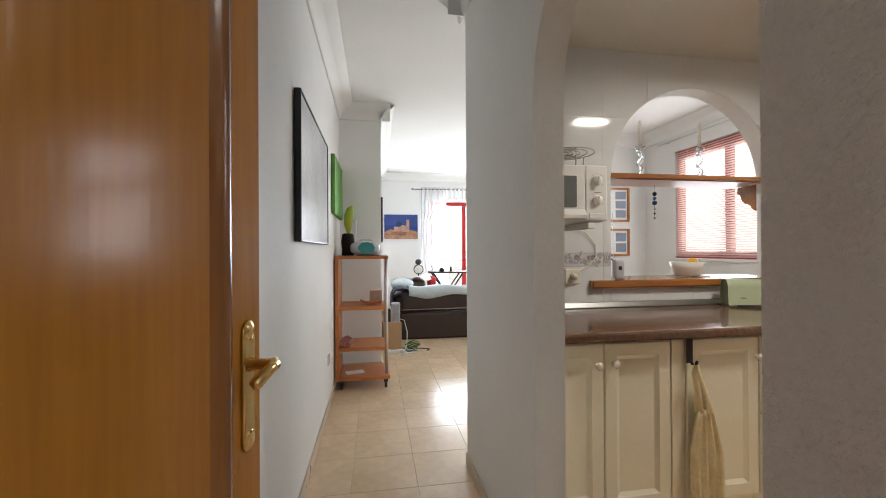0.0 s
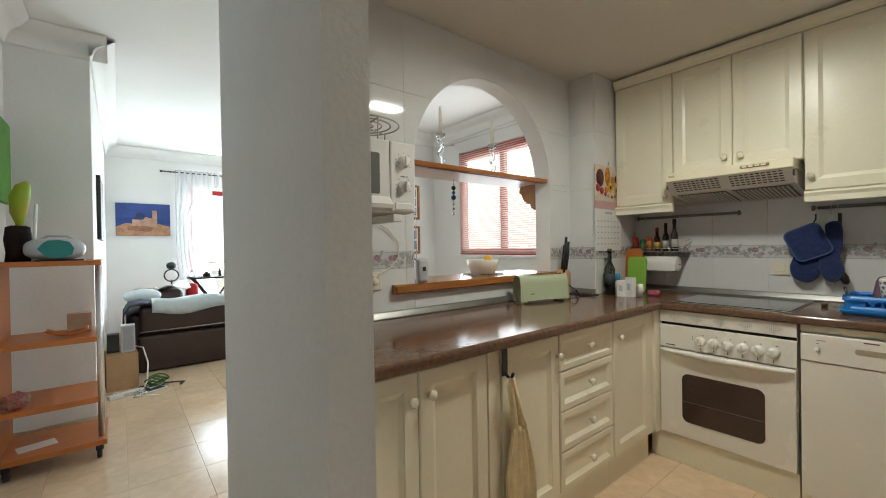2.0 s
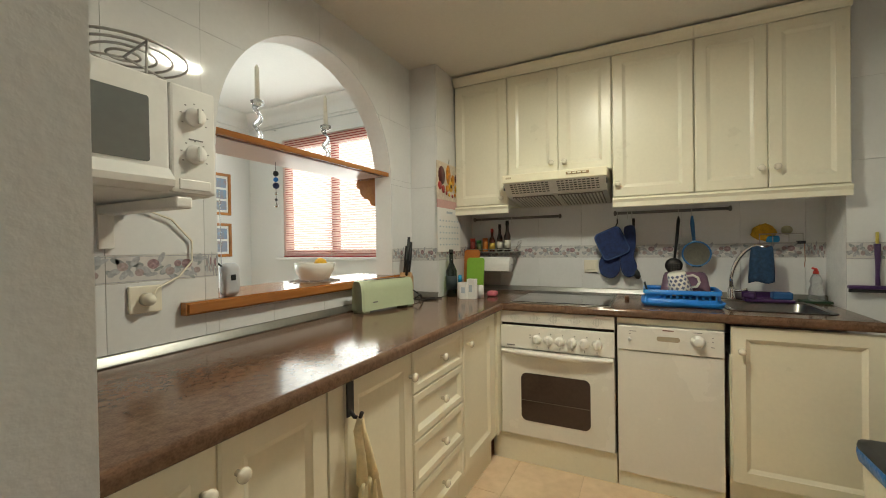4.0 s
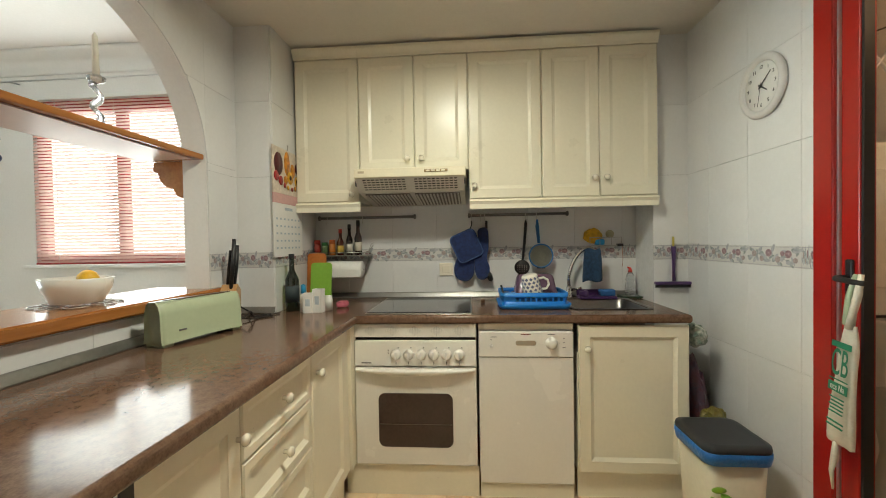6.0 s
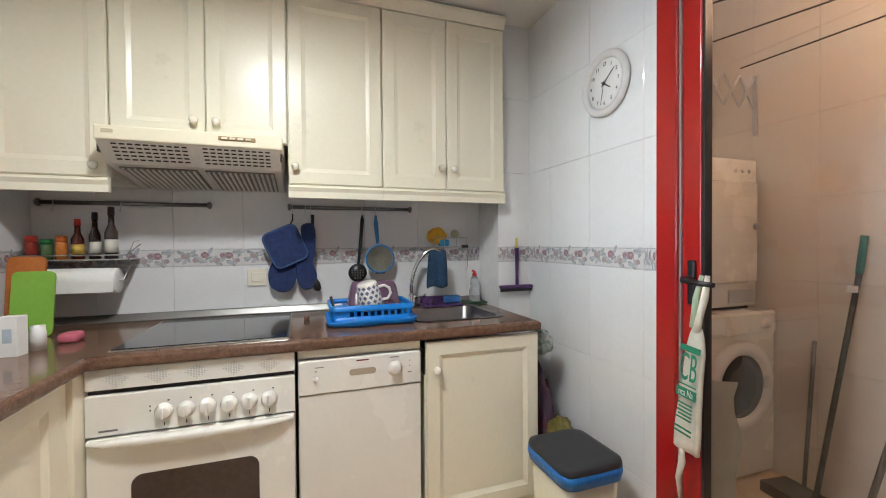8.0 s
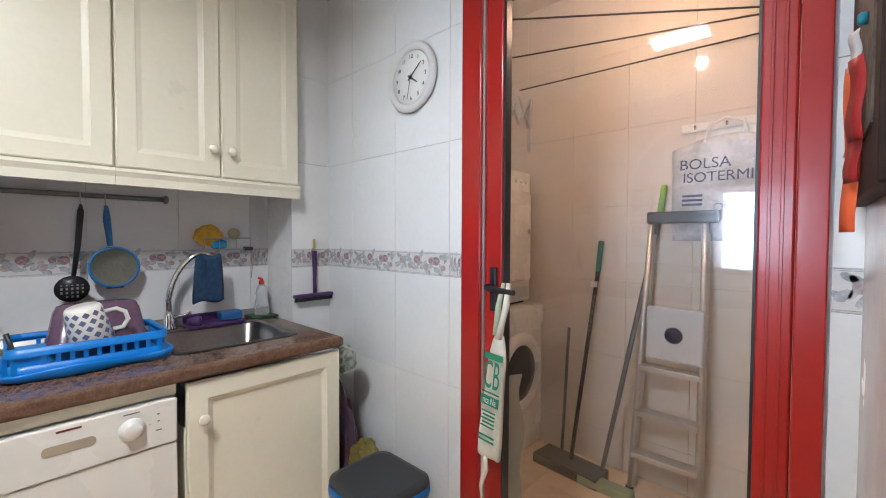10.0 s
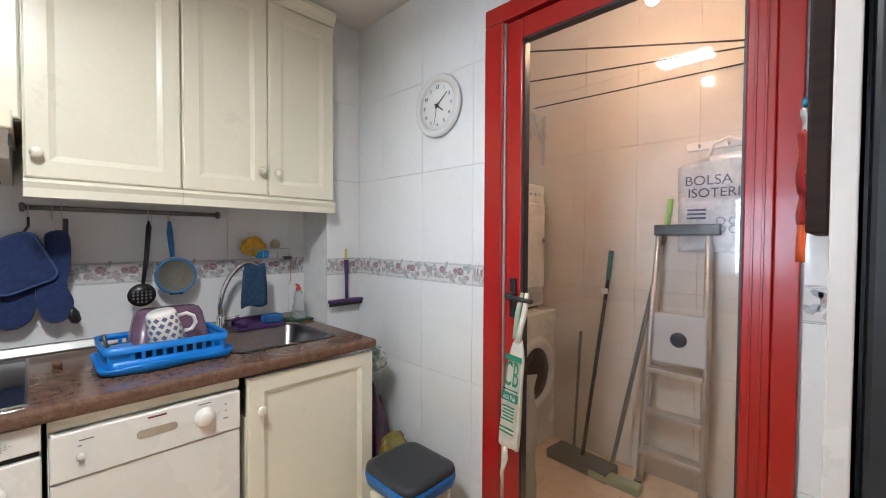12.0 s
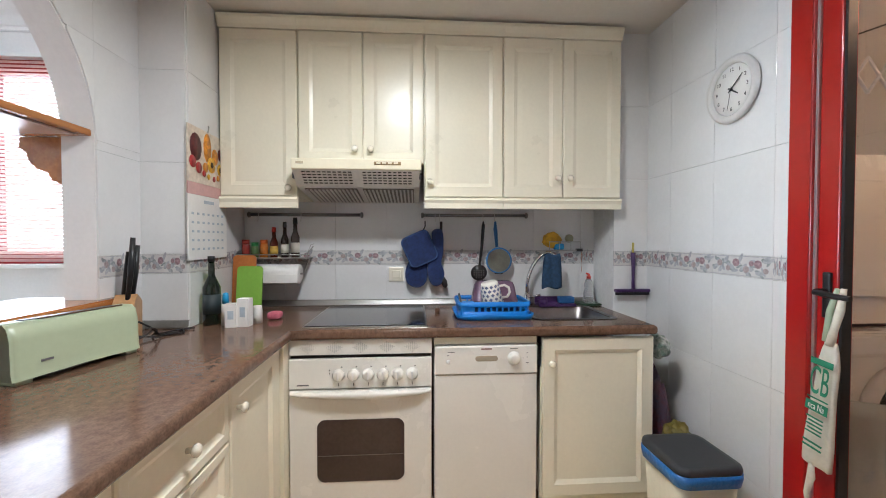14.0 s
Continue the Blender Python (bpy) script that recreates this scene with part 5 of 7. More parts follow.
part("handle", T([(5.335, 0.53, 1.345), (5.33, 0.53, 1.30), (5.325, 0.522, 1.195)], [0.006, 0.012, 0.009], 8), mat("blue_handle", (0.03, 0.16, 0.40), 0.4), t)
part("mesh", L((5.345, 0.51, 1.115), (-1, 0, 0), [(-0.01, 0), (-0.008, 0.02), (0.0, 0.045), (0.02, 0.07), (0.024, 0.072), (0.022, 0.066), (0.004, 0.042), (-0.006, 0)], 24), mat("dull_olive_mesh", (0.20, 0.19, 0.15), 0.5, metal=0.5, vary=0.15, scale=200, bump=0.5, bump_scale=900), t)
part("rim", T([(5.322, 0.51 + 0.073 * math.cos(2 * math.pi * k / 24), 1.115 + 0.073 * math.sin(2 * math.pi * k / 24)) for k in range(24)], 0.005, 6, closed=True), bpy.data.materials["blue_handle"], t, "blue plastic rim")
part("hook_tab", B(5.318, 5.328, 0.485, 0.535, 1.035, 1.045, bevel=0.002), M_DARK, t)
t = thing("light_switch", (KE - 0.012, 1.115, 1.03), "cream square switch on the tiles", "switch")
part("plate", B(KE - 0.019, KE - 0.007, 1.07, 1.16, 0.99, 1.075, bevel=0.003), M_KNOB, t)
part("rocker", B(KE - 0.024, KE - 0.0185, 1.09, 1.14, 1.01, 1.056, bevel=0.002), M_KNOB, t)

# spice shelf with paper roll
t = thing("spice_shelf", (5.31, 1.79, 1.13), "steel wire wall shelf with a kitchen roll holder beneath", "shelf")
part("tray", B(5.25, 5.385, 1.60, 1.985, 1.132, 1.138, bevel=0.002), M_STEEL, t)
part("front_wire", T([(5.25, 1.585, 1.155), (5.25, 1.985, 1.155)], 0.003, 6), M_WIRE, t)
for y in (1.60, 1.98):
    part("side_wire", T([(5.25, y, 1.135), (5.245, y, 1.16), (5.30, y, 1.175), (5.385, y, 1.20)], 0.003, 6), M_WIRE, t)
part("roll_arm", T([(5.38, 1.625, 1.13), (5.32, 1.625, 1.09), (5.29, 1.632, 1.045), (5.29, 1.98, 1.045)], 0.004, 8), M_WIRE, t)
part("corner_wire", T([(5.25, 1.60, 1.158), (5.235, 1.575, 1.21), (5.25, 1.56, 1.215)], 0.002, 6), M_WIRE, t)
t = thing("kitchen_roll", (5.29, 1.79, 0.99), "white roll of kitchen paper on its holder", "paper roll")
part("roll", L((5.29, 1.648, 1.045), (0, 1, 0), [(0, 0.018), (0, 0.052), (0.004, 0.055), (0.276, 0.055), (0.28, 0.052), (0.28, 0.018)], 26), M_PAPER, t)
part("sheet_end", B(5.234, 5.2365, 1.65, 1.927, 1.0, 1.045), M_PAPER, t)
BOTTLES = (
    (1.955, 0.021, 0.10, (0.25, 0.03, 0.02), (0.55, 0.05, 0.03), "small spice jar with a red lid"),
    (1.905, 0.020, 0.085, (0.10, 0.16, 0.06), (0.03, 0.22, 0.05), "small spice jar with a green lid"),
    (1.855, 0.021, 0.10, (0.50, 0.17, 0.03), (0.62, 0.14, 0.02), "small spice jar with an orange lid"),
    (1.80, 0.022, 0.17, (0.10, 0.02, 0.01), (0.50, 0.03, 0.02), "slender sauce bottle with a red neck"),
    (1.74, 0.021, 0.20, (0.03, 0.012, 0.008), (0.01, 0.01, 0.01), "dark sauce bottle with a black cap"),
    (1.682, 0.024, 0.225, (0.05, 0.035, 0.03), (0.01, 0.01, 0.01), "clear oil bottle with a black cap"),
)
for y, r, h, cb, cc, lab in BOTTLES:
    c = thing("condiment_bottle", (5.315, y, 1.138), lab, "bottle", "bottles on the spice shelf")
    mb = mat("condiment_glass", cb, 0.15, vary=0.25, coat=0.3)
    if h < 0.12:
        part("jar", L((5.315, y, 1.138), (0, 0, 1), [(0, r), (h * 0.7, r), (h * 0.74, r * 0.85), (h * 0.74, 0)], 14), mb, c)
        part("lid", L((5.315, y, 1.138 + h * 0.74), (0, 0, 1), [(0, r * 0.95), (h * 0.26, r * 0.95), (h * 0.26, 0)], 14), mat("plastic_lid", cc, 0.35), c)
    else:
        part("bottle", L((5.315, y, 1.138), (0, 0, 1), [(0, r), (h * 0.5, r), (h * 0.66, r * 0.5), (h * 0.85, r * 0.45), (h * 0.85, 0)], 14), mb, c)
        part("cap", L((5.315, y, 1.138 + h * 0.84), (0, 0, 1), [(0, r * 0.55), (h * 0.16, r * 0.5), (h * 0.16, 0)], 12), mat("plastic_cap", cc, 0.35), c)
        part("label", L((5.315, y, 1.138 + h * 0.12), (0, 0, 1), [(0, r * 1.02), (h * 0.25, r * 1.02)], 14), mat("bottle_label", (0.5, 0.33, 0.05) if h < 0.18 else (0.55, 0.52, 0.45), 0.6), c)

# sink side
t = thing("sink_caddy", (5.36, 0.12, 1.17), "small wire caddy with sponges above the tap", "caddy")
for z in (1.175, 1.225):
    part("wire", T([(5.385, 0.02, z), (5.31, 0.02, z), (5.31, 0.21, z), (5.385, 0.21, z)], 0.0025, 6), M_WIRE, t)
for y in (0.02, 0.08, 0.15, 0.21):
    part("wire", T([(5.31, y, 1.225), (5.31, y, 1.173), (5.385, y, 1.173)], 0.002, 6), M_WIRE, t)
part("cap", B(5.30, 5.33, 0.01, 0.045, 1.168, 1.185, bevel=0.003), M_DARK, t)
part("hanging_cord", T([(5.31, 0.015, 1.17), (5.31, 0.012, 1.08), (5.315, 0.015, 1.04)], 0.0016, 6), mat("rust_cord", (0.35, 0.12, 0.05), 0.6), t)
t = thing("yellow_sponge", (5.34, 0.18, 1.18), "crumpled yellow sponge cloth in the caddy", "sponge")
bm = bmesh.new()
bmesh.ops.create_icosphere(bm, subdivisions=3, radius=1)
for v in bm.verts:
    k = 1 + 0.22 * noise.noise(v.co * 2.1)
    v.co = Vector((5.345 + v.co.x * 0.028 * k, 0.185 + v.co.y * 0.056 * k, 1.235 + v.co.z * 0.048 * k))
part("cloth", bm, M_YELLOW, t, smooth=True)
t = thing("blue_sponge", (5.34, 0.15, 1.178), "bright blue sponge in the caddy", "sponge")
part("pad", B(5.318, 5.36, 0.115, 0.175, 1.178, 1.215, bevel=0.01), mat("cyan_sponge", (0.02, 0.22, 0.48), 0.8), t)
t = thing("round_brush", (5.36, 0.09, 1.2), "round clear scrub brush in the caddy", "brush")
part("disc", L((5.33, 0.085, 1.245), (-1, 0, 0), [(0, 0.026), (0.012, 0.024), (0.012, 0)], 16), mat("olive_clear_plastic", (0.35, 0.33, 0.2), 0.3), t)
t = thing("tap", (5.32, 0.34, WT1), "chrome swan-neck kitchen tap", "tap")
part("body", L((5.32, 0.34, WT1), (0, 0, 1), [(0, 0.028), (0.008, 0.026), (0.02, 0.02), (0.06, 0.019), (0.075, 0.014), (0.075, 0)], 18), M_CHROME, t)
arc = [(5.32, 0.34, 0.915), (5.318, 0.342, 0.97)] + [(5.318 - 0.02 * k / 9, 0.342 - 0.075 * (1 - math.cos(math.pi * k / 9 * 0.62)) - 0.03 * k / 9, 0.97 + 0.19 * math.sin(math.pi * k / 9 * 0.52)) for k in range(1, 10)]
arc += [(5.285, 0.20, 1.15), (5.28, 0.185, 1.12)]
part("spout", T(arc, 0.011, 12), M_CHROME, t)
part("lever", T([(5.32, 0.335, 0.90), (5.295, 0.30, 0.905), (5.28, 0.27, 0.915)], [0.010, 0.007, 0.009], 10), M_CHROME, t)
t = thing("dish_cloth", (5.27, 0.21, 0.95), "folded teal dish cloth draped over the tap", "cloth")
bm = bmesh.new()
rows = []
for k in range(13):
    v = k / 12
    ang = math.pi * min(1, v * 5) if v < 0.2 else math.pi
    z = 1.155 - max(0, v - 0.1) * 0.22
    w = 0.046 + 0.012 * math.sin(2 * v) - 0.012 * max(0, 0.25 - v)
    rows.append([(5.262 - 0.012 * min(1, v * 6) + 0.006 * math.sin(s * 1.6 + 3 * v), 0.212 + s * w / 4, z + 0.006 * math.sin(s)) for s in range(-4, 5)])
sheet(bm, rows, 0.010)
part("cloth", bm, M_TEAL, t, smooth=True)
t = thing("sink_tray", (5.29, 0.16, WT1), "purple plastic sink tray with a blue sponge", "tray")
part("tray", B(5.24, 5.34, 0.07, 0.29, WT1, WT1 + 0.016, bevel=0.005), M_PURPLE, t)
part("tray_back", B(5.325, 5.342, 0.07, 0.29, WT1 + 0.01, WT1 + 0.05, bevel=0.004), M_PURPLE, t)
part("tap_knob", L((5.27, 0.29, WT1 + 0.03), (-0.5, -1, 0), [(0, 0.012), (0.03, 0.022), (0.05, 0.022), (0.052, 0)], 14), M_PURPLE, t)
t = thing("sponge", (5.285, 0.11, WT1 + 0.016), "blue scouring sponge on the purple tray", "sponge")
part("pad", B(5.255, 5.31, 0.075, 0.165, WT1 + 0.016, WT1 + 0.055, bevel=0.008), mat("blue_sponge_foam", (0.03, 0.12, 0.32), 0.9, bump=0.4, bump_scale=200), t)
t = thing("soap_bottle", (5.32, -0.035, WT1), "clear washing-up liquid bottle with a red cap", "bottle")
part("body", L((5.32, -0.035, WT1 + 0.012), (0, 0, 1), [(0, 0.030), (0.01, 0.033), (0.06, 0.031), (0.085, 0.022), (0.10, 0.028), (0.125, 0.022), (0.145, 0.012), (0.15, 0)], 18), M_TRANSP, t)
part("cap", L((5.32, -0.035, WT1 + 0.155), (0, 0, 1), [(0, 0.013), (0.014, 0.013), (0.018, 0.009), (0.028, 0.007), (0.028, 0)], 12), mat("red_plastic", (0.55, 0.03, 0.02), 0.35), t)
part("nozzle", T([(5.32, -0.035, WT1 + 0.180), (5.316, -0.018, WT1 + 0.187)], [0.007, 0.005], 8), bpy.data.materials["red_plastic"], t)
t = thing("soap_dish", (5.32, -0.04, WT1), "dark green tray under the soap bottle", "tray")
part("tray", B(5.26, 5.375, -0.09, 0.03, WT1, WT1 + 0.012, bevel=0.004), mat("dark_green_tray", (0.015, 0.05, 0.025), 0.4), t)
t = thing("worktop_stud", (5.12, 0.885, WT1), "small brown stopper standing on the worktop", "stopper")
part("stud", L((5.12, 0.885, WT1), (0, 0, 1), [(0, 0.012), (0.016, 0.014), (0.022, 0.010), (0.022, 0)], 12), bpy.data.materials["brown_trim"], t)

# dish rack with crockery
t = thing("dish_rack", (4.99, 0.62, WT1), "bright blue plastic dish rack drying a mug and bowls", "dish rack")
RX0, RX1, RY0, RY1 = 4.865, 5.14, 0.437, 0.80
RCX, RCY = (RX0 + RX1) / 2, (RY0 + RY1) / 2


def front_wave(x, y):
    """The tray's front edge swells outwards in two soft waves."""
    return 0.008 * math.cos((y - 0.66) * 26) if x < RCX - 0.08 else 0.0


bm = bmesh.new()
prev = None
for z, g in ((0.001, -0.010), (0.006, 0.0), (0.026, 0.008), (0.030, 0.006), (0.028, -0.002), (0.012, -0.010)):
    ring = []
    for x, y in rounded(RCX, RCY, RX1 - RX0 + 2 * g, RY1 - RY0 + 2 * g, 0.04, 6):
        ring.append((x, y))
    dense = []
    for (xa, ya), (xb, yb) in zip(ring, ring[1:] + ring[:1]):
        steps = 14 if abs(yb - ya) > 0.15 else 1
        dense += [(xa + (xb - xa) * q / steps, ya + (yb - ya) * q / steps) for q in range(steps)]
    row = [bm.verts.new((x - front_wave(x, y), y, WT1 + z + (0.6 * front_wave(x, y) if z > 0.02 else 0))) for x, y in dense]
    if prev:
        for k in range(len(row)):
            bm.faces.new((prev[k], prev[(k + 1) % len(row)], row[(k + 1) % len(row)], row[k])).smooth = True
    else:
        bm.faces.new(row[::-1])
    prev = row
bm.faces.new(prev)
part("drip_tray", bm, M_BLUEP, t, "wavy-edged drip tray")


def band(z0, z1, grow, thick):
    """A closed upright band round the basket."""
    bm = bmesh.new()
    rows = []
    for off, z in ((0, z0), (0, z1), (-thick, z1), (-thick, z0), (0, z0)):
        g = grow + off
        loop = rounded(RCX + 0.004, RCY, RX1 - RX0 - 0.03 + 2 * g, RY1 - RY0 - 0.022 + 2 * g, 0.03, 5)
        rows.append([(x, y, WT1 + z) for x, y in loop + loop[:1]])
    sheet(bm, rows)
    return bm


part("rim", band(0.066, 0.088, 0.006, 0.007), M_BLUEP, t)
part("lower_band", band(0.020, 0.042, 0.0, 0.005), M_BLUEP, t)
for k in range(10):
    y = RY0 + 0.030 + k * 0.0285
    for x in (RX0 + 0.0215, RX1 - 0.0135):
        part("bar", B(x - 0.0025, x + 0.0025, y - 0.005, y + 0.005, WT1 + 0.040, WT1 + 0.068), M_BLUEP, t)
for k in range(7):
    x = RX0 + 0.05 + k * 0.03
    for y in (RY0 + 0.0135, RY1 - 0.0135):
        part("bar", B(x - 0.005, x + 0.005, y - 0.0025, y + 0.0025, WT1 + 0.040, WT1 + 0.068), M_BLUEP, t)
part("cutlery_cup", B(RX0 + 0.022, RX0 + 0.095, RY1 - 0.085, RY1 - 0.016, WT1 + 0.02, WT1 + 0.084, bevel=0.004), M_BLUEP, t)
t = thing("mug", (4.93, 0.645, WT1 + 0.05), "white mug with a grey-blue dotted check, upside down", "mug")
MM = pose(4.935, 0.64, WT1 + 0.178, 12, 172, 0) @ Matrix.Scale(1.16, 4)
part("cup", placed(L((0, 0, 0), (0, 0, 1), [(0, 0), (0.0, 0.033), (0.005, 0.037), (0.095, 0.047), (0.098, 0.045), (0.09, 0.042), (0.01, 0.033)], 28), MM), M_WHITE, t)
bm = bmesh.new()
for r in range(5):
    for k in range(12):
        a = 2 * math.pi * (k + 0.5 * (r % 2)) / 12
        zc = 0.014 + r * 0.0172
        vs = []
        for q in range(4):
            b = 2 * math.pi * q / 4
            zz = zc + 0.0080 * math.sin(b)
            rad = 0.0378 + 0.1111 * (zz - 0.005)
            aa = a + 0.0082 * math.cos(b) / rad
            vs.append(bm.verts.new((rad * math.cos(aa), rad * math.sin(aa), zz)))
        bm.faces.new(vs)
part("check_print", placed(bm, MM), mat("slate_blue_print", (0.13, 0.15, 0.25), 0.4), t, "slate blue dotted print")
part("handle", placed(T([(0, -0.042, 0.078), (0, -0.066, 0.080), (0, -0.080, 0.062), (0, -0.078, 0.040), (0, -0.062, 0.026), (0, -0.038, 0.026)], 0.0055, 10), MM), M_WHITE, t)
t = thing("plastic_tub", (5.04, 0.59, WT1 + 0.03), "smoky purple plastic tub turned upside down in the rack", "tub")
bm = bmesh.new()
prev = None
for z, g in ((0.055, 0.0), (0.060, 0.003), (0.068, 0.003), (0.070, 0.0), (0.150, -0.014), (0.168, -0.022), (0.174, -0.036)):
    ring = [bm.verts.new((x, y, WT1 + z)) for x, y in rounded(5.055, 0.592, 0.13 + 2 * g, 0.235 + 2 * g, 0.034, 5)]
    if prev:
        for k in range(len(ring)):
            bm.faces.new((prev[k], prev[(k + 1) % len(ring)], ring[(k + 1) % len(ring)], ring[k])).smooth = True
    prev = ring
bm.faces.new(prev)
part("shell", bm, mat("smoky_purple_plastic", (0.13, 0.075, 0.12), 0.22, vary=0.12), t)
t = thing("fork", (4.93, 0.775, WT1 + 0.05), "dark handled fork standing in the rack", "cutlery")
part("handle", T([(4.93, 0.765, WT1 + 0.03), (4.935, 0.79, WT1 + 0.125)], [0.004, 0.006], 8), M_DARK, t)

# clock
CX, CZ, CY = 4.542, 1.845, KS + 0.008
t = thing("wall_clock", (CX, CY, CZ), "round white wall clock with a broad pearl grey rim", "clock")
part("rim", L((CX, CY, CZ), (0, 1, 0), [(0, 0.128), (0.012, 0.134), (0.022, 0.128), (0.026, 0.112), (0.020, 0.104), (0.010, 0.100), (0.004, 0.099)], 40), mat("pearl_grey_rim", (0.66, 0.65, 0.63), 0.30, vary=0.03), t, "broad pearl grey rim")
face = part("face", L((CX, CY, CZ), (0, 1, 0), [(0.0, 0.102), (0.012, 0.102), (0.012, 0)], 40), M_PAPER, t)
for k in range(1, 13):
    a = math.radians(30 * k)
    text_mesh(str(k), 0.021, Matrix.Translation((CX - 0.079 * math.sin(a), CY + 0.0135, CZ + 0.079 * math.cos(a))) @ UP_S, M_DARK, face, "numeral")


def hand(angle, length, w, nm):
    a = math.radians(angle)
    d, q = Vector((-math.sin(a), 0, math.cos(a))), Vector((math.cos(a), 0, math.sin(a)))
    o = Vector((CX, CY + 0.0165, CZ))
    bm = bmesh.new()
    vs = [bm.verts.new(o + d * u + q * v) for u, v in ((-0.015, -w), (length, -w * 0.6), (length, w * 0.6), (-0.015, w))]
    up = [bm.verts.new(v.co + Vector((0, 0.0012, 0))) for v in vs]
    bm.faces.new(vs[::-1])
    bm.faces.new(up)
    for i in range(4):
        bm.faces.new((vs[i], vs[(i + 1) % 4], up[(i + 1) % 4], up[i]))
    part(nm, bm, M_DARK, t)


hand(125, 0.046, 0.0035, "hour_hand")
hand(52, 0.074, 0.0028, "minute_hand")
hand(192, 0.082, 0.0009, "second_hand")
part("hub", L((CX, CY + 0.012, CZ), (0, 1, 0), [(0, 0.006), (0.008, 0.006), (0.008, 0)], 12), M_DARK, t)

# squeegee
t = thing("squeegee", (5.12, -0.20, 0.94), "purple hand squeegee hung on the tiled casing", "squeegee")
part("blade_holder", B(5.105, 5.135, -0.292, -0.095, 0.948, 0.966, bevel=0.006), M_PURPLE, t)
part("blade", B(5.115, 5.12, -0.29, -0.097, 0.932, 0.949), M_DARK, t)
part("handle", T([(5.13, -0.205, 0.96), (5.132, -0.205, 1.02), (5.135, -0.207, 1.09), (5.138, -0.207, 1.165)], [0.010, 0.008, 0.010, 0.013], 10), M_PURPLE, t)
part("hanging_tab", B(5.136, 5.143, -0.213, -0.201, 1.165, 1.222, bevel=0.004), mat("clear_yellow_tab", (0.62, 0.52, 0.12), 0.3), t)

# bin
t = thing("rubbish_bin", (4.46, -0.06, FZ), "cream pedal bin with a dark grey lid and blue liner", "bin")


def ring_body(rings, material, nm, lab=""):
    bm = bmesh.new()
    prev = None
    for z, g, r in rings:
        ring = [bm.verts.new((x, y, z)) for x, y in rounded(4.46, -0.06, 0.265 + g, 0.245 + g, r)]
        if prev:
            for k in range(len(ring)):
                f = bm.faces.new((prev[k], prev[(k + 1) % len(ring)], ring[(k + 1) % len(ring)], ring[k]))
                f.smooth = True
        else:
            bm.faces.new(ring[::-1])
        prev = ring
    bm.faces.new(prev)
    return part(nm, bm, material, t, lab)


ring_body([(FZ, -0.06, 0.03), (FZ + 0.01, -0.05, 0.03), (0.36, -0.012, 0.035)], mat("cream_bin_plastic", (0.66, 0.60, 0.45), 0.4, vary=0.04), "bucket")
ring_body([(0.345, 0.004, 0.04), (0.375, 0.014, 0.04), (0.392, 0.012, 0.04)], mat("blue_bin_liner", (0.02, 0.16, 0.50), 0.35, vary=0.15, bump=0.4, bump_scale=60), "liner", "blue plastic liner edge")
ring_body([(0.388, 0.006, 0.04), (0.402, 0.014, 0.045), (0.416, 0.008, 0.045), (0.420, -0.03, 0.04)], mat("charcoal_plastic", (0.030, 0.032, 0.036), 0.5, vary=0.1), "lid", "charcoal swing lid")
for k, (y, z, r) in enumerate(((0.02, 0.25, 0.5), (-0.01, 0.22, -0.5), (0.035, 0.20, 0.2))):
    part("leaf_print", placed(L((0, 0, 0), (-1, 0, 0), [(0, 0.028), (0.001, 0.028), (0.001, 0)], 10), pose(4.3335 - 0.012 * (0.36 - z), y, z, 30 * k, 6, 0) @ Matrix.Diagonal((1, 1.0, 0.45, 1))), M_GREEN, t)
rng = random.Random(9)


def crumpled(name, c, r, material, label, cat, seed):
    t = thing(name, (c[0], c[1], max(FZ, c[2] - r[2])), label, cat)
    bm = bmesh.new()
    bmesh.ops.create_icosphere(bm, subdivisions=4, radius=1)
    for v in bm.verts:
        q = v.co * 2.3 + Vector((seed, seed * 2, 0))
        k = 1 + 0.22 * noise.noise(q) + 0.10 * abs(noise.noise(q * 3.1))
        v.co = Vector((c[0] + v.co.x * r[0] * k, c[1] + v.co.y * r[1] * k, max(FZ + 0.002, c[2] + v.co.z * r[2] * k)))
    part("bag", bm, material, t)
    return t


crumpled("yellow_bag", (4.70, -0.175, 0.34), (0.065, 0.055, 0.075), mat("olive_yellow_bag", (0.15, 0.12, 0.012), 0.4, vary=0.3, scale=12), "crumpled olive yellow plastic bag beside the bin", "bag", 1)
crumpled("shopping_bags", (4.87, -0.16, 0.26), (0.13, 0.055, 0.34), mat("dark_mixed_bags", (0.03, 0.03, 0.05), 0.5, vary=0.8, scale=9, color2=(0.10, 0.02, 0.03)), "dark bundle of carrier bags stuffed beside the sink cabinet", "bag", 2)
crumpled("folded_bags", (4.80, -0.145, 0.735), (0.06, 0.045, 0.055), mat("pale_carrier_bags", (0.42, 0.42, 0.38), 0.5, vary=0.35, scale=14, color2=(0.12, 0.18, 0.15)), "pale crumpled carrier bags hanging beside the sink cabinet", "bag", 5)
# simple red shapes for a spray bottle with a red trigger
t = thing("red_trigger_bottle", (4.37, -0.255, FZ), "small red plastic trigger bottle standing on the floor", "brush")
part("body", placed(B(-0.03, 0.03, -0.02, 0.02, FZ, 0.07, bevel=0.012), pose(4.33, -0.255, 0, 0, 0, 30)), bpy.data.materials["red_plastic"], t)
part("handle", T([(4.33, -0.255, 0.05), (4.31, -0.25, 0.17)], [0.012, 0.009], 8), bpy.data.materials["red_plastic"], t)

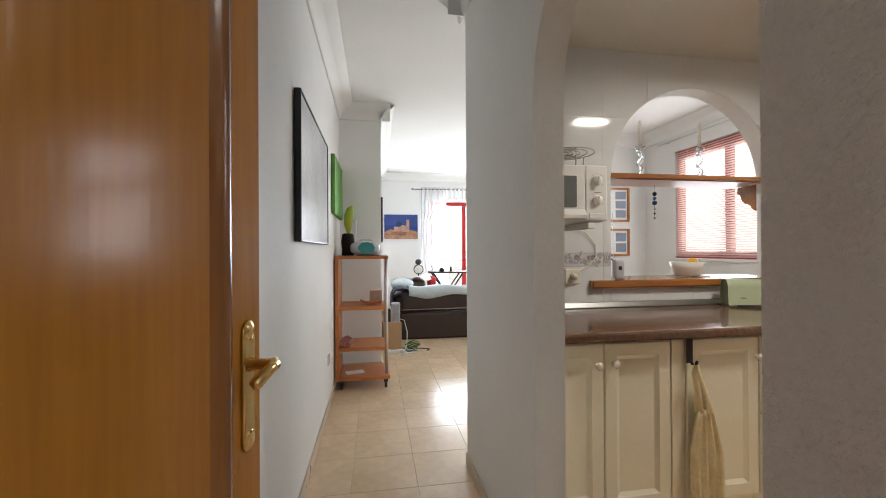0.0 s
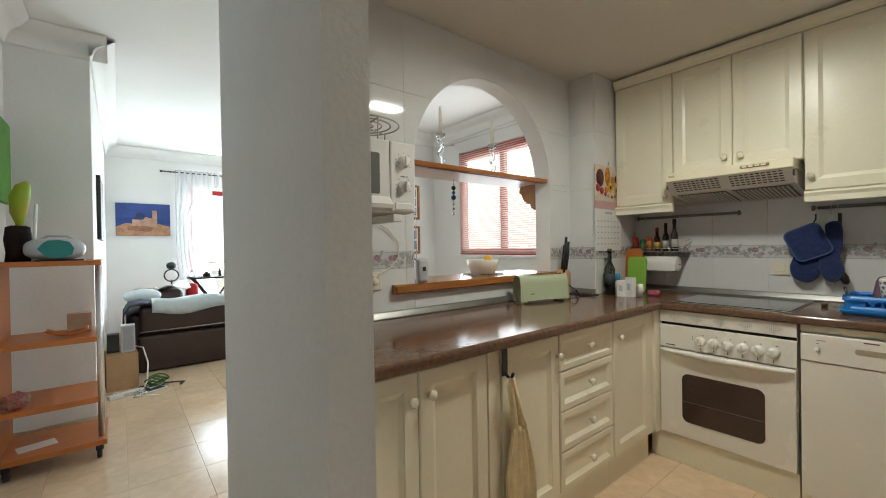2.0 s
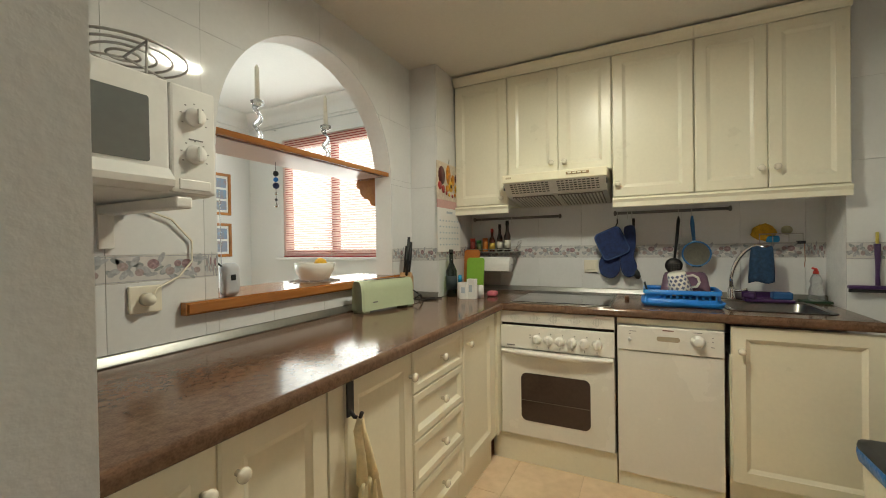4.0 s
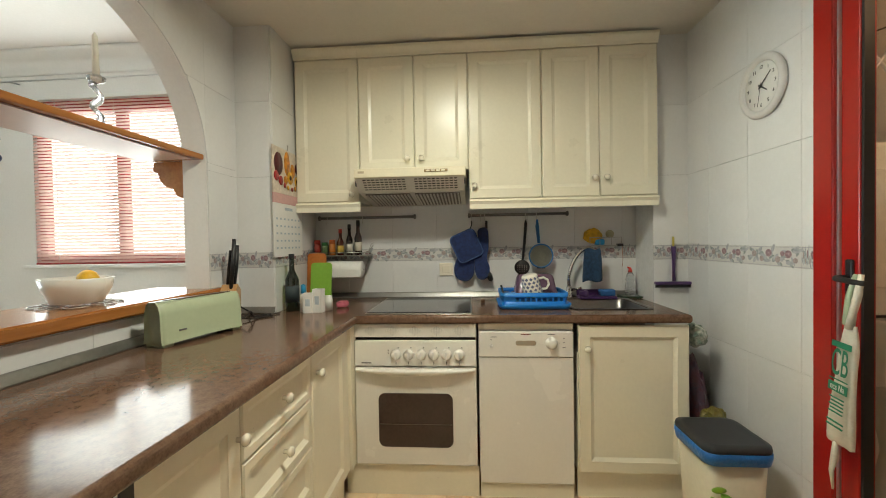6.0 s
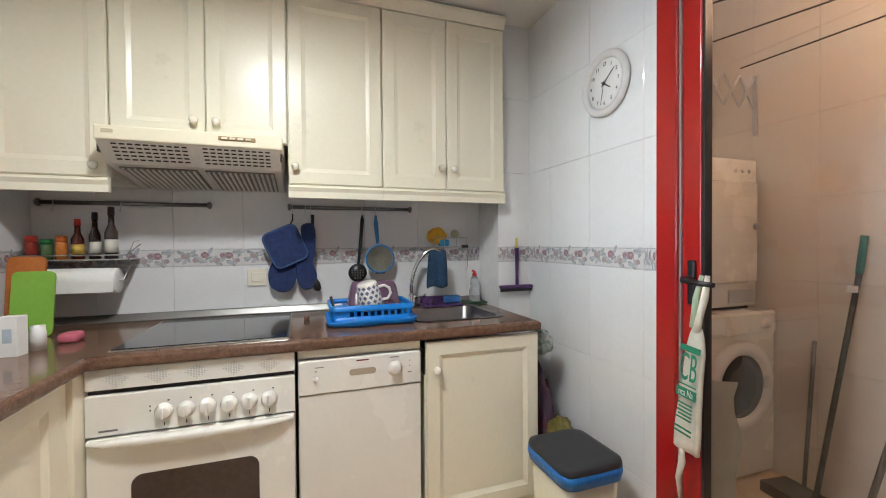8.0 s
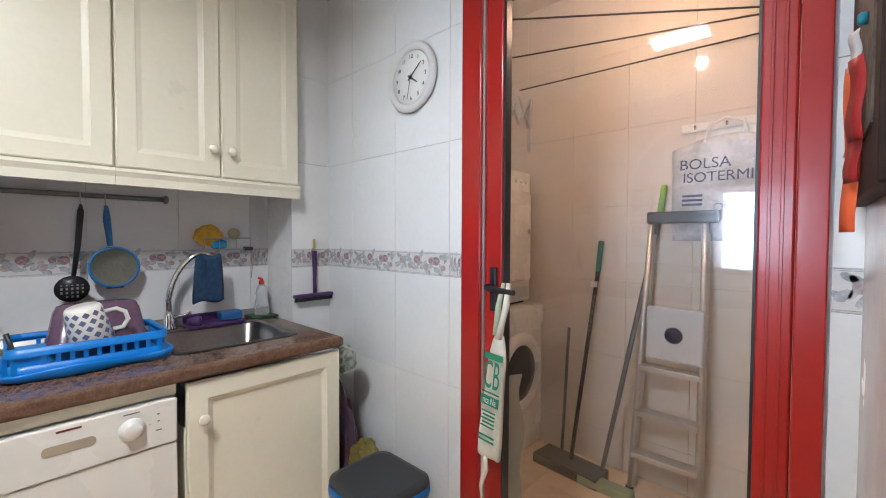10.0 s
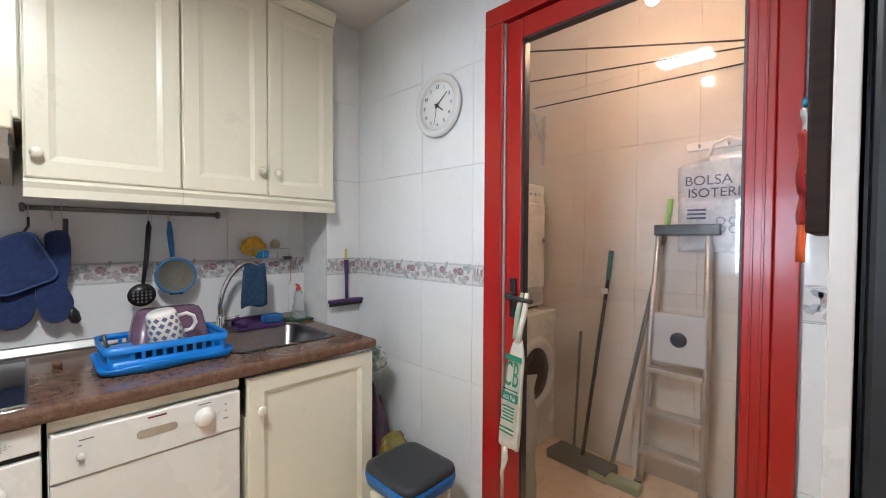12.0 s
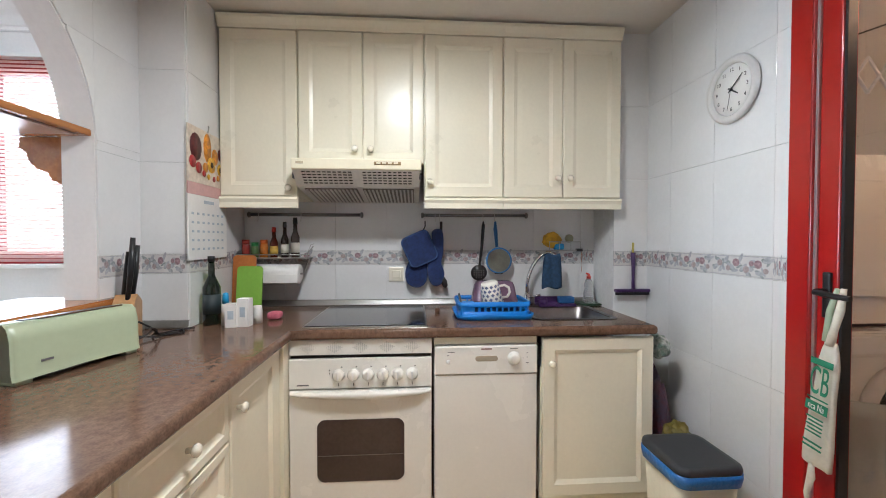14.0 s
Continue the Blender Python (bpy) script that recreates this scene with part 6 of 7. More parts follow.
# tall fridge and the board that hangs on its side
t = thing("refrigerator", (3.0, 0.0, FZ), "tall black-fronted refrigerator set in a white panelled niche", "refrigerator")
part("side_panel", B(3.30, 3.322, KS + 0.01, 0.335, FZ, 2.2, bevel=0.002), mat("off_white_laminate", (0.60, 0.555, 0.52), 0.25, vary=0.03), t, "glossy off-white side panel")
part("body", B(2.72, 3.295, KS + 0.012, 0.29, FZ, 2.1), M_DARK, t)
for z0, z1 in ((0.05, 0.80), (0.81, 2.08)):
    d = part("door", B(2.725, 3.292, 0.291, 0.325, z0, z1, bevel=0.006), M_DARK, t)
    part("handle", T([(2.77, 0.325, z0 + 0.25), (2.77, 0.36, z0 + 0.27), (2.77, 0.36, z0 + 0.52), (2.77, 0.325, z0 + 0.54)], 0.009, 8), M_STEEL, d)
t = thing("wall_plaque", (3.335, 0.03, 1.31), "dark wooden plaque with ribbons hung on the white panel", "plaque")
part("board", B(3.3225, 3.347, -0.25, 0.185, 1.288, 2.12, bevel=0.004), M_DARKWOOD, t)
part("picture", B(3.347, 3.3495, -0.20, 0.135, 1.36, 2.06), mat("murky_carved_relief", (0.055, 0.042, 0.030), 0.7, vary=0.8, scale=22, color2=(0.008, 0.006, 0.005), bump=0.8, bump_scale=34), t)
for (y, z, l, w, mt) in ((0.01, 1.465, 0.225, 0.034, "orange"), (0.07, 1.455, 0.10, 0.030, "crimson"), (0.04, 1.39, 0.085, 0.030, "crimson"), (0.02, 1.505, 0.05, 0.022, "grey"), (-0.03, 1.43, 0.08, 0.018, "grey")):
    col = {"orange": (0.75, 0.12, 0.03), "crimson": (0.30, 0.012, 0.015), "grey": (0.5, 0.5, 0.52)}[mt]
    bm = bmesh.new()
    sheet(bm, [[(3.358 + 0.002 * math.sin(k * 0.9 + y * 30) + q * w * 0.4, y - 0.012 * k / 9 - q * w * 0.85, z - l * k / 9) for q in (-0.5, 0.5)] for k in range(10)], 0.0012)
    part("ribbon", bm, bpy.data.materials.get(mt + "_ribbon") or mat(mt + "_ribbon", col, 0.4, vary=0.1), t)
part("bell", L((3.350, 0.07, 1.50), (1, 0, 0), [(0, 0.008), (0.006, 0.008), (0.009, 0.005), (0.009, 0)], 12), mat("teal_bead", (0.02, 0.18, 0.25), 0.3), t)

# ---- entrance hall ----
t = thing("entrance_door", (1.70, 0.05, FZ), "open varnished honey oak door with a brass lever handle", "door", kind="structure")
DM = Matrix.Translation((1.854, 0.80, 0)) @ Matrix(((0.98, 0.2, 0, 0), (-0.2, 0.98, 0, 0), (0, 0, 1, 0), (0, 0, 0, 1)))
part("leaf", placed(B(-0.04, 0.0, -0.80, 0.0, FZ + 0.006, 2.05, bevel=0.003), DM), M_DOORWOOD, t)


def moulding(y0, y1, z0, z1):
    prof = [(0.0, 0.0), (0.008, 0.003), (0.014, 0.012), (0.026, 0.015), (0.036, 0.009), (0.044, 0.006), (0.052, 0.0)]
    bm = bmesh.new()
    rows = [[(d, y0 + u, z0 + u), (d, y1 - u, z0 + u), (d, y1 - u, z1 - u), (d, y0 + u, z1 - u)] for u, d in prof]
    rows = [r + [r[0]] for r in rows]
    sheet(bm, rows)
    bmesh.ops.recalc_face_normals(bm, faces=bm.faces[:])
    return bm


part("panel_moulding", placed(moulding(-0.70, -0.098, 0.14, 1.93), DM), wood_mat("dark_honey_moulding", (0.26, 0.095, 0.016), (0.19, 0.065, 0.010), 2, 0.2, 0.35), t, "darker raised panel moulding")
pl = part("escutcheon", placed(B(0.0, 0.006, -0.066, -0.028, 0.868, 1.053, bevel=0.004), DM), M_BRASS, t, "long brass escutcheon plate")
for z, r in ((1.054, 0.019), (0.868, 0.019)):
    part("plate_end", placed(L((0.0, -0.047, z), (1, 0, 0), [(0, r), (0.005, r), (0.008, r * 0.6), (0.009, 0)], 18), DM), M_BRASS, pl)
for z in (1.043, 0.880):
    part("screw", placed(L((0.006, -0.047, z), (1, 0, 0), [(0, 0.004), (0.002, 0.003), (0.002, 0)], 10), DM), bpy.data.materials["brown_trim"], pl)
part("neck", placed(L((0.0, -0.047, 0.997), (1, 0, 0), [(0, 0.013), (0.016, 0.010), (0.040, 0.011), (0.050, 0.013), (0.054, 0)], 14), DM), M_BRASS, t)
part("lever", placed(T([(0.047, -0.044, 0.997), (0.049, -0.060, 0.995), (0.043, -0.071, 0.987), (0.034, -0.080, 0.976), (0.028, -0.086, 0.972)], [0.011, 0.009, 0.010, 0.011, 0.007], 12), DM), M_BRASS, t, "curved brass lever")
for z in (0.25, 1.8):
    part("hinge", placed(T([(0.004, -0.804, z), (0.004, -0.804, z + 0.09)], 0.008, 8), DM), M_BRASS, t)
t = thing("framed_picture", (HALL_L, 2.62, 1.235), "large pale abstract picture in a thin black frame, glass glare painted in", "picture")
PY0, PY1, PZ0, PZ1 = 1.955, 3.03, 1.236, 1.95
for a in ((PY0, PY0 + 0.012, PZ0, PZ1), (PY1 - 0.012, PY1, PZ0, PZ1), (PY0 + 0.012, PY1 - 0.012, PZ0, PZ0 + 0.012), (PY0 + 0.012, PY1 - 0.012, PZ1 - 0.012, PZ1)):
    part("frame", B(HALL_L + 0.004, HALL_L + 0.036, a[0], a[1], a[2], a[3], bevel=0.002), M_DARK, t)
# pale print; the glass's whitish glare is also put into its colour
part("print", B(HALL_L + 0.006, HALL_L + 0.030, PY0 + 0.012, PY1 - 0.012, PZ0 + 0.012, PZ1 - 0.012), mat("glare_pale_abstract", (0.76, 0.76, 0.78), 0.16, vary=0.05, scale=3, fine=30, color2=(0.66, 0.66, 0.72)), t)
t = thing("green_canvas", (HALL_L, 3.95, 1.51), "plain mottled green canvas on the hall wall", "picture")
part("canvas", B(HALL_L + 0.003, HALL_L + 0.035, 3.53, 4.30, 1.51, 2.02, bevel=0.004), mat("mottled_green_paint", (0.11, 0.30, 0.045), 0.6, vary=0.3, scale=6, color2=(0.075, 0.22, 0.035), bump=0.3, bump_scale=60), t)
t = thing("hall_socket", (HALL_L, 3.28, 0.335), "white wall socket low on the hall wall", "socket")
part("plate", B(HALL_L, HALL_L + 0.01, 3.24, 3.32, 0.295, 0.375, bevel=0.003), M_KNOB, t)

# shelf trolley; the furniture plan is laid out for a floor at zero and set down on the real one
SPACE[0] = Matrix.Translation((2.13, 0.3, 1.2)) @ Matrix.Scale(1.055, 4) @ Matrix.Translation((-2.13, -0.3, -1.2))
t = thing("shelf_trolley", (1.95, 3.72, 0.0), "cherry wood shelf trolley on castors with a grey steel post", "shelf trolley")
SY0, SY1, SX0, SX1 = 3.53, 3.93, 1.725, 2.165
part("side_panel", B(SX0, SX0 + 0.028, SY0, SY1, 0.105, 1.12, bevel=0.003), M_SHELFWOOD, t)
for z, x1 in ((1.12, SX1 + 0.01), (0.685, SX1 - 0.015), (0.335, SX1 - 0.015), (0.085, SX1 + 0.02)):
    part("shelf", B(SX0 + (0.0 if z > 1.1 or z < 0.1 else 0.029), x1, SY0, SY1, z - 0.002 if z < 1 else z + 0.0005, z + 0.028, bevel=0.003), M_SHELFWOOD, t)
for y in (3.60, 3.86):
    part("post", T([(2.158, y, 0.113), (2.158, y, 1.12)], 0.014, 14), M_ALU, t, "grey steel post")
for x in (1.775, 2.15):
    for y in (3.57, 3.89):
        c = part("castor", L((x - 0.012, y, 0.03), (1, 0, 0), [(0, 0.02), (0.002, 0.03), (0.022, 0.03), (0.024, 0.02)], 16), M_DARK, t)
        part("fork", B(x - 0.018, x + 0.018, y - 0.014, y + 0.014, 0.045, 0.084, bevel=0.006), M_DARK, c)
t = thing("parrot_figure", (1.80, 3.72, 1.148), "green and yellow parrot figure on a dark perch", "figurine")
bm = bmesh.new()
tube(bm, [(1.83, 3.70, 1.34), (1.825, 3.71, 1.42), (1.83, 3.71, 1.50), (1.845, 3.70, 1.56), (1.865, 3.69, 1.588)], [0.012, 0.036, 0.044, 0.034, 0.012], 14)
part("body", bm, mat("parrot_green", (0.17, 0.30, 0.015), 0.5, vary=0.45, scale=14, color2=(0.42, 0.30, 0.02)), t, smooth=True)
t = thing("dark_vase", (1.80, 3.72, 1.148), "dark brown carved perch under the parrot", "vase")
part("vase", L((1.82, 3.72, 1.1485), (0, 0, 1), [(0, 0.055), (0.05, 0.05), (0.12, 0.058), (0.19, 0.05), (0.20, 0.03), (0.20, 0)], 16), M_DARKWOOD, t)
t = thing("white_stick", (1.87, 3.70, 1.148), "white plastic stick standing beside the parrot", "stick")
part("stick", T([(1.88, 3.70, 1.149), (1.895, 3.70, 1.47)], 0.008, 8), M_WHITEP, t)
t = thing("cd_radio", (1.97, 3.66, 1.148), "rounded silver and teal portable CD radio", "radio")
bm = bmesh.new()
bmesh.ops.create_uvsphere(bm, u_segments=26, v_segments=16, radius=1)
for v in bm.verts:
    sx = abs(v.co.x) ** 0.75 * (1 if v.co.x > 0 else -1)
    sz = abs(v.co.z) ** 0.7 * (1 if v.co.z > 0 else -1)
    v.co = Vector((1.975 + sx * 0.13, 3.66 + v.co.y * 0.085, 1.215 + sz * 0.062))
part("body", bm, M_GREYP, t, smooth=True)
bm = bmesh.new()
prism(bm, [(1.91, 1.215), (1.93, 1.245), (1.95, 1.262), (2.0, 1.265), (2.04, 1.255), (2.06, 1.22), (2.05, 1.18), (2.0, 1.165), (1.95, 1.17), (1.93, 1.19)], 1, 3.570, 3.64)
part("front_panel", bm, mat("teal_plastic", (0.03, 0.25, 0.24), 0.3, vary=0.1), t)
part("handle", T([(1.90, 3.70, 1.26), (1.94, 3.70, 1.29), (2.02, 3.70, 1.29), (2.06, 3.70, 1.26)], 0.007, 8), M_GREYP, t)
part("stand", B(1.90, 2.10, 3.59, 3.73, 1.148, 1.156, bevel=0.003), M_DARK, t)
t = thing("jewel_bowl", (2.03, 3.66, 0.713), "shallow brown leaf-shaped bowl on the shelf", "bowl")
bm = bmesh.new()
sheet(bm, [[(2.02 + 0.09 * u, 3.64 + 0.05 * v, 0.716 + 0.025 * (u * u * 1.1 + v * v)) for u in (-1, -0.6, -0.2, 0.2, 0.6, 1)] for v in (-0.8, -0.4, 0, 0.4, 0.8)], 0.005)
part("bowl", bm, M_SHELFWOOD, t, smooth=True)
t = thing("photo_card", (2.07, 3.75, 0.713), "small brown printed box standing on the shelf", "box")
part("box", B(2.01, 2.12, 3.73, 3.80, 0.7135, 0.83, bevel=0.002), mat("brown_printed_card", (0.30, 0.16, 0.09), 0.5, vary=0.5, scale=18, color2=(0.45, 0.33, 0.24)), t)
t = thing("rose_ornament", (1.81, 3.58, 0.363), "dark red rose-like ornament on the shelf", "ornament")
bm = bmesh.new()
bmesh.ops.create_icosphere(bm, subdivisions=4, radius=1)
for v in bm.verts:
    k = 1 + 0.35 * noise.noise(v.co * 4)
    v.co = Vector((1.815 + v.co.x * 0.055 * k, 3.585 + v.co.y * 0.045 * k, 0.408 + v.co.z * 0.045 * k))
part("ball", bm, mat("maroon_cream_ceramic", (0.22, 0.02, 0.02), 0.35, vary=0.8, scale=25, color2=(0.35, 0.25, 0.2)), t)
t = thing("paper_sheet", (1.87, 3.68, 0.113), "loose white sheet of paper on the bottom shelf", "paper")
part("sheet", placed(B(-0.08, 0.08, -0.05, 0.05, 0, 0.002), pose(1.88, 3.68, 0.1125, 0, 0, 15)), M_PAPER, t)

# ---- living room ----
M_LEATHER = mat("dark_brown_leather", (0.030, 0.013, 0.008), 0.42, vary=0.25, scale=6, bump=0.15, bump_scale=120)
M_NAVY = mat("navy_throw", (0.012, 0.014, 0.04), 0.9, vary=0.3, scale=30)
M_THROW = mat("pale_blue_throw", (0.52, 0.58, 0.60), 0.9, vary=0.08, scale=20, bump=0.3, bump_scale=120)
t = thing("sofa", (3.3, 5.8, 0.0), "dark brown leather sofa with pale throw, seen from behind", "sofa")
part("base", B(2.38, 4.50, 5.37, 6.25, 0.002, 0.36, bevel=0.03, seg=3), M_LEATHER, t)
part("back", B(2.40, 4.48, 5.385, 5.66, 0.365, 0.655, bevel=0.06, seg=4), M_LEATHER, t)
part("piping", T([(2.40, 5.38, 0.40), (3.2, 5.376, 0.405), (4.48, 5.38, 0.40)], 0.006, 8), mat("tan_piping", (0.42, 0.36, 0.30), 0.6), t)
part("armrest", B(2.30, 2.47, 5.48, 6.2, 0.03, 0.58, bevel=0.06, seg=4), M_LEATHER, t)
t = thing("sofa_throw", (3.4, 5.55, 0.6), "pale blue throw spread over the sofa's back", "throw")
bm = bmesh.new()
prof = [(5.367, 0.575), (5.362, 0.635), (5.38, 0.69), (5.50, 0.71), (5.62, 0.70), (5.70, 0.61), (5.72, 0.5)]
sheet(bm, [[(2.50 + 0.08 * k, y + 0.006 * math.sin(k * 1.7), z + 0.012 * math.sin(k * 0.9 + y * 5) - (0.02 * math.sin(k * 0.5) if z < 0.6 else 0)) for y, z in prof] for k in range(25)], 0.01)
part("cloth", bm, M_THROW, t, smooth=True)
t = thing("navy_blanket", (2.40, 5.6, 0.5), "navy blanket over the sofa's corner", "blanket")
bm = bmesh.new()
sheet(bm, [[(x, y, z + 0.01 * math.sin(y * 20)) for x, z in ((2.27, 0.40), (2.275, 0.58), (2.32, 0.66), (2.42, 0.68), (2.50, 0.66))] for y in (5.37, 5.45, 5.6, 5.8, 5.95)], 0.012)
part("cloth", bm, M_NAVY, t, smooth=True)
t = thing("pillow", (2.42, 6.0, 0.6), "white and blue pillow on the sofa's arm", "pillow")
bm = bmesh.new()
bmesh.ops.create_uvsphere(bm, u_segments=18, v_segments=12, radius=1)
for v in bm.verts:
    v.co = Vector((2.45 + v.co.x * 0.17, 6.0 + v.co.y * 0.14, 0.70 + v.co.z * 0.08))
part("pillow", bm, M_THROW, t, smooth=True)
t = thing("cardboard_box", (2.26, 5.0, 0.0), "plain tan cardboard box on the floor", "box")
part("box", placed(B(-0.11, 0.11, -0.12, 0.12, 0, 0.31, bevel=0.003), pose(2.255, 5.05, 0, 0, 0, 4)), mat("tan_cardboard", (0.46, 0.29, 0.15), 0.8, vary=0.08, scale=12), t)
t = thing("loudspeaker", (2.30, 5.02, 0.31), "small grey loudspeaker standing on the cardboard box", "loudspeaker")
part("cabinet", B(2.255, 2.355, 4.97, 5.08, 0.311, 0.545, bevel=0.006), mat("light_grey_box", (0.42, 0.42, 0.43), 0.5), t)
part("grille", B(2.268, 2.342, 4.966, 4.9695, 0.33, 0.53), mat("grey_grille", (0.30, 0.30, 0.31), 0.6), t)
t = thing("black_speaker", (2.17, 5.10, 0.31), "dark speaker behind the grey one", "loudspeaker")
part("cabinet", B(2.16, 2.245, 5.02, 5.12, 0.311, 0.47, bevel=0.006), M_DARK, t)
t = thing("tablet", (2.46, 4.72, 0.0), "white-edged tablet lying on the floor", "tablet")
part("case", placed(B(-0.09, 0.09, -0.06, 0.06, 0.0, 0.012, bevel=0.003), pose(2.46, 4.74, 0.004, 0, 0, 25)), M_WHITEP, t)
part("screen", placed(B(-0.075, 0.075, -0.05, 0.05, 0.012, 0.0135), pose(2.46, 4.74, 0.004, 0, 0, 25)), M_DARK, t)
t = thing("power_strip", (2.30, 4.72, 0.0), "white power strip with tangled cables on the floor", "power strip")
part("strip", placed(B(-0.12, 0.12, -0.025, 0.025, 0, 0.035, bevel=0.006), pose(2.28, 4.72, 0, 0, 0, 20)), M_WHITEP, t)
rng = random.Random(11)
for q in range(5):
    p0 = Vector((2.24 + 0.03 * q, 4.72, 0.02))
    pts = [p0]
    for k in range(9):
        p0 = p0 + Vector((rng.uniform(-0.05, 0.08), rng.uniform(-0.07, 0.07), 0))
        pts.append(Vector((min(max(p0.x, 2.2), 2.6), min(max(p0.y, 4.5), 4.84), 0.012 + 0.02 * rng.random())))
    part("cable", T(pts, 0.005, 6), M_WHITEP if q < 4 else M_DARK, t)
part("cable", T([(2.36, 5.05, 0.34), (2.41, 5.0, 0.33), (2.44, 4.93, 0.2), (2.43, 4.86, 0.06), (2.40, 4.80, 0.02)], 0.006, 8), M_WHITEP, t)
t = thing("garden_wire", (2.50, 4.86, 0.0), "bundle of green garden wire on the floor", "wire")
for q in range(6):
    part("loop", T([(2.50 + (0.05 + 0.008 * q) * math.cos(2 * math.pi * k / 14), 4.87 + 0.05 * math.sin(2 * math.pi * k / 14), 0.012 + 0.012 * q + 0.02 * math.sin(4 * math.pi * k / 14 + q)) for k in range(14)], 0.006, 6, closed=True), mat("green_wire", (0.06, 0.15, 0.03), 0.5) if q == 0 else bpy.data.materials["green_wire"], t)
part("tail", T([(2.55, 4.87, 0.012), (2.65, 4.84, 0.01), (2.70, 4.80, 0.012), (2.66, 4.74, 0.01)], 0.006, 6), M_DARK, t)
SPACE[0] = Matrix()
t = thing("seaside_painting", (2.55, FAR, 1.42), "canvas painting of a blue-domed house by the sea", "painting")
part("canvas", B(2.23, 2.885, FAR - 0.035, FAR - 0.003, 1.42, 1.90, bevel=0.003), mat("painted_blue_sky", (0.03, 0.06, 0.23), 0.6, vary=0.25, scale=5), t)
for nm, col, pts in (("sea", (0.015, 0.045, 0.20), [(2.232, 1.60), (2.883, 1.60), (2.883, 1.685), (2.232, 1.685)]), ("beach", (0.42, 0.22, 0.12), [(2.232, 1.422), (2.883, 1.422), (2.883, 1.56), (2.70, 1.61), (2.5, 1.58), (2.35, 1.61), (2.232, 1.55)]),
                     ("house", (0.46, 0.27, 0.19), [(2.42, 1.56), (2.72, 1.56), (2.72, 1.80), (2.66, 1.80), (2.66, 1.68), (2.58, 1.70), (2.55, 1.66), (2.42, 1.66)]), ("dome", (0.02, 0.03, 0.10), [(2.45, 1.665), (2.58, 1.70), (2.56, 1.75), (2.51, 1.775), (2.465, 1.745)]),
                     ("foreground", (0.30, 0.13, 0.08), [(2.36, 1.50), (2.62, 1.48), (2.70, 1.55), (2.55, 1.57), (2.38, 1.56)])):
    bm = bmesh.new()
    d = {"sea": 0.0352, "beach": 0.0356, "house": 0.036, "dome": 0.0364, "foreground": 0.0368}[nm]
    prism(bm, pts, 1, FAR - d, FAR - d + 0.0012)
    part("painted_" + nm, bm, mat("paint_" + nm, col, 0.6, vary=0.35, scale=14), t)
t = thing("black_picture", (RET_X, 5.4, 1.3), "dark framed picture on the living room wall", "picture")
part("frame", B(RET_X + 0.002, RET_X + 0.03, 5.0, 5.7, 1.30, 1.85, bevel=0.003), M_DARK, t)

# balcony door, curtain
t = thing("balcony_door", (3.84, FAR, FZ), "red framed glazed balcony door", "door", kind="structure")
for nm, a in (("frame", (3.13, 3.20, FZ, 2.09)), ("frame", (4.48, 4.55, FZ, 2.09)), ("frame", (3.13, 4.55, 2.09, 2.16)), ("stile", (3.80, 3.88, FZ, 2.088))):
    part(nm, B(a[0], a[1], FAR + 0.02, FAR + 0.08, a[2], a[3], bevel=0.004), M_RED, t)
for x0, x1 in ((3.202, 3.798), (3.882, 4.478)):
    part("pane", B(x0, x1, FAR + 0.045, FAR + 0.049, FZ + 0.01, 2.088), M_GLASS, t).visible_shadow = False
t = thing("curtain", (3.2, FAR - 0.1, 0.05), "white sheer eyelet curtain gathered beside the balcony door", "curtain")
bm = bmesh.new()
rows = []
for j in range(15):
    z = 2.44 - 2.36 * j / 14
    w = 0.50 - 0.16 * math.sin(math.pi * min(1, j / 11)) if j > 3 else 0.50
    rows.append([(2.95 + w * k / 44 + (0.10 * max(0, j - 8) / 6), FAR - 0.10 + 0.03 * math.sin(k * 0.95), z) for k in range(45)])
sheet(bm, rows)
part("cloth", bm, M_SHEER, t)
bm = bmesh.new()
sheet(bm, [[(3.48 + 0.60 * k / 40, FAR - 0.10 + 0.025 * math.sin(k * 1.1), z) for k in range(41)] for z in (2.44, 2.28, 2.2)])
part("valance", bm, M_SHEER, t)
t = thing("curtain_rod", (3.7, FAR - 0.1, 2.47), "black metal curtain rod with eyelet rings", "curtain rod")
part("rod", T([(2.79, FAR - 0.10, 2.40), (4.6, FAR - 0.10, 2.40)], 0.010, 10), M_DARK, t)
part("finial", L((2.76, FAR - 0.10, 2.40), (1, 0, 0), [(0, 0.006), (0.01, 0.018), (0.03, 0.014), (0.035, 0.01)], 10), M_DARK, t)
for x in (2.9, 4.5):
    part("bracket", T([(x, FAR - 0.10, 2.40), (x, FAR, 2.40)], 0.007, 8), M_DARK, t)

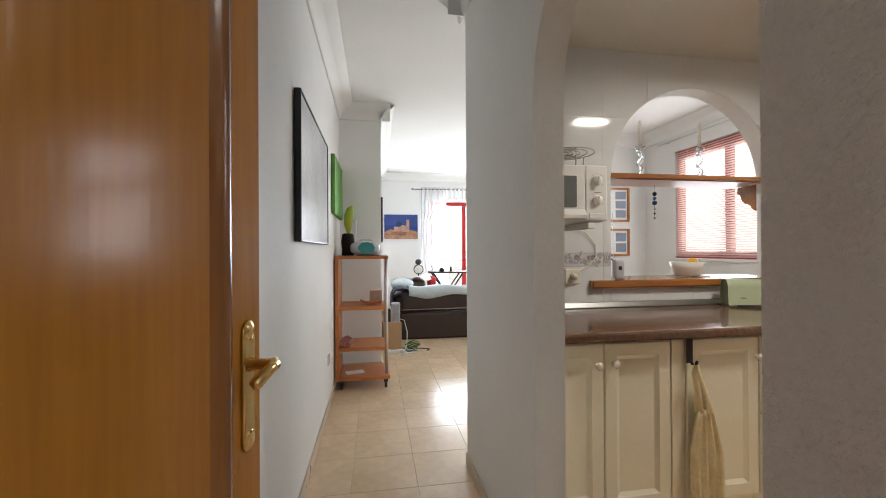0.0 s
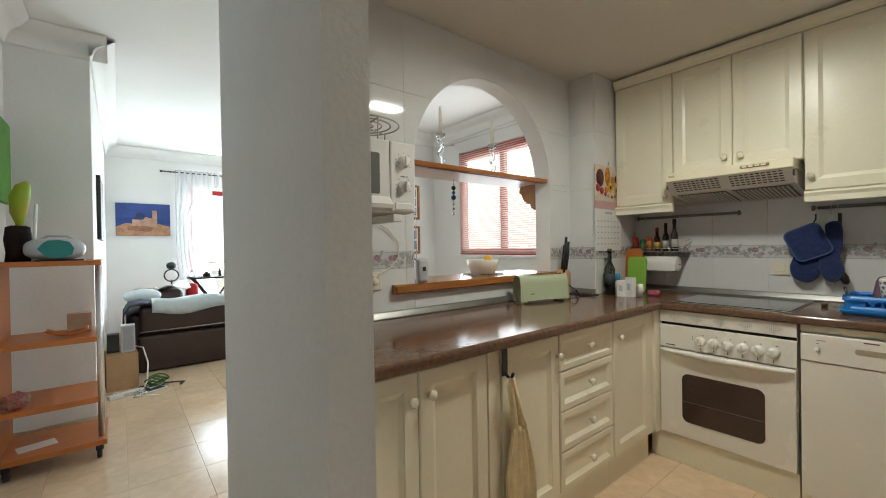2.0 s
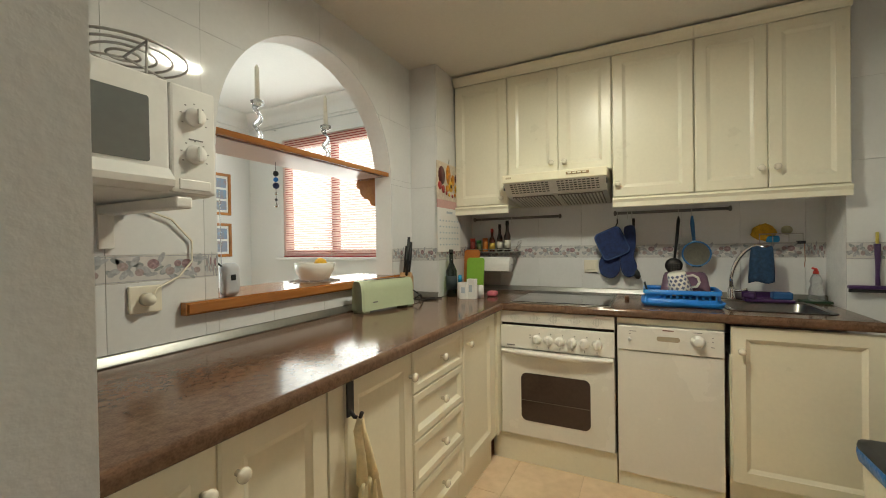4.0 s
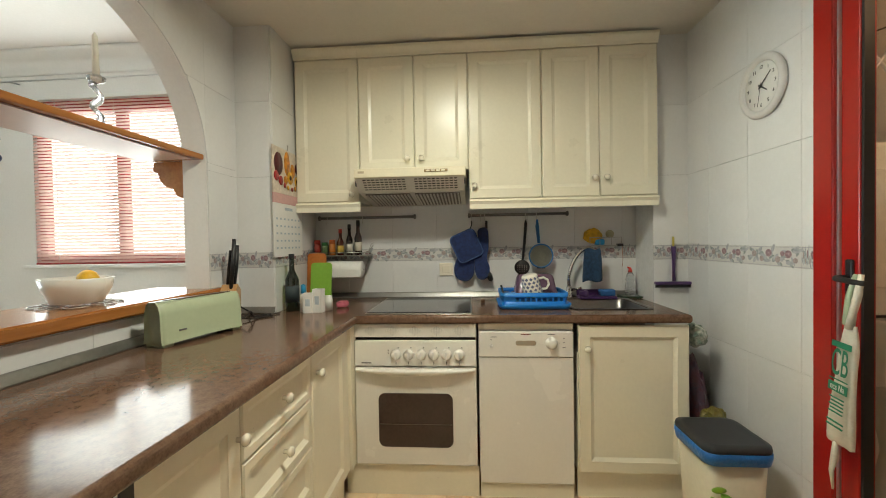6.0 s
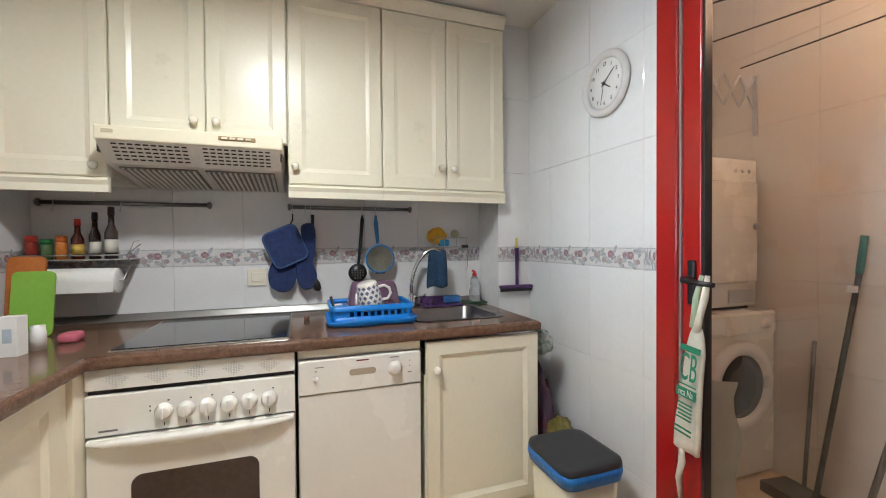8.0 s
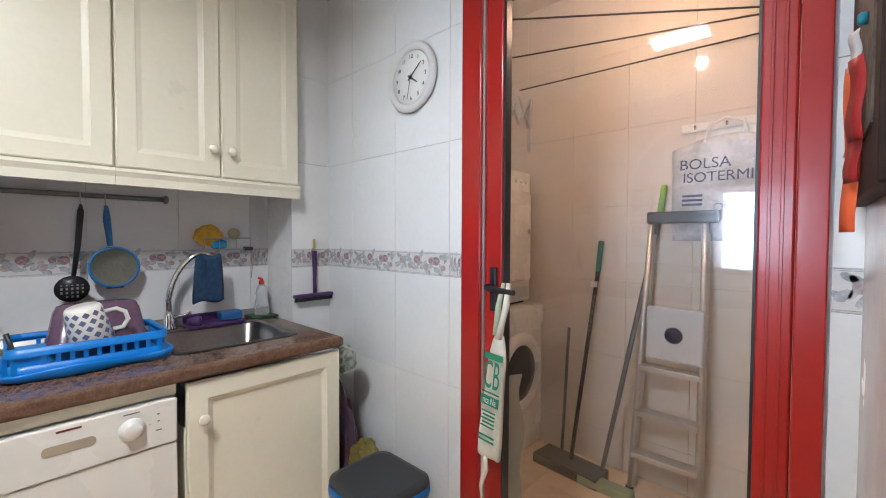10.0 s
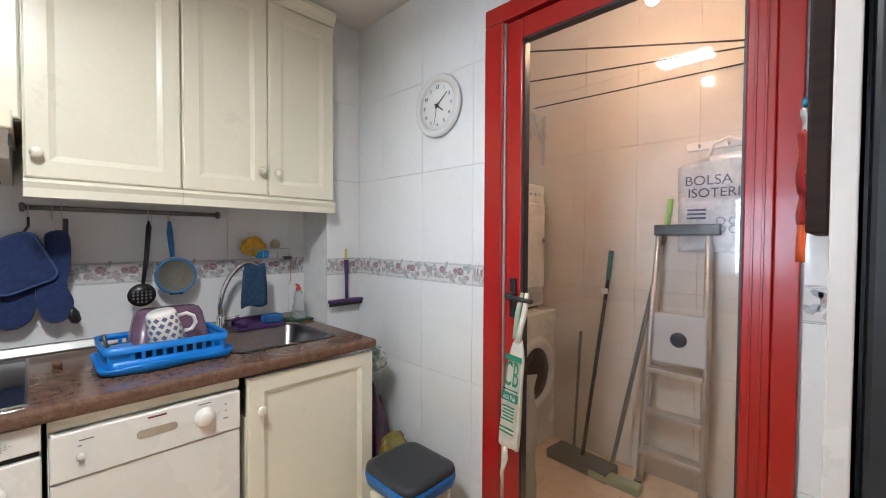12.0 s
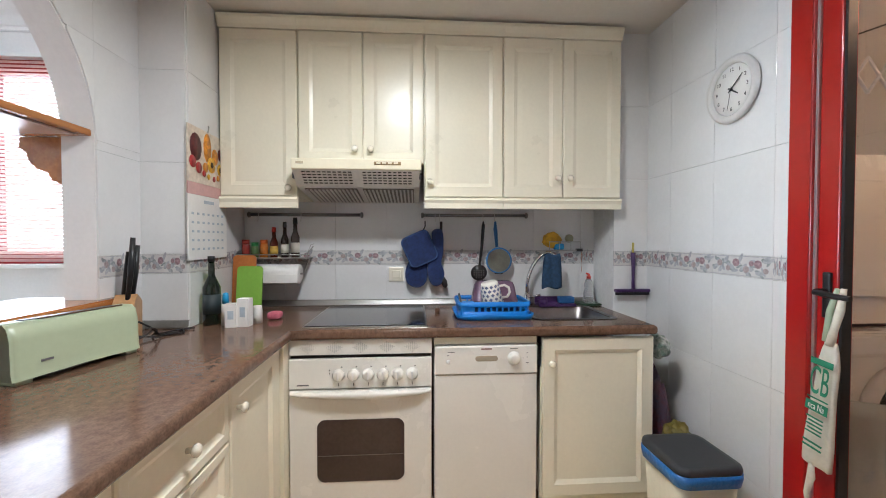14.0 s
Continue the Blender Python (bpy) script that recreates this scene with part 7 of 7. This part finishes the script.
# small furniture by the window
SPACE[0] = Matrix.Translation((2.13, 0.3, 1.2)) @ Matrix.Scale(1.055, 4) @ Matrix.Translation((-2.13, -0.3, -1.2))
t = thing("folding_table", (3.35, 7.3, 0.0), "wooden folding table with crossed legs by the window", "table")
part("top", B(3.02, 3.75, 7.10, 7.45, 0.78, 0.805, bevel=0.004), M_DARKWOOD, t)
for y in (7.13, 7.42):
    for a, b in ((3.08, 3.62), (3.62, 3.08)):
        part("leg", T([(a, y, 0.0), (b, y, 0.78)], 0.014, 8), M_DARKWOOD, t)
for x, h, r, m in ((3.07, 0.11, 0.03, M_TRANSP), (3.25, 0.07, 0.05, M_DARKWOOD), (3.42, 0.12, 0.022, M_BOTTLEG)):
    c = thing("table_bottle", (x, 7.25, 0.805), "small bottle standing on the folding table", "bottle", "bottles on the folding table")
    part("body", L((x, 7.25, 0.805), (0, 0, 1), [(0, r), (h * 0.6, r), (h * 0.8, r * 0.5), (h, r * 0.45), (h, 0)], 12), m, c)
t = thing("candle_stand", (2.80, 7.0, 0.0), "black iron candle stand with a round ring", "candle stand")
part("stem", T([(2.80, 7.0, 0.0), (2.80, 7.0, 0.80)], 0.01, 8), M_DARK, t)
part("ring", T([(2.80 + 0.08 * math.cos(2 * math.pi * k / 18), 7.0, 0.86 + 0.08 * math.sin(2 * math.pi * k / 18)) for k in range(18)], 0.009, 8, closed=True), M_DARK, t)
part("ball", L((2.80, 7.0, 0.94), (0, 0, 1), [(0, 0.01), (0.02, 0.05), (0.06, 0.06), (0.09, 0.04), (0.10, 0)], 14), M_DARK, t)
t = thing("armchair", (2.75, 6.8, 0.0), "armchair with a white cover and red cushion", "armchair")
part("seat", B(2.35, 2.90, 6.60, 7.2, 0.05, 0.70, bevel=0.08, seg=4), M_LEATHER, t)
bm = bmesh.new()
sheet(bm, [[(2.62 + 0.05 * k, 6.58 + 0.10 * j, 0.72 + 0.045 * math.sin(k * 0.8) * math.cos(j * 0.9) + 0.03 * k / 6) for k in range(8)] for j in range(5)], 0.012)
part("cover", bm, M_PAPER, t, "crumpled white cover", smooth=True)
part("cushion", B(2.96, 3.10, 6.9, 7.1, 0.35, 0.74, bevel=0.05, seg=3), mat("red_cushion", (0.42, 0.012, 0.02), 0.8), t)

# outside
SPACE[0] = Matrix()
t = thing("balcony_rail", (3.8, 9.4, 0.0), "pale balcony parapet outside the door", "balcony", kind="structure")
part("parapet", B(2.0, 6.0, 9.4, 9.5, -0.1, 0.80), M_PLASTER, t)
part("handrail", T([(2.0, 9.45, 0.95), (6.0, 9.45, 0.95)], 0.02, 8), M_WHITEP, t)
structure("balcony_floor", B(1.5, 6.2, FAR + 0.12, 9.5, -0.1, -0.01), M_SKIRT, "tiled balcony floor", "floor")
M_HAZE = glow_mat("bright_hazy_sky", (1.0, 1.0, 1.0), 2.6)
structure("backdrop", B(-6, 14, 16, 16.1, -4, 9), M_HAZE, "bright hazy sky beyond the balcony", "backdrop")
structure("backdrop_east", B(12, 12.1, -4, 15.9, -4, 9), glow_mat("bright_street_haze", (1.0, 1.0, 1.0), 2.8), "bright hazy sky beyond the window", "backdrop")

# ---- laundry room ----
t = thing("washing_machine", (4.87, -1.11, 0.0), "white front-loading washing machine with a round door", "washing machine")
WF = 4.58
part("body", B(WF, WF + 0.58, -1.395, -0.81, 0.015, 0.84, bevel=0.01), M_WHITE, t)
part("control_panel", B(WF - 0.008, WF + 0.02, -1.39, -0.815, 0.73, 0.832, bevel=0.006), M_WHITE, t)
part("drawer", B(WF - 0.011, WF - 0.006, -1.02, -0.83, 0.745, 0.82, bevel=0.003), M_WHITEP, t)
part("dial", L((WF - 0.008, -1.30, 0.78), (-1, 0, 0), [(0, 0.028), (0.02, 0.024), (0.02, 0)], 18), M_WHITEP, t)
d = part("door_ring", L((WF, -1.13, 0.48), (-1, 0, 0), [(0, 0.225), (0.02, 0.22), (0.03, 0.195), (0.028, 0.165), (0.015, 0.155)], 32), M_WHITEP, t, "round white door")
part("door_glass", L((WF, -1.13, 0.48), (-1, 0, 0), [(0.002, 0.158), (0.016, 0.154), (0.021, 0.10), (0.023, 0)], 28), mat("dark_door_glass", (0.025, 0.022, 0.020), 0.2, vary=0.2), d)
part("latch", B(WF - 0.045, WF - 0.025, -1.305, -1.275, 0.46, 0.52, bevel=0.006), M_WHITEP, d)
t = thing("tumble_dryer", (4.95, -1.08, 0.845), "white tumble dryer stacked on the washing machine", "tumble dryer")
part("body", B(4.655, 5.15, -1.37, -0.79, 0.855, 1.62, bevel=0.01), M_WHITE, t)
part("foot", B(4.68, 5.12, -1.34, -0.82, 0.84, 0.856), M_DARK, t)
part("door", B(4.635, 4.656, -1.35, -0.81, 0.98, 1.50, bevel=0.01), M_WHITE, t)
part("vent", B(4.648, 4.654, -1.34, -1.16, 0.875, 0.945, bevel=0.003), M_GREYP, t)
for k in range(3):
    part("button", L((4.655, -1.31 + 0.05 * k, 1.56), (-1, 0, 0), [(0, 0.012), (0.01, 0.01), (0.01, 0)], 12), M_WHITEP, t)
part("handle", L((4.635, -1.325, 1.27), (-1, 0, 0), [(0, 0.016), (0.012, 0.014), (0.012, 0)], 14), M_GREYP, t)

# step ladder
t = thing("step_ladder", (3.82, -1.29, 0.0), "folded aluminium step ladder leaning on the laundry wall", "step ladder")


def lad(u, h, off=0.0):
    """A point of the ladder's front: u across from -1 to 1, h along the height."""
    w = 0.142 - 0.034 * h / 1.33
    return (3.878 - 0.03 * h / 1.33 - u * w, -1.24 - 0.06 * h / 1.33 + off, h)


for u in (-1, 1):
    for a, b, off in ((0.012, 1.33, 0.0), (0.012, 1.25, -0.045)):
        p, q = lad(u, a, off), lad(u, b, off)
        part("rail", T([p, q], 0.014, 8), M_ALU, t)
    part("foot", L((lad(u, 0.0)[0], lad(u, 0.0)[1], 0.0), (0, 0, 1), [(0, 0.02), (0.03, 0.018), (0.03, 0)], 10), M_DARK, t)
for h in (0.20, 0.40, 0.62):
    a, b = lad(-1, h), lad(1, h)
    part("step", B(b[0], a[0], a[1] - 0.035, a[1] + 0.035, h - 0.012, h + 0.012, bevel=0.003), M_ALU, t)
part("top_bar", B(3.69, 3.975, -1.325, -1.275, 1.30, 1.355, bevel=0.008), M_DARK, t, "black plastic top bar")
pf = part("platform", placed(B(-0.115, 0.115, -0.012, 0.012, -0.12, 0.12, bevel=0.01), pose(3.835, -1.215, 0.80, 3, 0, 0)), mat("pale_grey_ribbed_plastic", (0.55, 0.56, 0.58), 0.45, vary=0.03), t, "pale ribbed platform")
part("platform_disc", placed(L((0, 0.012, 0.0), (0, 1, 0), [(0, 0.036), (0.0015, 0.036), (0.0015, 0)], 20), pose(3.835, -1.215, 0.80, 3, 0, 0)), mat("navy_label", (0.02, 0.025, 0.06), 0.5), pf)

t = thing("broom", (4.2, -1.27, 0.0), "broom with a dark pole and teal grip", "broom")
part("pole", T([(4.30, -1.20, 0.07), (4.235, -1.36, 1.05)], 0.011, 10), M_DARK, t)
part("grip", T([(4.235, -1.36, 1.05), (4.225, -1.375, 1.215)], 0.014, 10), mat("teal_grip", (0.02, 0.16, 0.14), 0.5), t)
part("tag", B(4.23, 4.265, -1.355, -1.335, 0.97, 1.0), M_PAPER, t)
bm = bmesh.new()
prism(bm, [(4.50, -1.16), (4.14, -1.13), (4.13, -1.27), (4.48, -1.31)], 2, 0.0, 0.05)
part("head", bm, M_DARK, t, "dark bristle head")
t = thing("mop", (4.05, -1.3, 0.0), "mop with grey pole and lime green grip", "mop")
part("pole", T([(4.125, -1.17, 0.10), (4.02, -1.32, 0.85), (3.945, -1.375, 1.32)], [0.011, 0.012, 0.012], 10), mat("grey_pole", (0.14, 0.14, 0.15), 0.4), t)
part("grip", T([(3.945, -1.375, 1.32), (3.925, -1.38, 1.49)], [0.015, 0.013], 10), M_GREEN, t)
part("head", B(3.98, 4.24, -1.20, -1.13, 0.0, 0.045, bevel=0.01), mat("pale_green_mop", (0.26, 0.29, 0.17), 0.8), t)
t = thing("short_stick", (4.40, -1.35, 0.0), "short grey broom handle leaning on the wall", "stick")
part("stick", T([(4.40, -1.30, 0.01), (4.405, -1.385, 0.72)], 0.009, 8), bpy.data.materials["grey_pole"], t)
t = thing("floor_cloth", (4.36, -0.62, 0.0), "pale cloth hanging low beside the washing machine", "cloth")
bm = bmesh.new()
sheet(bm, [[(4.43 - 0.03 * s + 0.01 * math.sin(k), -0.62 - 0.05 * s + 0.015 * math.sin(k * 1.3), 0.62 - 0.062 * k) for s in range(4)] for k in range(11)], 0.008)
part("cloth", bm, mat("grey_green_cloth", (0.42, 0.44, 0.40), 0.9), t, smooth=True)

# clothes airer with lines
t = thing("clothes_airer", (4.66, -1.1, 1.8), "extending wall clothes airer with taut dark lines", "clothes airer")
part("wall_bar", B(4.668, 4.692, -1.399, -1.385, 1.76, 2.075, bevel=0.003), M_GREYP, t)
ZIG = [(4.68, -1.38 + 0.113 * k) for k in range(6)]
for (x, y0), (_, y1) in zip(ZIG, ZIG[1:]):
    for z0, z1 in ((1.90, 2.06), (2.06, 1.90)):
        part("scissor_arm", T([(x, y0, z0), (x, y1, z1)], 0.007, 8), M_GREYP, t)
M_LINE = mat("dark_line", (0.05, 0.05, 0.045), 0.6)
for p, q in (((4.54, -0.41, 2.10), (3.22, -1.395, 2.10)), ((4.68, -0.815, 2.10), (3.03, -1.39, 2.10)), ((4.68, -1.28, 2.10), (3.48, -1.395, 2.10))):
    part("line", T([p, q], 0.004, 6), M_LINE, t)

# printed plastic bag on a hook rail
t = thing("hook_rail", (3.70, -1.39, 1.74), "white hook rail on the laundry wall", "hook rail")
part("rail", B(3.50, 3.86, -1.399, -1.388, 1.725, 1.765, bevel=0.003), M_WHITEP, t)
for x in (3.56, 3.68, 3.80):
    part("hook", T([(x, -1.388, 1.745), (x, -1.37, 1.735), (x, -1.362, 1.75)], 0.005, 8), M_CHROME, t)
t = thing("insulated_bag", (3.70, -1.37, 1.22), "clear plastic insulated bag with dark lettering on the hook rail", "bag")
M_FILM = mat("crinkled_clear_film", (0.66, 0.66, 0.68), 0.18, vary=0.2, scale=10, bump=0.8, bump_scale=18, alpha=0.75)
bm = bmesh.new()
rows = []
for k in range(15):
    v = k / 14
    rows.append([(3.88 - 0.022 * s - 0.03 * (1 - v) * (s / 18 - 0.2), -1.352 + 0.012 * noise.noise(Vector((s * 0.5, v * 7, 0))), 1.64 - 0.42 * v + 0.05 * math.sin(math.pi * s / 18) * (1 - v)) for s in range(19)])
sheet(bm, rows, 0.006)
part("film", bm, M_FILM, t)
M_NAVYP = mat("navy_print", (0.03, 0.035, 0.10), 0.5)
text_mesh("BOLSA", 0.066, Matrix.Translation((3.755, -1.335, 1.565)) @ UP_S, M_NAVYP, t)
text_mesh("ISOTERMICA", 0.062, Matrix.Translation((3.665, -1.335, 1.505)) @ UP_S, M_NAVYP, t)
for k in range(7):
    a = k * 1.05
    part("hexagon", T([(3.60 + 0.05 * (k % 3) + 0.018 * math.cos(q * math.pi / 3), -1.335, 1.33 + 0.04 * (k // 3) + 0.018 * math.sin(q * math.pi / 3)) for q in range(6)], 0.002, 5, closed=True), M_NAVYP, t)
for k in range(3):
    part("print_bar", B(3.76, 3.84, -1.337, -1.334, 1.42 - 0.02 * k, 1.43 - 0.02 * k), M_NAVYP, t)
part("handle", T([(3.76, -1.352, 1.66), (3.74, -1.36, 1.74), (3.68, -1.362, 1.765), (3.62, -1.36, 1.74), (3.60, -1.352, 1.66)], 0.008, 8), M_WHITEP, t)
t = thing("laundry_lamp", (3.877, -0.877, 2.6), "lit bare warm bulb hanging from the laundry ceiling", "lamp")
part("rose", L((3.877, -0.877, 2.6), (0, 0, -1), [(0, 0.05), (0.03, 0.045), (0.035, 0.012), (0.25, 0.012), (0.255, 0.02), (0.285, 0.02), (0.285, 0)], 16), M_WHITEP, t)
part("bulb", L((3.877, -0.877, 2.315), (0, 0, -1), [(0, 0.014), (0.012, 0.02), (0.03, 0.028), (0.045, 0.026), (0.056, 0.014), (0.06, 0)], 16), glow_mat("lit_bulb", (1.0, 0.78, 0.52), 14), t, "glowing bulb")

# ---- floor tiles and wall tiles ----


def tile_mesh(name, w, h, d, material, bevel=0.001):
    """A thin slab in the xy plane with softened upper edges."""
    bm = bmesh.new()
    lo = [bm.verts.new((sx * w / 2, sy * h / 2, 0)) for sx, sy in ((-1, -1), (1, -1), (1, 1), (-1, 1))]
    mid = [bm.verts.new((sx * w / 2, sy * h / 2, d - bevel * 0.6)) for sx, sy in ((-1, -1), (1, -1), (1, 1), (-1, 1))]
    top = [bm.verts.new((sx * (w / 2 - bevel), sy * (h / 2 - bevel), d)) for sx, sy in ((-1, -1), (1, -1), (1, 1), (-1, 1))]
    for a, b in ((lo, mid), (mid, top)):
        for k in range(4):
            bm.faces.new((a[k], a[(k + 1) % 4], b[(k + 1) % 4], b[k]))
    bm.faces.new(top)
    me = bpy.data.meshes.new(name)
    bm.to_mesh(me)
    bm.free()
    me.materials.append(material)
    return me


MESHES = {}


def lay(name, w, h, d, material, parent, m):
    key = (name, round(w, 4), round(h, 4), material.name)
    if key not in MESHES:
        MESHES[key] = tile_mesh(name, w, h, d, material)
    ob = new(name, MESHES[key])
    ob.parent = parent
    ob.matrix_basis = m
    return ob


floor = bpy.data.objects["floor"]
P, G = 0.353, 0.002
rest = bmesh.new()
for i in range(-9, 5):
    for j in range(-11, 21):
        x, y = 4.752 + (i + 0.5) * P, 1.442 + (j + 0.5) * P
        lift = 0.0 if 3.0 < x < 5.4 and y < -0.40 else FZ
        if not (1.6 < x < 5.95 and -1.6 < y < 8.1):
            continue
        if y < 4.6 and x < 5.5 and y > -1.5:
            lay("floor_tile", P - G, P - G, 0.004, M_FLOOR, floor, pose(x, y, lift - 0.004, 0, 0, 90 * ((i * 7 + j * 3) % 4)))
        else:
            box(rest, x - P / 2 + G / 2, x + P / 2 - G / 2, y - P / 2 + G / 2, y + P / 2 - G / 2, FZ - 0.004, FZ)
far = mesh_object("far_floor_tiles", rest, M_FLOOR)
far.parent = floor
tagged(far, "cream marbled floor tiles of the living room", kind="stuff")

ROWS_Z = [(-0.066, 0.30), (0.30, 0.695), (0.695, 1.09), (1.09, 1.175), (1.175, 1.575), (1.575, 1.975), (1.975, 2.375)]


def decor_mesh():
    """Raised glaze fruit and leaves of one border tile, in the xy plane."""
    rng = random.Random(4)
    mats = (M_LEAF, M_LEAF2, M_FRUIT, M_FRUIT2)
    bm = bmesh.new()

    def blob(cx, cy, a, b, turn, mi, n=9):
        c, s = math.cos(turn), math.sin(turn)
        vs = []
        for k in range(n):
            u, v = a * math.cos(2 * math.pi * k / n), b * math.sin(2 * math.pi * k / n)
            vs.append(bm.verts.new((cx + c * u - s * v, cy + s * u + c * v, 0.0008 + 0.00015 * mi)))
        f = bm.faces.new(vs)
        f.material_index = mi
    for k in range(38):
        cx = -0.142 + 0.284 * (k + 0.5) / 38
        cy = 0.014 * math.sin(k * 0.75) + rng.uniform(-0.022, 0.022)
        blob(cx, cy, rng.uniform(0.013, 0.022), rng.uniform(0.005, 0.010), rng.uniform(-1.2, 1.2), k % 2)
    for edge in (-0.038, 0.038):
        vs = [bm.verts.new((x, edge + d, 0.0007)) for x, d in ((-0.147, -0.0012), (0.147, -0.0012), (0.147, 0.0012), (-0.147, 0.0012))]
        bm.faces.new(vs).material_index = 1
    for cx, cy, r, mi in ((-0.105, 0.008, 0.015, 3), (-0.06, -0.012, 0.013, 3), (-0.02, 0.013, 0.018, 2), (0.03, -0.012, 0.015, 3), (0.085, 0.010, 0.018, 2), (0.12, -0.014, 0.012, 3), (0.055, 0.012, 0.012, 2)):
        blob(cx, cy, r, r * 0.9, 0, mi, 11)
    me = bpy.data.meshes.new("decor")
    bm.to_mesh(me)
    bm.free()
    for m in mats:
        me.materials.append(m)
    return me


DECOR = decor_mesh()


SET = random.Random(11)


def clad(parent, origin, along, u0, u1, first, skip=lambda u, z: False, zmax=2.375, zmin=-0.066, full=0.297, rows=ROWS_Z, glaze=None):
    """Tiles on a wall. u runs along the wall from origin; first is the place of one upright joint."""
    a = Vector(along)
    rot = Matrix((a, Vector((0, 0, 1)), a.cross(Vector((0, 0, 1))))).transposed().to_4x4()
    k0 = math.floor((u0 - first) / full) - 1
    for z0, z1 in rows:
        z0c, z1c = max(z0, zmin), min(z1, zmax)
        if z1c - z0c < 0.02:
            continue
        border = z1 - z0 < 0.1
        for k in range(k0, k0 + 40):
            a0, a1 = max(first + k * full, u0), min(first + (k + 1) * full, u1)
            if a1 - a0 < 0.012:
                continue
            uc, zc = (a0 + a1) / 2, (z0c + z1c) / 2
            if skip(uc, zc):
                continue
            p = Vector(origin) + a * uc + Vector((0, 0, zc))
            ob = lay("border_tile" if border else "wall_tile", a1 - a0 - 0.0011, z1c - z0c - 0.0011, 0.007, M_BORDER if border else glaze or M_TILE, parent, Matrix.Translation(p) @ rot @ (Matrix() if border else pose(0, 0, 0, SET.uniform(-0.11, 0.11), SET.uniform(-0.12, 0.12), 0)))
            if border:
                d = new("decor", DECOR)
                d.parent = ob
                d.matrix_basis = Matrix.Translation((0, 0, 0.0066)) @ Matrix.Diagonal(((a1 - a0) / full, 1, 1, 1))


O = bpy.data.objects
clad(O["wall_kitchen_south"], (0, KS, 0), (-1, 0, 0), -5.155, -4.29, -4.65)
clad(O["wall_kitchen_south"], (0, KS, 0), (-1, 0, 0), -3.365, -2.71, -3.37)
clad(O["wall_kitchen_south"], (0, KS, 0), (-1, 0, 0), -4.29, -3.365, -4.65, zmin=2.14)
clad(O["wall_kitchen_east"], (KE, 0, 0), (0, -1, 0), -2.0, 0.10, -1.472, zmin=0.85, zmax=1.56)
clad(O["column_southeast"], (5.155, 0, 0), (0, -1, 0), 0.10, 0.30, 0.30)
clad(O["column_northeast"], (4.825, 0, 0), (0, -1, 0), -2.2, -2.0, -2.0, zmin=0.85)
clad(O["column_northeast"], (0, 2.0, 0), (1, 0, 0), 4.825, 5.395, 4.825, zmin=0.85)


def arch_tiles(parent, c, r, spring, u0, u1, first, z_rows, gap=0.0011, full=0.297):
    """Tiles round an arched opening, cut to its curve."""
    for z0, z1 in z_rows:
        for k in range(-8, 8):
            a0, a1 = max(first + k * full, u0) + gap / 2, min(first + (k + 1) * full, u1) - gap / 2
            if a1 - a0 < 0.02:
                continue
            low, high = [], []
            for q in range(25):
                u = a0 + (a1 - a0) * q / 24
                b = z0 + gap / 2
                if abs(u - c) < r:
                    b = max(b, spring + math.sqrt(r * r - (u - c) ** 2) + 0.004)
                if b < z1 - 0.01:
                    low.append((u, b))
            if len(low) < 3:
                continue
            pts = low + [(low[-1][0], z1 - gap / 2), (low[0][0], z1 - gap / 2)]
            bm = bmesh.new()
            prism(bm, pts, 1, KN - 0.007, KN)
            mid = Matrix.Translation(((low[0][0] + low[-1][0]) / 2, KN, (z0 + z1) / 2))
            bm.transform(mid @ pose(0, 0, 0, SET.uniform(-0.12, 0.12), 0, SET.uniform(-0.14, 0.14)) @ mid.inverted())
            ob = mesh_object("wall_tile", bm, M_TILE)
            ob.parent = parent


NW = O["wall_kitchen_north"]
clad(NW, (0, KN, 0), (1, 0, 0), 2.705, 3.437, 3.09, zmin=0.85, zmax=1.575)
clad(NW, (0, KN, 0), (1, 0, 0), 4.583, 4.82, 4.575, zmin=0.85, zmax=1.575)
clad(NW, (0, KN, 0), (1, 0, 0), 3.437, 4.583, 3.684, zmin=0.85, zmax=0.955)
arch_tiles(NW, 4.01, 0.57, 1.61, 2.705, 3.438, 3.09, ((1.575, 1.61),))
arch_tiles(NW, 4.01, 0.57, 1.61, 4.582, 4.82, 4.575, ((1.575, 1.61),))
arch_tiles(NW, 4.01, 0.57, 1.61, 2.705, 4.82, 3.09, ((1.61, 1.975), (1.975, 2.375)))
L_ROWS = [(0.0, 0.2), (0.2, 0.6), (0.6, 1.0), (1.0, 1.4), (1.4, 1.8), (1.8, 2.2), (2.2, 2.6)]
clad(O["wall_laundry_south"], (0, -1.407, 0), (-1, 0, 0), -5.4, -3.0, -4.40, zmax=2.6, rows=L_ROWS, glaze=M_LTILE)
